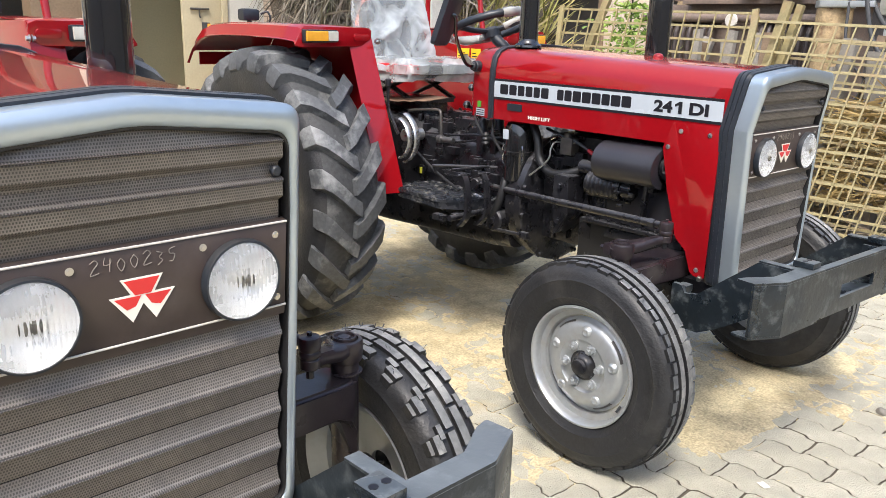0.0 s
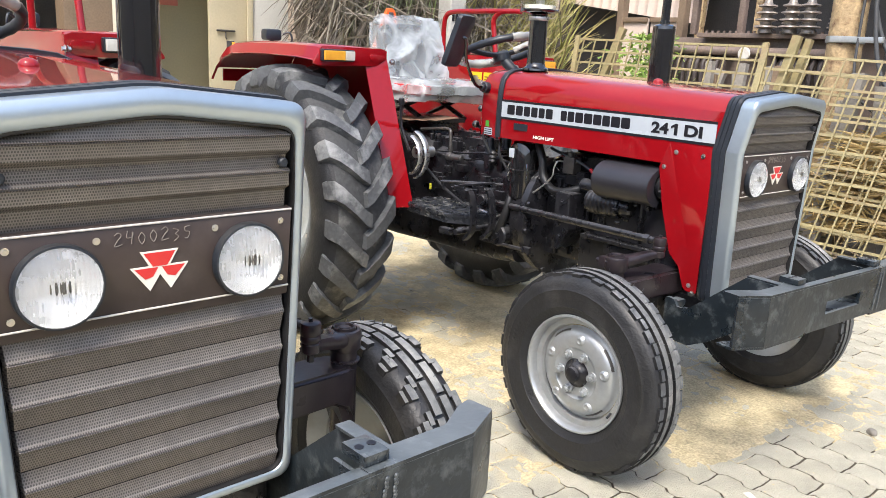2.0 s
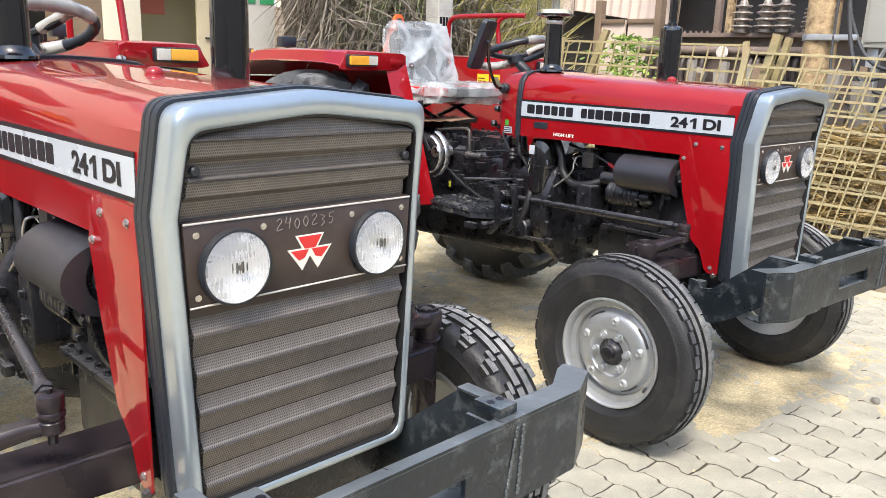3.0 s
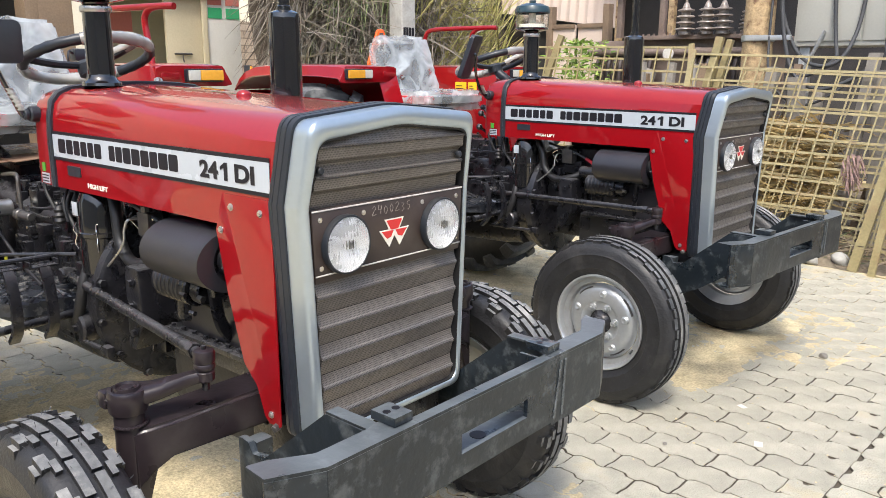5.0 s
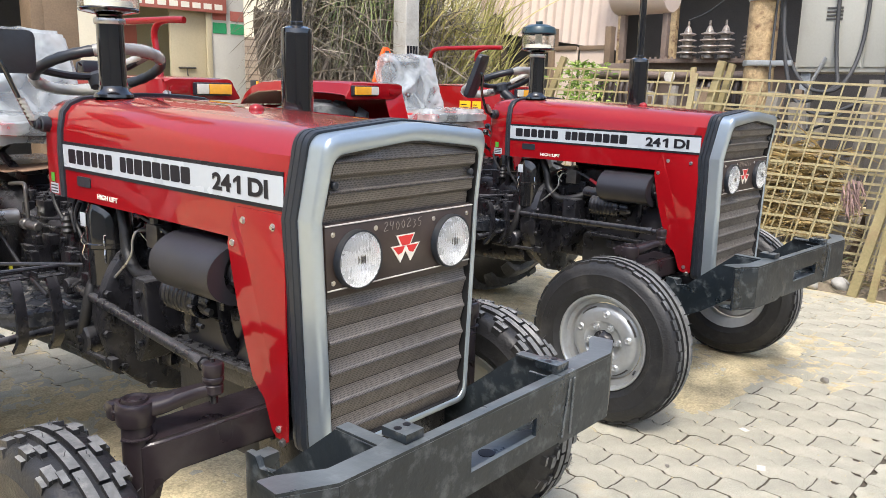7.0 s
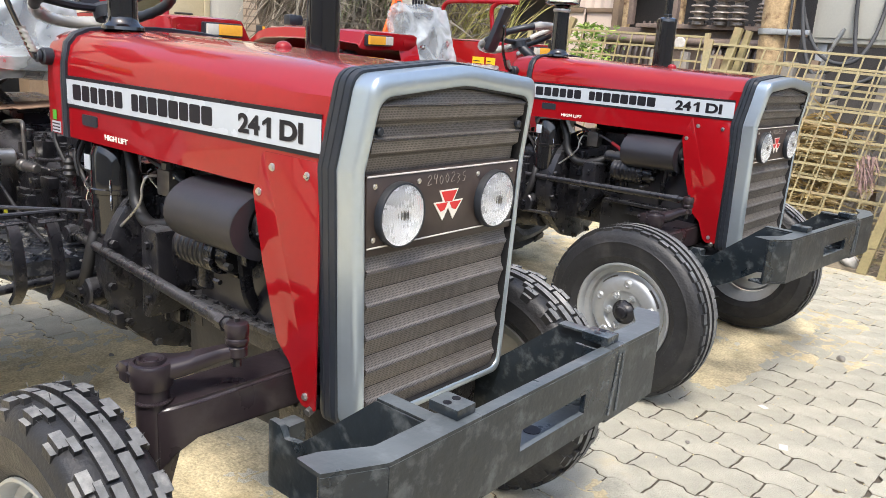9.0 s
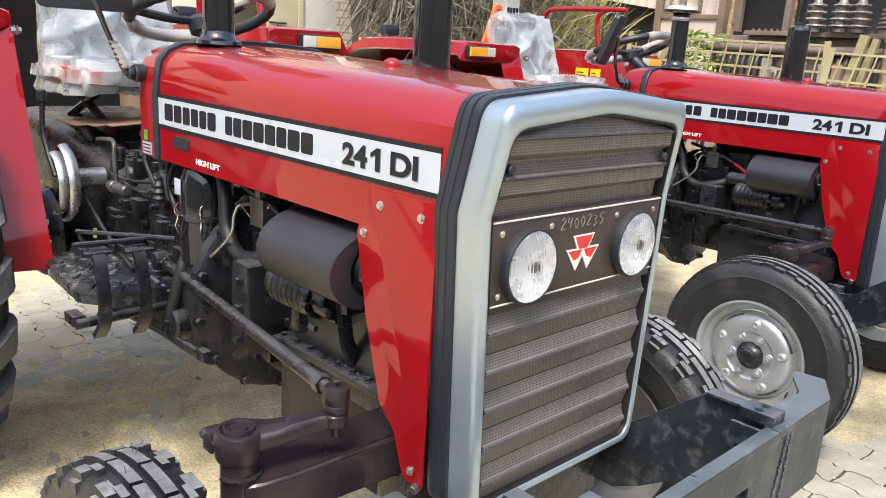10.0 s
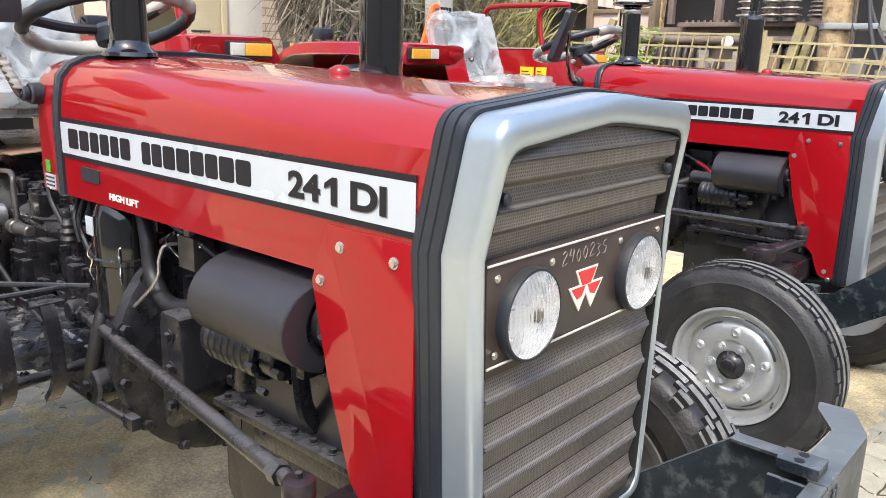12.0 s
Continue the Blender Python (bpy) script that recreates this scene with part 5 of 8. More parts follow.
    pl = rounded([(-1.490, -0.140), (-1.490, -0.310), (-1.430, -0.395), (-1.150, -0.410), (-1.075, -0.350), (-1.040, -0.155)], 0.03, 4)
    prism(bm, pl, 0.638, 0.650, "Z", 0.003)
    prism(bm, [(x * 0.99 - 0.012, y * 0.985) for x, y in pl], 0.612, 0.638, "Z")
    part("plate", bm, M_FOOT, foot)
    bm = B()
    rnd = random.Random(3)
    for i in range(8):
        for j in range(5):
            x, y = -1.45 + i * 0.051, -0.175 - j * 0.05
            if y < -0.375 or (x > -1.10 and y < -0.33):
                continue
            a = 0.6 if (i + j) % 2 else -0.6
            box(bm, -0.022, 0.022, -0.0055, 0.0055, 0.0, 0.005, 0.0015, Matrix.Translation((x, y, 0.6495)) @ Matrix.Rotation(a, 4, "Z"))
    part("chequer_ribs", bm, M_FOOT, foot)["kind"] = "stuff"
    for k, (x, y) in enumerate(((-1.005, -0.402), (-0.985, -0.318))):
        bm = B()
        pth = smooth_path([(x - 0.020, y, 0.768), (x + 0.000, y, 0.735), (x + 0.014, y, 0.665), (x + 0.008, y, 0.608), (x - 0.030, y, 0.566)], 5)
        rings = []
        for i, q in enumerate(pth):
            d = (pth[min(i + 1, len(pth) - 1)] - pth[max(i - 1, 0)]).normalized()
            nr = Vector((-d.z, 0, d.x)) * 0.006
            sd = Vector((0, 0.0135, 0))
            rings.append([q - nr - sd, q + nr - sd, q + nr + sd, q - nr + sd])
        loft(bm, rings)
        part("brake_pedal", bm, M_ENGINE, t, "curved black brake pedal")
        bm = B()
        box(bm, x - 0.070, x - 0.010, y - 0.038, y + 0.038, 0.762, 0.768, 0.002)
        for y0 in (y - 0.038, y + 0.033):
            box(bm, x - 0.070, x - 0.010, y0, y0 + 0.005, 0.768, 0.781, 0.001)
        box(bm, x - 0.070, x - 0.065, y - 0.033, y + 0.033, 0.768, 0.781, 0.001)
        part("pedal_pad", bm, M_ENGINE, t, "black pedal tread with raised edges")
    bm = B()
    tube(bm, [(-1.22, -0.36, 0.735), (-1.225, -0.37, 0.765), (-1.20, -0.36, 0.772), (-1.02, -0.22, 0.778)], 0.0055, 8)
    rod(bm, (-1.040, -0.445, 0.7865), (-1.020, -0.270, 0.7865), 0.0055, 8)
    mk("pedal_latch", bm, "black bar that joins the two pedals")
    bm = B()
    rod(bm, (-1.04, -0.45, 0.60), (-1.04, -0.16, 0.61), 0.012, 14)
    tube(bm, [(-1.02, -0.22, 0.61), (-0.99, -0.19, 0.60), (-0.96, -0.17, 0.62)], 0.008, 8)
    for i in range(6):
        revolve(bm, [(0.012, -0.004), (0.016, 0.0), (0.012, 0.004)], 12, (-1.10 + 0.0, -0.33 - 0.009 * i, 0.585), "Y")
    box(bm, -1.15, -1.09, -0.44, -0.41, 0.575, 0.60, 0.003)
    mk("pedal_shaft", bm)
    bm = B()
    tube(bm, [(-1.12, -0.235, 0.535), (-0.98, -0.238, 0.537), (-0.845, -0.24, 0.542)], 0.008, 8)
    box(bm, -0.865, -0.828, -0.25, -0.228, 0.530, 0.556, 0.003)
    mk("brake_rod", bm)
    bm = B()
    rod(bm, (-1.01, -0.19, 0.57), (-1.01, -0.245, 0.57), 0.045, 22, bevel=0.006)
    bolt(bm, (-1.01, -0.246, 0.57), (0, -1, 0), 0.012, 0.012)
    mk("clutch_boss", bm)
    # levers with rubber gaiters in front of the seat
    for x, y, top in ((-1.18, -0.05, (-1.30, -0.10, 1.06)), (-1.20, -0.13, (-1.235, -0.19, 1.0)), (-1.30, 0.06, (-1.42, 0.06, 1.08))):
        bm = B()
        rings = []
        for i in range(7):
            rings.append((0.026 - 0.0022 * i + (0.004 if i % 2 else 0.0), 0.86 + 0.014 * i))
        revolve(bm, [(0.0, 0.85)] + rings + [(0.0, 0.95)], 18, (x, y, 0), "Z")
        mk("lever_gaiter", bm, "ribbed rubber gaiter", M_RUBBER)
        bm = B()
        tube(bm, [(x, y, 0.93), ((x + top[0]) / 2, (y + top[1]) / 2, (0.93 + top[2]) / 2 + 0.01), top], 0.0065, 8)
        revolve(bm, [(0.0, -0.016), (0.012, -0.012), (0.017, 0.0), (0.012, 0.012), (0.0, 0.016)], 16, top, "Z")
        mk("gear_lever", bm, "black gear lever with a round knob", M_GLOSSBLACK)
    # bent rod handles and hydraulic lines beside the gearbox
    bm = B()
    tube(bm, [(-1.62, -0.17, 0.94), (-1.46, -0.20, 0.96), (-1.36, -0.225, 0.965), (-1.345, -0.23, 0.93), (-1.34, -0.23, 0.865)], 0.0062, 10)
    mk("bent_rod", bm, "bent steel control rod", M_DARKSTEEL)
    bm = B()
    rod(bm, (-1.33, -0.24, 0.853), (-1.26, -0.235, 0.853), 0.013, 14, bevel=0.003)
    rod(bm, (-1.348, -0.24, 0.853), (-1.32, -0.24, 0.853), 0.017, 14, bevel=0.003)
    mk("rod_end", bm, "", M_DARKSTEEL)
    bm = B()
    tube(bm, [(-1.52, -0.26, 0.82), (-1.35, -0.255, 0.72), (-1.20, -0.25, 0.66)], 0.006, 8)
    tube(bm, [(-1.08, -0.19, 0.94), (-1.06, -0.215, 0.90), (-1.02, -0.22, 0.86), (-1.0, -0.21, 0.82)], 0.006, 8)
    tube(bm, [(-1.07, -0.20, 0.96), (-1.045, -0.23, 0.92), (-1.03, -0.23, 0.87)], 0.004, 8)
    mk("hydraulic_line", bm, "", M_HOSE)
    bm = B()
    tube(bm, [(-1.02, -0.12, 0.80), (-0.98, -0.21, 0.74), (-0.985, -0.235, 0.66), (-1.02, -0.235, 0.585)], 0.016, 12)
    mk("drain_hose", bm, "", M_HOSE)
    bm = B()
    box(bm, -1.438, -1.427, -0.262, -0.254, 0.695, 0.722, 0.002)
    mk("yellow_tag", bm, "small yellow tag", M_TAG)


M_FOOT = material("worn_footplate", (0.030, 0.033, 0.040), rough=0.28, metal=0.2, var=0.3, scale=20, bump=0.25, bump_scale=60, spots=(0.34, 0.33, 0.30), spot_amount=0.75, spot_scale=24)


def add_fender(t, s):
    """Mudguard over a rear wheel; s = -1 right, 1 left."""
    fen = new("fender")
    fen.parent = t
    fen["label"] = "red pressed steel mudguard over the rear wheel"
    Y = lambda v: s * v
    back, wide = (-0.045, 0.05) if s < 0 else (0.0, 0.0)          # the right guard sits further back and out
    # inner upright panel
    poly = [(-1.605 + back, 1.285), (-1.415, 0.652), (-1.415, 0.625), (-1.50, 0.612), (-1.62, 0.74), (-1.75, 0.80), (-2.25, 0.80), (-2.45, 1.00), (-2.465, 1.15), (-2.40, 1.225), (-2.28, 1.282)]
    bm = B()
    prism(bm, rounded(poly, [0.03, 0.02, 0.01, 0.03, 0.05, 0.05, 0.05, 0.04, 0.02, 0.02, 0.02], 4), min(Y(0.378), Y(0.382)), max(Y(0.378), Y(0.382)), "Y", 0.001)
    part("inner_panel", bm, M_RED, fen)
    # front edge turned outwards
    bm = B()
    edge = [(-1.600 + back, 1.285), (-1.415, 0.665), (-1.410, 0.63)]
    rings = []
    for x, z in edge:
        rings.append([(x, Y(0.376), z), (x + 0.003, Y(0.376), z), (x - 0.020, Y(0.480), z), (x - 0.024, Y(0.480), z)])
    loft(bm, rings)
    part("front_flange", bm, M_RED, fen)
    # roof with a narrow outer lip, dropping at its rear
    bm = B()
    rings = []
    for x, top, out, drop in ((-1.583 + back, 1.286, 0.690, 0.066), (-1.60 + back, 1.293, 0.695, 0.062), (-1.75, 1.297, 0.705, 0.058), (-1.95, 1.299, 0.718, 0.056), (-2.15, 1.297, 0.730, 0.056), (-2.28, 1.290, 0.738, 0.056), (-2.36, 1.268, 0.743, 0.056), (-2.42, 1.226, 0.747, 0.056), (-2.47, 1.165, 0.750, 0.056)):
        out += wide
        rings.append([(x, Y(0.378), top - 0.010), (x, Y(0.395), top - 0.004), (x, Y(0.55), top), (x, Y(out - 0.045), top - 0.002), (x, Y(out - 0.024), top - 0.010), (x, Y(out - 0.006), top - drop + 0.004), (x, Y(out), top - drop), (x, Y(out - 0.012), top - drop - 0.003)])
    loft(bm, rings, closed=False)
    bmesh.ops.solidify(bm, geom=bm.faces[:], thickness=0.003)
    part("roof", bm, M_RED, fen, "red fender top with a turned-down lip", sharp=25)
    # front fascia with the lamp
    bm = B()
    fas = [(0.376, 1.278), (0.378, 1.222), (0.42, 1.214), (0.665 + wide, 1.209), (0.700 + wide, 1.215), (0.655 + wide, 1.288), (0.40, 1.286)]
    prism(bm, rounded([(Y(a), b) for a, b in fas], 0.006, 3), -1.590 + back, -1.582 + back, "X", 0.002)
    part("fascia", bm, M_RED, fen, "red front face of the fender")
    bm = B()
    pad = rounded([(Y(0.392), 1.236), (Y(0.468), 1.234), (Y(0.468), 1.264), (Y(0.392), 1.262)], 0.012, 4)
    prism(bm, pad, -1.583 + back, -1.576 + back, "X", 0.003)
    part("pressed_pad", bm, M_RED, fen)
    o = 0.070 if s < 0 else 0.0          # the right lamp sits further out
    bm = B()
    prism(bm, rounded([(Y(0.488 + o), 1.228), (Y(0.645 + o), 1.226), (Y(0.645 + o), 1.276), (Y(0.488 + o), 1.276)], 0.006, 3), -1.584 + back, -1.562 + back, "X", 0.003)
    lamp = part("indicator_lamp", bm, M_RUBBER, fen, "black-framed amber and white indicator lamp")
    bm = B()
    prism(bm, rounded([(Y(0.493 + o), 1.233), (Y(0.540 + o), 1.233), (Y(0.540 + o), 1.271), (Y(0.493 + o), 1.271)], 0.003, 2), -1.562 + back, -1.550 + back, "X", 0.003)
    part("lens_half", bm, M_CLEARLENS, lamp, "white lens")
    bm = B()
    prism(bm, rounded([(Y(0.5405 + o), 1.233), (Y(0.640 + o), 1.232), (Y(0.640 + o), 1.271), (Y(0.5405 + o), 1.271)], 0.003, 2), -1.562 + back, -1.550 + back, "X", 0.003)
    part("lens_half", bm, M_AMBER, lamp, "amber lens")
    # rear edge
    bm = B()
    box(bm, -2.474, -2.468, min(Y(0.38), Y(0.738)), max(Y(0.38), Y(0.738)), 1.10, 1.158)
    part("rear_face", bm, M_RED, fen)
    for x, z in ((-1.462, 0.745), (-1.448, 0.692), (-1.438, 0.655), (-1.58, 1.235)):
        bm = B()
        bolt(bm, (x, Y(0.383), z), (0, s, 0), 0.008, 0.010)
        part("fender_bolt", bm, M_STEEL, fen)
        bm = B()
        bolt(bm, (x, Y(0.377), z), (0, -s, 0), 0.008, 0.010)
        part("fender_bolt", bm, M_STEEL, fen)
    # work lamp at the rear corner
    bm = B()
    box(bm, -2.455, -2.395, min(Y(0.455), Y(0.545)), max(Y(0.455), Y(0.545)), 1.302, 1.358, 0.016)
    rod(bm, (-2.42, Y(0.50), 1.310), (-2.42, Y(0.50), 1.286), 0.012, 12)
    tube(bm, [(-2.40, Y(0.45), 1.335), (-2.38, Y(0.425), 1.345), (-2.37, Y(0.415), 1.315), (-2.38, Y(0.42), 1.292)], 0.005, 8)
    part("work_lamp", bm, M_RUBBER, fen, "small black work lamp with a loose wire")
    bm = B()
    box(bm, -2.40, -2.35, min(Y(0.735), Y(0.752)), max(Y(0.735), Y(0.752)), 1.235, 1.29, 0.003)
    tail = part("tail_lamp", bm, M_RUBBER, fen, "black-cased amber tail lamp")
    bm = B()
    box(bm, -2.349, -2.342, min(Y(0.737), Y(0.750)), max(Y(0.737), Y(0.750)), 1.24, 1.285, 0.002)
    part("tail_lens", bm, M_AMBER, tail, "amber lens")
    if s > 0:
        for pts in ([(-2.24, 0.47, 1.29), (-2.24, 0.468, 1.42), (-2.225, 0.468, 1.485), (-2.17, 0.475, 1.508), (-2.0, 0.50, 1.512), (-1.80, 0.545, 1.514), (-1.74, 0.56, 1.512)],
                    [(-1.88, 0.53, 1.29), (-1.90, 0.528, 1.40), (-1.905, 0.525, 1.47), (-1.87, 0.53, 1.505), (-1.82, 0.54, 1.514)]):
            bm = B()
            tube(bm, pts, 0.0135, 14)
            part("grab_rail", bm, M_RED, fen, "red tubular grab rail")
        for x0, x1 in ((-1.90, -1.815), (-1.80, -1.735)):
            bm = B()
            box(bm, x0, x1, 0.3745, 0.3770, 1.135, 1.200)
            part("warning_sticker", bm, M_YELLOWDECAL, fen, "yellow warning sticker with unreadable print")
            for k in range(3):
                bm = B()
                box(bm, x0 + 0.008, x1 - 0.01 - 0.01 * k, 0.3735, 0.3748, 1.145 + 0.015 * k, 1.150 + 0.015 * k)
                part("sticker_line", bm, M_BLACKDECAL, fen)


def add_triangle(t):
    """Orange reflector plate behind the seat."""
    bm = B()
    tri = rounded([(0.02, 1.24), (0.19, 1.24), (0.205, 1.30), (0.125, 1.50), (0.085, 1.50), (0.005, 1.30)], 0.015, 3)
    prism(bm, tri, -2.27, -2.25, "X", 0.005)
    tri = part("warning_triangle", bm, M_ORANGE, t, "orange plastic warning triangle")
    bm = B()
    box(bm, -2.249, -2.246, 0.090, 0.120, 1.43, 1.48, 0.001)
    part("triangle_clip", bm, M_DARKSTEEL, tri)


def add_seat(t):
    seat = new("seat")
    seat.parent = t
    seat["label"] = "grey and red vinyl seat wrapped in crumpled clear plastic"
    bm = B()
    box(bm, -1.96, -1.58, -0.205, 0.205, 1.092, 1.135, 0.020)
    part("cushion", bm, M_SEAT, seat)
    for y in (-0.180, 0.180):
        bm = B()
        box(bm, -1.93, -1.572, y - 0.034, y + 0.034, 1.088, 1.141, 0.02)
        part("side_bolster", bm, M_CABLERED, seat, "red vinyl side bolster")
    M = Matrix.Translation((-1.925, 0.01, 1.115)) @ Matrix.Rotation(radians(-16), 4, "Y")
    bm = B()
    prism(bm, rounded([(-0.185, 0.0), (0.185, 0.0), (0.155, 0.30), (-0.155, 0.30)], 0.05, 5), -0.032, 0.032, "X", 0.02)
    bmesh.ops.transform(bm, matrix=M, verts=bm.verts)
    part("backrest", bm, M_SEAT, seat)

    def film(x0, x1, y0, y1, z0, z1, m, seed, taper=0.0, sag=0.0, flare=0.0):
        """A loose bag of film: a box whose sides are finely divided, pulled in at the top and thrown into folds."""
        bm = B()
        bmesh.ops.create_cube(bm, size=1.0)
        bmesh.ops.transform(bm, matrix=Matrix.Translation(((x0 + x1) / 2, (y0 + y1) / 2, (z0 + z1) / 2)) @ Matrix.Diagonal((x1 - x0, y1 - y0, z1 - z0, 1)), verts=bm.verts)
        bmesh.ops.bevel(bm, geom=bm.edges[:], offset=0.025, segments=3, affect="EDGES")
        bmesh.ops.subdivide_edges(bm, edges=[e for e in bm.edges if e.calc_length() > 0.05], cuts=26, use_grid_fill=True)
        bmesh.ops.triangulate(bm, faces=bm.faces[:])
        bm.normal_update()
        for v in bm.verts:
            p = v.co + Vector((seed, seed * 1.7, seed * 0.6))
            f = (v.co.z - z0) / (z1 - z0)
            ridge = 1 - abs(noise.noise(Vector((p.x * 5 + p.z * 4, p.y * 4.5 - p.z * 3, p.z * 3.5)))) * 2.2
            fine = 1 - abs(noise.noise(Vector((p.x * 19, p.y * 17 + p.z * 9, p.z * 15)))) * 2.0
            v.co += v.normal * (0.013 * ridge + 0.006 * fine)
            if f < 0.5:
                v.co.y += math.copysign(flare * (0.5 - f) * (0.9 + 1.6 * noise.noise(Vector((p.x * 6, p.y * 2, 1.0)))), v.co.y)
            v.co.y *= 1 - taper * max(0.0, f)
            if f < 0.35:
                v.co.z -= sag * (0.35 - f) * (0.6 + noise.noise(Vector((p.x * 5, p.y * 5, 0))))
        bmesh.ops.transform(bm, matrix=m, verts=bm.verts)
        return bm
    part("plastic_cover", film(-1.985, -1.555, -0.225, 0.225, 1.084, 1.152, Matrix.Identity(4), 1.3, 0.0, 0.06, 0.06), M_WRAP, seat, "crumpled clear plastic film", 60)
    part("plastic_cover", film(-0.052, 0.056, -0.205, 0.205, -0.01, 0.335, M, 4.1, 0.10, 0.05, 0.03), M_WRAP, seat, "crumpled clear plastic film", 60)
    bm = B()
    for y in (-0.13, 0.13):
        for a, b in (((-1.94, 0.98), (-1.66, 1.085)), ((-1.66, 0.98), (-1.94, 1.085))):
            tube(bm, [(a[0], y, a[1]), (b[0], y, b[1])], 0.010, 8, smooth=False, flat=1.6)
    box(bm, -1.98, -1.62, -0.15, 0.15, 1.076, 1.091, 0.004)
    box(bm, -1.96, -1.64, -0.12, 0.12, 0.962, 0.982, 0.004)
    box(bm, -1.86, -1.66, -0.10, 0.10, 0.90, 0.962, 0.01)
    part("seat_frame", bm, M_ENGINE, seat, "black scissor seat frame")
    for k in range(3):
        bm = B()
        box(bm, -1.80 + 0.06 * k, -1.64 + 0.05 * k, -0.19 + 0.05 * k, -0.04 + 0.05 * k, 0.984, 0.987, 0.0008, Matrix.Translation((0, 0, 0.004 * k)) @ Matrix.Rotation(radians(2 + k), 4, "X"))
        part("loose_card", bm, M_CARD, seat, "brown cardboard on the seat frame")


M_CARD = material("cardboard", (0.21, 0.13, 0.085), rough=0.8, var=0.2, bump=0.1)


MIRROR_FAR = Matrix.Translation((-1.068, -0.462, 1.330)) @ Matrix.Rotation(radians(20), 4, "Z") @ Matrix.Rotation(radians(20), 4, "Y")
MIRROR_NEAR = Matrix.Translation((-1.150, -0.355, 1.348)) @ Matrix.Rotation(radians(-15), 4, "Z") @ Matrix.Rotation(radians(8), 4, "Y") @ Matrix.Rotation(radians(90), 4, "X")


ARM_FAR = [(0, 0, 0), (0.008, -0.045, 0.017), (0.043, -0.125, 0.102), (0.073, -0.160, 0.172), (0.070, -0.175, 0.187)]
ARM_NEAR = [(0, 0, 0), (-0.002, -0.010, 0.012), (-0.016, -0.062, 0.152), (-0.019, -0.072, 0.178), (-0.021, -0.082, 0.186), (-0.022, -0.080, 0.172)]


def add_controls(t, mirror_at, arm_path):
    # steering column and wheel, rim partly wrapped
    C = Vector((-1.300, 0.0, 1.287))
    M = Matrix.Translation(C) @ Matrix.Rotation(radians(-20), 4, "Y")
    bm = B()
    tube(bm, [(-1.15, 0.0, 1.18), C - Vector((-0.03, 0, 0.03)), C], 0.022, 14, smooth=False)
    part("steering_column", bm, M_RUBBER, t)
    bm = B()
    k = 56
    rings = []
    for i in range(k):
        a = 2 * math.pi * i / k
        c = Vector((0.182 * math.cos(a), 0.182 * math.sin(a), 0.02))
        r = 0.0145 + (0.0020 if i % 2 else 0.0)
        rings.append([M @ (c + Vector((math.cos(a), math.sin(a), 0)) * (r * math.cos(q)) + Vector((0, 0, 1)) * (r * math.sin(q))) for q in [2 * math.pi * j / 10 for j in range(10)]])
    rings.append(rings[0])
    loft(bm, rings, cap0=False, cap1=False)
    rim = part("steering_rim", bm, M_RUBBER, t, "black steering wheel partly wrapped in film")
    bm = B()
    revolve(bm, [(0.0, -0.03), (0.035, -0.03), (0.04, 0.0), (0.032, 0.012), (0.0, 0.016)], 24, (0, 0, 0), "Z")
    for i in range(3):
        a = i * 2 * math.pi / 3 + 0.5
        tube(bm, [(0.03 * math.cos(a), 0.03 * math.sin(a), 0.0), (0.10 * math.cos(a), 0.10 * math.sin(a), 0.004), (0.180 * math.cos(a), 0.180 * math.sin(a), 0.02)], 0.011, 8, flat=1.3)
    bmesh.ops.transform(bm, matrix=M, verts=bm.verts)
    part("steering_spokes", bm, M_RUBBER, rim)
    for a0, a1 in ((-0.5, 0.9), (2.2, 4.4)):
        bm = B()
        n = 18
        rings = []
        for i in range(n + 1):
            a = a0 + (a1 - a0) * i / n
            c = Vector((0.182 * math.cos(a), 0.182 * math.sin(a), 0.02))
            r = 0.0185 + 0.004 * noise.noise(c * 60)
            rings.append([M @ (c + Vector((math.cos(a), math.sin(a), 0)) * (r * math.cos(q)) + Vector((0, 0, 1)) * (r * math.sin(q))) for q in [2 * math.pi * j / 10 for j in range(10)]])
        loft(bm, rings)
        part("rim_wrap", bm, M_RIMWRAP, rim, "clear film wound round the rim", 80)
    for i in range(2):
        a = (i * 2 + 1) * 2 * math.pi / 3 + 0.5
        bm = B()
        tube(bm, [(0.06 * math.cos(a), 0.06 * math.sin(a), 0.004), (0.168 * math.cos(a), 0.168 * math.sin(a), 0.02)], 0.016, 10, smooth=False)
        bmesh.ops.transform(bm, matrix=M, verts=bm.verts)
        part("rim_wrap", bm, M_RIMWRAP, rim, "clear film wound round a spoke", 80)
    # mirror on a bent arm
    bm = B()
    tube(bm, arm_path, 0.0065, 8)
    arm = part("mirror_arm", bm, M_GLOSSBLACK, t)
    arm.matrix_local = Matrix.Translation((-1.128, -0.275, 1.158))
    bm = B()
    n = 14
    rings = []
    for i in range(n + 1):
        q = Vector(arm_path[0]).lerp(Vector(arm_path[2]), 0.06 + 0.40 * i / n)
        r = 0.0105 + 0.0022 * math.sin(i * 2.4)
        rings.append([q + Vector((r * math.cos(a), r * math.sin(a), 0)) for a in [2 * math.pi * j / 8 for j in range(8)]])
    loft(bm, rings)
    part("arm_wrap", bm, M_RIMWRAP, arm, "clear film wound round the arm", 80)
    bm = B()
    prism(bm, rounded([(-0.056, -0.098), (0.056, -0.098), (0.056, 0.098), (-0.056, 0.098)], 0.018, 5), -0.010, 0.010, "X", 0.004)
    mir = part("rear_view_mirror", bm, M_RUBBER, t, "black rectangular rear-view mirror")
    bm = B()
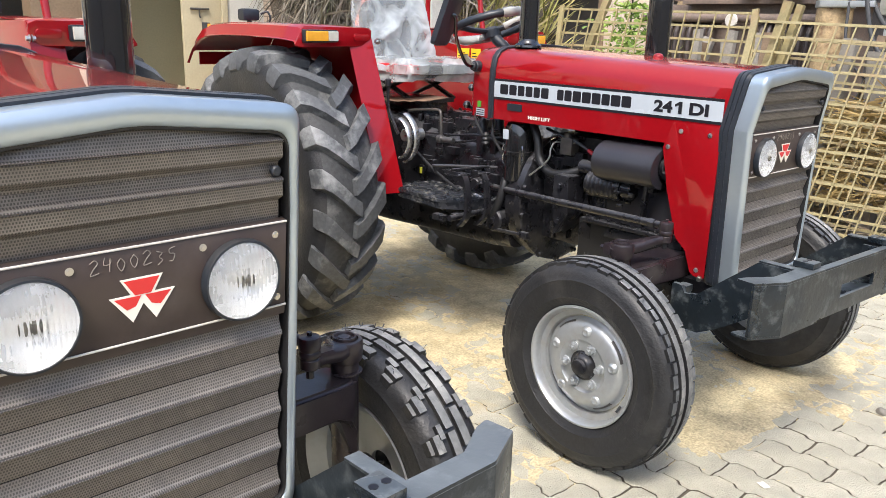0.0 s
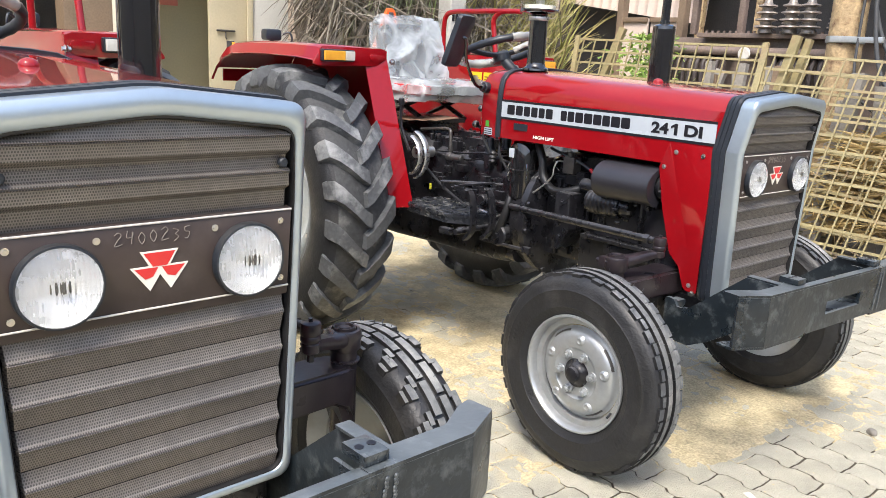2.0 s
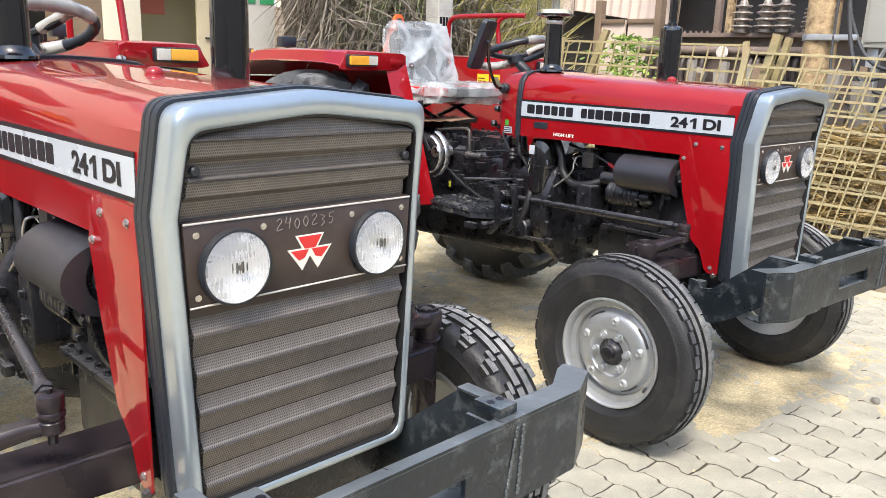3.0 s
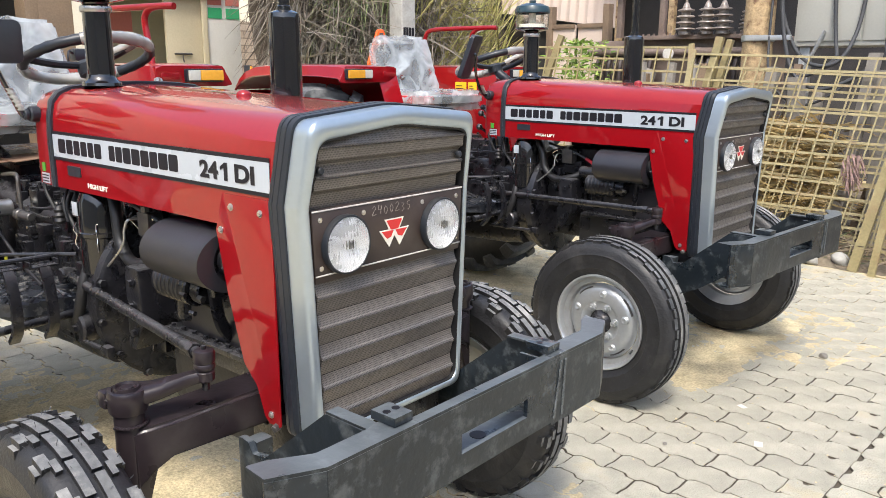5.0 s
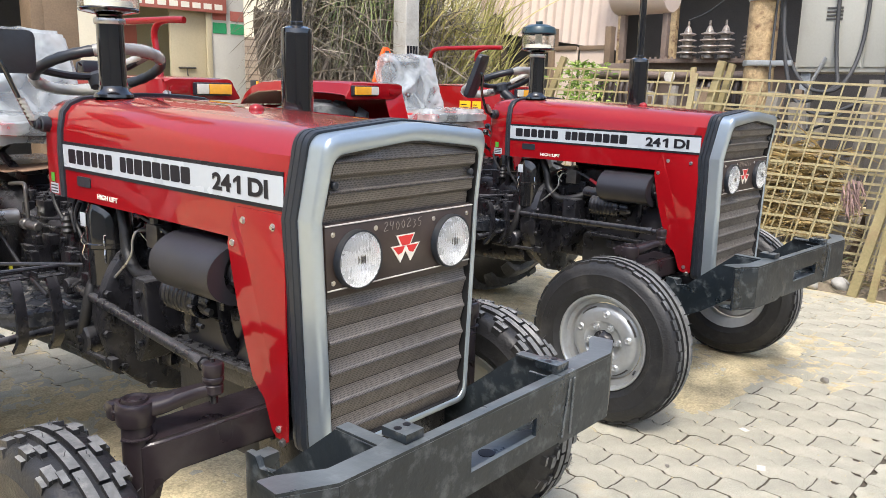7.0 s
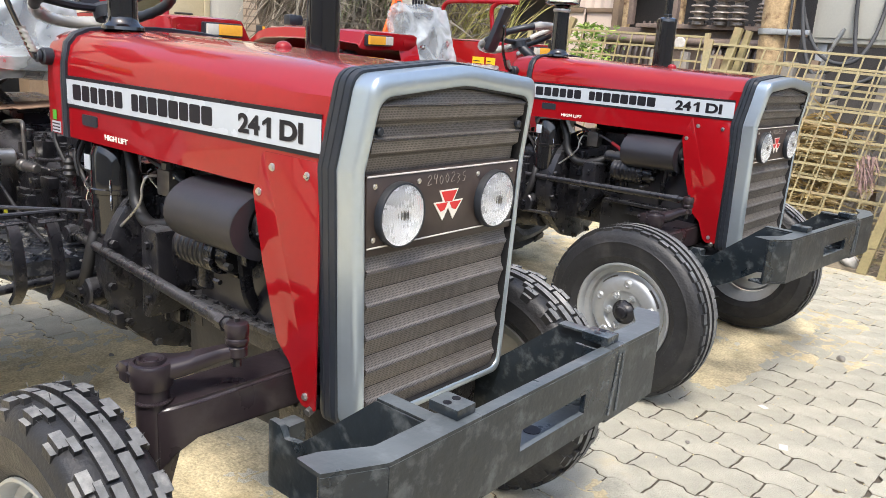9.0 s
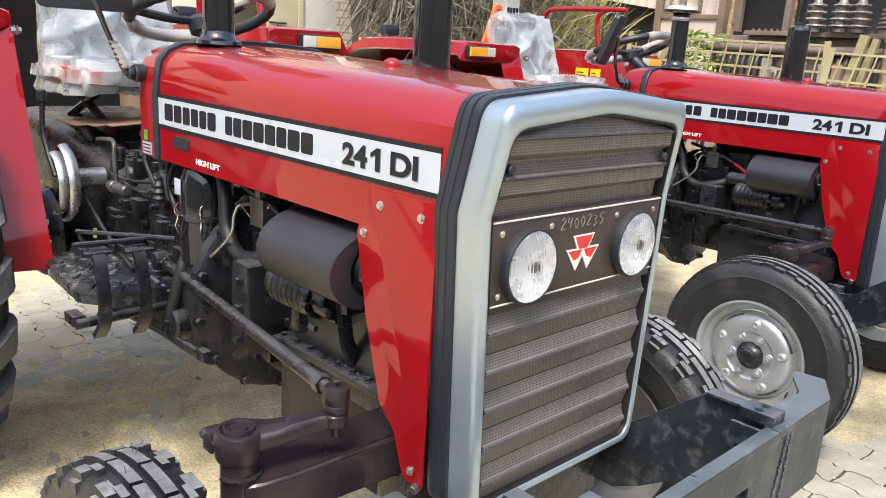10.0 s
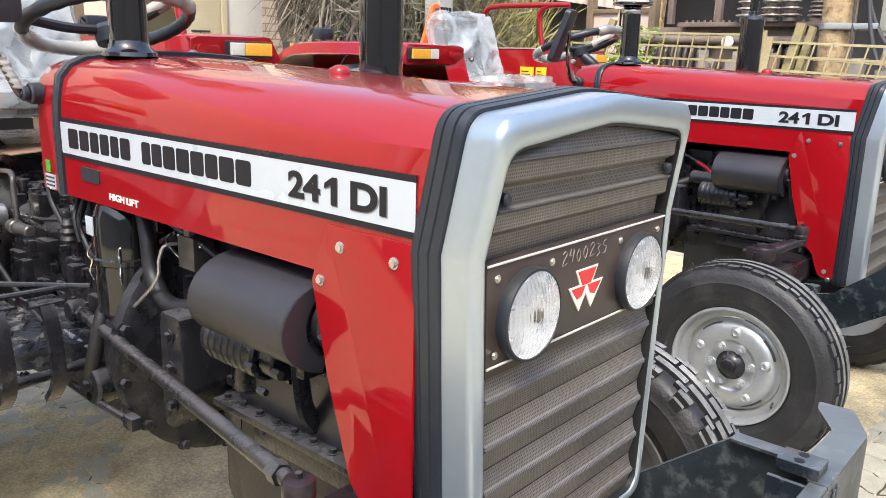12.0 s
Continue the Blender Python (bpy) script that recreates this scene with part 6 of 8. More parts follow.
    prism(bm, rounded([(-0.050, -0.092), (0.050, -0.092), (0.050, 0.092), (-0.050, 0.092)], 0.015, 5), -0.0115, -0.0102, "X")
    part("mirror_glass", bm, M_MIRROR, mir)
    mir.matrix_local = mirror_at
    # intake stack with its pre-cleaner
    c = (-0.985, -0.120, 0)
    bm = B()
    revolve(bm, [(0.052, 1.2345), (0.051, 1.242), (0.040, 1.250), (0.036, 1.262), (0.0358, 1.266), (0.0347, 1.420), (0.0345, 1.425), (0.038, 1.428), (0.038, 1.437), (0.0, 1.437)], 28, c, "Z")
    st = part("intake_pipe", bm, M_GLOSSBLACK, t, "black intake pipe with a clear pre-cleaner bowl")
    bm = B()
    revolve(bm, [(0.0385, 1.424), (0.040, 1.428), (0.040, 1.436), (0.0385, 1.440)], 28, c, "Z")
    part("hose_clamp", bm, M_STEEL, st)
    bm = B()
    revolve(bm, [(0.030, 1.437), (0.034, 1.448), (0.074, 1.456), (0.078, 1.462), (0.074, 1.466), (0.0, 1.466)], 32, c, "Z")
    part("bowl_base", bm, M_GLOSSBLACK, st)
    bm = B()
    revolve(bm, [(0.075, 1.4665), (0.077, 1.475), (0.077, 1.530), (0.075, 1.530), (0.075, 1.476), (0.073, 1.4665)], 36, c, "Z")
    j = part("clear_bowl", bm, M_JAR, st, "clear plastic dust bowl")
    j.visible_shadow = False
    bm = B()
    revolve(bm, [(0.016, 1.4665), (0.016, 1.53)], 18, c, "Z")
    revolve(bm, [(0.06, 1.4665), (0.06, 1.482), (0.0, 1.486)], 24, c, "Z")
    part("bowl_core", bm, M_CREAM, st)
    bm = B()
    revolve(bm, [(0.077, 1.528), (0.081, 1.531), (0.081, 1.545), (0.074, 1.560), (0.046, 1.572), (0.0, 1.576)], 36, c, "Z")
    box(bm, -1.0, -0.97, -0.128, -0.112, 1.574, 1.588, 0.003)
    part("bowl_cap", bm, M_CAP, st, "dark blue-green cap")
    # exhaust with muffler at the left of the bonnet
    c = (-0.655, 0.242, 0)
    bm = B()
    revolve(bm, [(0.0, 1.10), (0.030, 1.10), (0.044, 1.115), (0.044, 1.119), (0.044, 1.260), (0.044, 1.414), (0.0438, 1.418), (0.042, 1.428), (0.030, 1.434), (0.020, 1.436), (0.0195, 1.446), (0.017, 1.448), (0.0168, 1.453), (0.0165, 1.60), (0.0165, 1.85), (0.014, 1.85), (0.014, 1.80), (0.0, 1.80)], 32, c, "Z")
    part("muffler", bm, M_GLOSSBLACK, t, "gloss black upright exhaust muffler")
    bm = B()
    tube(bm, [(-0.60, 0.13, 0.90), (-0.63, 0.20, 0.93), (-0.66, 0.235, 1.0), (-0.665, 0.242, 1.12)], 0.026, 14)
    part("exhaust_elbow", bm, M_ENGINE, t)


M_CAP = material("cap_plastic", (0.012, 0.035, 0.045), rough=0.3, var=0.1, coat=0.3)


def build_tractor(label, wheels, rear_x, ribbed, mirror_at, arm_path, bumper_at):
    """One whole tractor; wheels: centre (x, y) of the right and the left front wheel; rear_x: the rear axle."""
    t = holder("tractor", label, "tractor", "parked tractors")
    add_nose(t)
    add_bonnet(t)
    add_front_axle(t)
    for s, (cx, cy) in zip((-1, 1), wheels):
        add_front_wheel(t, s, cx, cy, ribbed)
        add_rear_wheel(t, s, rear_x)
        add_fender(t, s)
    add_bumper(t, bumper_at)
    add_engine(t)
    add_seat(t)
    add_controls(t, mirror_at, arm_path)
    return t


tractor_near = build_tractor("red tractor with block-tread front tyres on sandy pavers", ((-0.265, 0.630), (-0.275, 0.610)), -1.895, False, MIRROR_NEAR, ARM_NEAR, Matrix.Identity(4))
tractor_near.matrix_world = pose(0.3497, 1.0606, 0, 0, 0, 2.54 - 90)
tractor_far = build_tractor("red tractor with ribbed front tyres and an orange triangle", ((-0.24, 0.590), (-0.24, 0.590)), -1.94, True, MIRROR_FAR, ARM_FAR, pose(-0.006, 0.003, -0.011, 0, 0, -3.5))
tractor_far.matrix_world = pose(2.4101, 1.2023, 0, 0, 0, 0.91 - 90)
add_triangle(tractor_far)

# ---- ground and surroundings ----
M_SAND = material("sandy_ground", (0.52, 0.44, 0.27), rough=0.95, var=0.55, scale=8.0, fine=120, bump=1.0, bump_scale=38, spots=(0.33, 0.25, 0.13), spot_amount=0.6, spot_scale=3.2)
M_SOIL = material("dark_soil", (0.16, 0.13, 0.09), rough=0.95, var=0.35, scale=5, fine=50, bump=0.8, bump_scale=35, spots=(0.30, 0.25, 0.17), spot_amount=0.6, spot_scale=6)
M_PAVER = material("concrete_paver", (0.41, 0.392, 0.312), rough=0.9, var=0.42, scale=9, fine=230, bump=0.7, bump_scale=190, spots=(0.49, 0.41, 0.245), spot_amount=0.95, spot_scale=2.2, per_object=0.06)
M_YELLOW = material("yellow_iron_paint", (0.28, 0.235, 0.115), rough=0.5, var=0.25, scale=6, bump=0.08, spots=(0.26, 0.17, 0.09), spot_amount=0.7, spot_scale=8)
M_RUSTPOLE = material("peeling_rust_paint", (0.40, 0.29, 0.16), rough=0.8, var=0.45, scale=16, bump=1.0, bump_scale=30, spots=(0.11, 0.05, 0.028), spot_amount=1.0, spot_scale=15)
M_GREYBOX = material("grey_enclosure_paint", (0.40, 0.40, 0.36), rough=0.5, var=0.06, scale=2, spots=(0.36, 0.34, 0.30), spot_amount=0.4, spot_scale=3)
M_TRAFO = material("rusty_tank_paint", (0.18, 0.135, 0.11), rough=0.6, var=0.3, scale=5, bump=0.2, spots=(0.24, 0.17, 0.12), spot_amount=0.5, spot_scale=7)
M_PORCELAIN = material("grimy_porcelain", (0.22, 0.185, 0.155), rough=0.35, var=0.3, scale=14, coat=0.4, spots=(0.46, 0.40, 0.32), spot_amount=0.7, spot_scale=14)
M_CONCRETE = material("weathered_concrete", (0.38, 0.37, 0.34), rough=0.9, var=0.15, scale=4, bump=0.4, bump_scale=45, spots=(0.22, 0.21, 0.19), spot_amount=0.5, spot_scale=5)
M_WALL = material("cream_plaster", (0.66, 0.61, 0.48), rough=0.85, var=0.08, scale=1.5, bump=0.1, spots=(0.50, 0.43, 0.32), spot_amount=0.35, spot_scale=2)
M_DOOR = material("beige_steel_door", (0.46, 0.40, 0.27), rough=0.5, var=0.08, scale=3, spots=(0.34, 0.28, 0.19), spot_amount=0.4, spot_scale=4)
M_WHITEWASH = material("whitewash", (0.58, 0.57, 0.52), rough=0.85, var=0.08, scale=3, bump=0.15, spots=(0.52, 0.49, 0.42), spot_amount=0.45, spot_scale=4)
M_GREENBAND = material("green_wall_paint", (0.03, 0.30, 0.12), rough=0.7, var=0.15)
M_SIGN = material("faded_red_sign", (0.42, 0.13, 0.10), rough=0.6, var=0.12)
M_WOOD = material("brown_wood", (0.20, 0.14, 0.09), rough=0.7, var=0.25, scale=5, bump=0.2)
M_GREYWOOD = material("grey_weathered_wood", (0.27, 0.25, 0.22), rough=0.85, var=0.25, scale=6, bump=0.3)
M_SHEET = material("pinkish_sheet_paint", (0.58, 0.47, 0.39), rough=0.55, var=0.08, scale=1.2, spots=(0.48, 0.42, 0.37), spot_amount=0.5, spot_scale=2.5)
# very dark base: the heap's inner shade is put into the colour
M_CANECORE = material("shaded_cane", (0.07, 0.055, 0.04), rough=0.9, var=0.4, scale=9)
# beige plaster darkened to olive: the doorway's shade is in the colour
M_SHADEDBEIGE = material("shaded_beige_plaster", (0.30, 0.27, 0.17), rough=0.85, var=0.1, scale=2)
M_FIN = material("dark_fin_paint", (0.055, 0.042, 0.038), rough=0.6, var=0.3)
# near-black base: the shade inside the sheds is put into the colour
M_SHEDSHADE = material("shed_shade", (0.07, 0.065, 0.062), rough=0.9, var=0.3)
M_CABLE = material("grey_cable", (0.045, 0.047, 0.05), rough=0.7, var=0.1)
M_GALV = material("galvanised_steel", (0.42, 0.44, 0.45), rough=0.45, metal=0.6, var=0.15)
M_PINK = material("faded_pink_cloth", (0.30, 0.20, 0.18), rough=0.9, var=0.3, scale=20)
M_STONE = material("grey_stone", (0.21, 0.195, 0.17), rough=0.9, var=0.2, bump=0.3)
M_PAPER = material("paper_scrap", (0.72, 0.70, 0.62), rough=0.8, var=0.1)


def leaf_material(name, colors):
    """Blades that vary from island to island between the given colours."""
    m = bpy.data.materials.new(name)
    m.use_nodes = True
    n, l = m.node_tree.nodes, m.node_tree.links
    g = n.new("ShaderNodeNewGeometry")
    r = n.new("ShaderNodeValToRGB")
    while len(r.color_ramp.elements) < len(colors):
        r.color_ramp.elements.new(0.5)
    for i, c in enumerate(colors):
        r.color_ramp.elements[i].position = i / (len(colors) - 1)
        r.color_ramp.elements[i].color = (*c, 1)
    l.new(g.outputs["Random Per Island"], r.inputs["Fac"])
    l.new(r.outputs["Color"], n["Principled BSDF"].inputs["Base Color"])
    n["Principled BSDF"].inputs["Roughness"].default_value = 0.6
    return m


def brick_material(name):
    """Far pale brickwork: courses of 75 mm with recessed joints."""
    m = material(name, (0.46, 0.38, 0.30), rough=0.9, var=0.2, scale=5, bump=0.2)
    n, l = m.node_tree.nodes, m.node_tree.links
    tc = n.new("ShaderNodeTexCoord")
    sp, cb, br = n.new("ShaderNodeSeparateXYZ"), n.new("ShaderNodeCombineXYZ"), n.new("ShaderNodeTexBrick")
    l.new(tc.outputs["Object"], sp.inputs[0])
    l.new(sp.outputs["X"], cb.inputs["X"])
    l.new(sp.outputs["Z"], cb.inputs["Y"])
    l.new(cb.outputs[0], br.inputs["Vector"])
    br.inputs["Scale"].default_value, br.inputs["Brick Width"].default_value, br.inputs["Row Height"].default_value, br.inputs["Mortar Size"].default_value = 1.0, 0.23, 0.075, 0.007
    br.inputs["Color1"].default_value, br.inputs["Color2"].default_value, br.inputs["Mortar"].default_value = (1, 1, 1, 1), (0.8, 0.76, 0.72, 1), (0.45, 0.42, 0.40, 1)
    bs = n["Principled BSDF"]
    mx = n.new("ShaderNodeMix")
    mx.data_type, mx.blend_type = "RGBA", "MULTIPLY"
    mx.inputs["Factor"].default_value = 1.0
    l.new(bs.inputs["Base Color"].links[0].from_socket, mx.inputs[6])
    l.new(br.outputs["Color"], mx.inputs[7])
    l.new(mx.outputs[2], bs.inputs["Base Color"])
    return m


M_YARDBRICK = brick_material("pale_brickwork")
M_CANE = leaf_material("dry_cane_leaf", [(0.07, 0.055, 0.045), (0.16, 0.13, 0.10), (0.26, 0.22, 0.165), (0.11, 0.10, 0.06), (0.12, 0.10, 0.08), (0.34, 0.30, 0.235)])
M_CANEGREEN = leaf_material("green_cane_leaf", [(0.06, 0.10, 0.035), (0.17, 0.23, 0.08), (0.28, 0.31, 0.12), (0.20, 0.19, 0.10), (0.13, 0.19, 0.065)])
M_CANEYELLOW = leaf_material("yellow_cane_leaf", [(0.13, 0.15, 0.04), (0.33, 0.33, 0.09), (0.50, 0.46, 0.16), (0.26, 0.20, 0.10), (0.60, 0.54, 0.21)])
M_BUSH = leaf_material("bush_leaf", [(0.07, 0.13, 0.02), (0.20, 0.32, 0.05), (0.36, 0.46, 0.10)])
M_STRAW = leaf_material("straw", [(0.28, 0.18, 0.06), (0.48, 0.35, 0.14), (0.20, 0.14, 0.06), (0.58, 0.46, 0.22)])
M_LITTER = leaf_material("dry_litter", [(0.13, 0.10, 0.07), (0.24, 0.19, 0.13), (0.36, 0.29, 0.20), (0.10, 0.12, 0.05)])

# ground, with the earth strip under the fence
S = 400
bm = B()
bm.faces.new([bm.verts.new(p) for p in ((-S, -S, -0.026), (S, -S, -0.026), (S, S, -0.026), (-S, S, -0.026))])
thing("ground", bm, M_SAND, "sandy earth ground with dust and debris", "ground", kind="structure")
bm = B()
nx, ny = 60, 110
g = [[bm.verts.new((4.66 + 0.03 * noise.noise(Vector((0, j * 0.4, 3))) + 4.0 * (i / nx) ** 1.3, -4.0 + 11.0 * j / ny, -0.012 + (0.0 if i == 0 else 0.02 + 0.05 * noise.noise(Vector((i * 0.35, j * 0.35, 0))) + 0.03 * noise.noise(Vector((i * 1.1, j * 1.1, 5)))) * min(1, i / 5))) for j in range(ny + 1)] for i in range(nx + 1)]
for i in range(nx):
    for j in range(ny):
        bm.faces.new((g[i][j], g[i + 1][j], g[i + 1][j + 1], g[i][j + 1]))
thing("earth_strip", bm, M_SOIL, "dark uneven earth beside the paving", "ground", kind="structure")


def strips(bm, place, count, seed, length=(0.3, 0.8), width=(0.006, 0.014), droop=0.5, up=0.5, seg=4):
    """Many narrow curved blades; place gives a foot and a leading direction."""
    r = random.Random(seed)
    verts, faces = [], []
    for _ in range(count):
        p, d = place(r)
        p, d = Vector(p), Vector(d).normalized()
        L_, w = r.uniform(*length), r.uniform(*width)
        side = d.cross(Vector((r.uniform(-1, 1), r.uniform(-1, 1), r.uniform(-0.3, 0.3)))).normalized()
        base = len(verts)
        for k in range(seg + 1):
            f = k / seg
            ww = w * (1 - 0.85 * f ** 2)
            verts += [p - side * ww, p + side * ww]
            d = (d + Vector((r.uniform(-0.12, 0.12), r.uniform(-0.12, 0.12), -droop / seg + r.uniform(-0.1, 0.1)))).normalized()
            p = p + d * (L_ / seg)
        for k in range(seg):
            a = base + 2 * k
            faces.append((a, a + 1, a + 3, a + 2))
    me = bpy.data.meshes.new("blades")
    me.from_pydata([tuple(v) for v in verts], [], faces)
    return me


def stuff(name, me, mat, label, category):
    me.materials.append(mat)
    return tagged(new(name, me), label, category, kind="stuff")


# plain walls added out of view behind the camera to cut low sky light
for x0, x1, y0, y1, nm in ((-9.0, 12.0, -8.2, -8.0, "wall_added_south"), (-9.2, -9.0, -8.2, 7.5, "wall_added_west")):
    bm = B()
    box(bm, x0, x1, y0, y1, -0.026, 3.6)
    thing(nm, bm, M_CONCRETE, "plain added wall, out of view, that cuts low sky light", "wall", kind="structure")

# shed at the back
shed_y = 7.5
for x0, x1, z0, z1, nm, mat, lab in (
        (-7.0, 0.70, 0.0, 4.2, "wall_shed_west", M_WALL, "cream plastered shed wall"),
        (0.70, 1.93, 2.6, 4.2, "wall_shed_lintel", M_WALL, "cream plastered lintel"),
        (1.93, 2.04, 0.0, 4.2, "wall_shed_jamb", M_WOOD, "brown wooden door post"),
        (2.34, 2.69, 0.0, 4.2, "wall_shed_pier", M_WALL, "cream plastered pier"),
        (2.04, 2.34, 0.0, 4.2, "wall_shed_panel", M_WOOD, "brown weathered door panel"),
        (2.69, 3.70, 2.02, 4.2, "wall_shed_over_door", M_WALL, "cream wall over the door"),
        (3.70, 4.10, 0.0, 4.2, "wall_shed_pillar", M_WHITEWASH, "whitewashed pillar with a green band"),
        (4.10, 8.5, 0.0, 1.75, "wall_yard", M_YARDBRICK, "low pale brick yard wall behind the cane")):
    bm = B()
    box(bm, x0, x1, shed_y, shed_y + 0.25, z0 - 0.016, z1, 0.004)
    thing(nm, bm, mat, lab, "wall", kind="structure")
# back wall given the shed's inner shade as its own colour
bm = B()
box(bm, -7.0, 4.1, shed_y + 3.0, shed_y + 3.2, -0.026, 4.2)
thing("wall_shed_back", bm, M_SHEDSHADE, "back wall of the shed, coloured as dark as its shade", "wall", kind="structure")
bm = B()
box(bm, -7.0, 4.1, shed_y, shed_y + 3.2, 4.2, 4.3)
thing("ceiling_shed", bm, M_CONCRETE, "flat shed roof slab", "ceiling", kind="structure")
bm = B()
box(bm, 2.30, 3.68, shed_y + 0.55, shed_y + 0.62, -0.026, 2.3)
thing("wall_recess", bm, M_SHADEDBEIGE, "shaded beige wall inside the doorway", "wall", kind="structure")
bm = B()
box(bm, 2.80, 3.15, shed_y + 0.53, shed_y + 0.548, 1.62, 1.86, 0.004)
thing("notice_board", bm, M_SIGN, "dark red board hanging inside the doorway", "board")
door = holder("door_1", "beige steel door with a bolt, partly open", "door", kind="structure")
bm = B()
box(bm, 3.26, 3.695, shed_y + 0.03, shed_y + 0.07, 0.0, 2.02, 0.004)
part("door_leaf", bm, M_DOOR, door)
bm = B()
tube(bm, [(3.33, shed_y + 0.015, 1.40), (3.52, shed_y + 0.015, 1.40)], 0.010, 8, smooth=False)
tube(bm, [(3.42, shed_y + 0.012, 1.40), (3.42, shed_y + 0.012, 1.34), (3.43, shed_y + 0.012, 1.32)], 0.007, 8)
part("door_bolt", bm, M_DARKSTEEL, door)
bm = B()
box(bm, 3.64, 3.70, shed_y - 0.02, shed_y + 0.0, 0.0, 2.02, 0.004)
part("door_frame", bm, M_DOOR, door)
for z0, z1, mat, nm in ((1.765, 1.872, M_GREENBAND, "green_band"), (1.90, 2.0, M_SIGN, "red_band")):
    for x0, x1 in ((3.72, 3.88), (3.93, 4.09)):
        bm = B()
        box(bm, x0, x1, shed_y - 0.006, shed_y - 0.001, z0, z1)
        thing(nm, bm, mat, "painted band on the whitewashed pillar", "paint band", kind="structure")
sign = holder("sign_board", "faded red sign over the door with worn writing", "sign")
bm = B()
box(bm, 2.65, 3.86, shed_y - 0.05, shed_y - 0.02, 1.965, 2.42, 0.003)
part("board", bm, M_SIGN, sign)
for k in range(9):
    bm = B()
    x = 2.72 + 0.125 * k
    box(bm, x, x + 0.09, shed_y - 0.054, shed_y - 0.0505, 1.995, 2.05)
    part("letter_bar", bm, M_CREAM, sign)

# heap of cut cane beside the shed: tops hanging over, a tangle below
def cane_place(r):
    x, z = r.uniform(3.75, 5.7), r.uniform(0.7, 3.2)
    return (x, 6.0 + 0.12 * z + r.uniform(-0.25, 0.3), z), (-0.55 + r.gauss(0, 0.28), -0.18 + r.gauss(0, 0.15), -0.75 + r.gauss(0, 0.3))


def tangle_place(r):
    x, z = r.uniform(3.7, 6.2), 0.1 + 2.0 * r.random() ** 1.3
    return (x, 5.95 + 0.1 * z + r.uniform(-0.2, 0.2), z), (r.uniform(-1, 1), r.uniform(-0.8, 0.2), r.uniform(-0.7, 0.7))


def green_place(r):
    x = r.uniform(4.35, 5.2)
    return (x, r.uniform(6.05, 6.5), r.uniform(2.0, 3.3)), (-0.5 + r.gauss(0, 0.2), -0.2 + r.gauss(0, 0.1), -0.8 + r.gauss(0, 0.2))


def upright_place(r):
    x = r.uniform(5.1, 6.9)
    return (x, r.uniform(6.0, 6.8), r.uniform(0.3, 1.9)), (r.gauss(0, 0.3), r.gauss(-0.2, 0.2), r.uniform(0.6, 1.2))


stuff("cane_heap", strips(None, cane_place, 5200, 3, (0.35, 0.95), (0.0035, 0.009), 0.35), M_CANE, "tall heap of dry hanging cane leaves", "cane heap")
stuff("cane_tangle", strips(None, tangle_place, 4200, 13, (0.2, 0.6), (0.003, 0.008), 0.3), M_CANE, "tangle of brown dry cane below the heap", "cane heap")
stuff("cane_leaves", strips(None, green_place, 900, 4, (0.5, 1.2), (0.005, 0.011), 0.2, seg=5), M_CANEGREEN, "green hanging cane leaves", "cane leaves")
stuff("standing_cane", strips(None, upright_place, 1500, 14, (0.4, 1.2), (0.005, 0.012), 0.5, seg=5), M_CANEYELLOW, "yellow-green standing cane leaves", "cane leaves")
# dark sheet added behind the blades, coloured as the shade between them
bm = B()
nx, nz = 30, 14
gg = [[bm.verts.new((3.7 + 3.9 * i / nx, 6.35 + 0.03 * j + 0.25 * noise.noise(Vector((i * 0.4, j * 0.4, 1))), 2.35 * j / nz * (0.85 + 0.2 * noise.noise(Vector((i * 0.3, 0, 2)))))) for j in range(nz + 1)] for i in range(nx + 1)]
for i in range(nx):
    for j in range(nz):
        bm.faces.new((gg[i][j], gg[i + 1][j], gg[i + 1][j + 1], gg[i][j + 1]))
tagged(new("cane_core", finish(bm, M_CANECORE, "cane_core")), "dark sheet inside the cane heap, its shade put into the colour", "cane heap", kind="stuff")

# poles
pole = holder("concrete_pole", "square weathered concrete pole", "pole")
bm = B()
rings = []
for z, w in ((0.0, 0.105), (0.02, 0.10), (6.0, 0.075)):
    rings.append([(4.83 + a * w, 5.74 + b * w, z) for a, b in rounded([(-1, -1), (1, -1), (1, 1), (-1, 1)], 0.15, 3)])
loft(bm, rings)
part("shaft", bm, M_CONCRETE, pole)
for k in range(4):
    bm = B()
    box(bm, 4.755 + 0.038 * k, 4.780 + 0.038 * k, 5.640, 5.648, 1.58, 1.66)
    part("painted_mark", bm, M_BLACKDECAL, pole, "worn black painted mark")

rust = holder("round_pole", "round pole with peeling rusty paint", "pole")
bm = B()
n = 28
rings = []
for k in range(30):
    z = 0.0 + 6.0 * k / 29
    rings.append([(5.90 + (0.120 + 0.006 * noise.noise(Vector((math.cos(a) * 2, math.sin(a) * 2, z * 5)))) * math.cos(a), 2.61 - 0.0 + (0.120 + 0.006 * noise.noise(Vector((math.cos(a) * 2, math.sin(a) * 2, z * 5)))) * math.sin(a), z) for a in [2 * math.pi * i / n for i in range(n)]])
loft(bm, rings)
part("shaft", bm, M_RUSTPOLE, rust)
for z in (1.50, 2.02):
    bm = B()
    revolve(bm, [(0.123, z), (0.131, z + 0.003), (0.131, z + 0.047), (0.123, z + 0.05)], 28, (5.90, 2.61, 0), "Z")
    box(bm, 5.76, 5.79, 2.30, 2.66, z + 0.005, z + 0.045, 0.003)
    part("clamp_band", bm, M_GALV, rust, "galvanised steel clamp band")

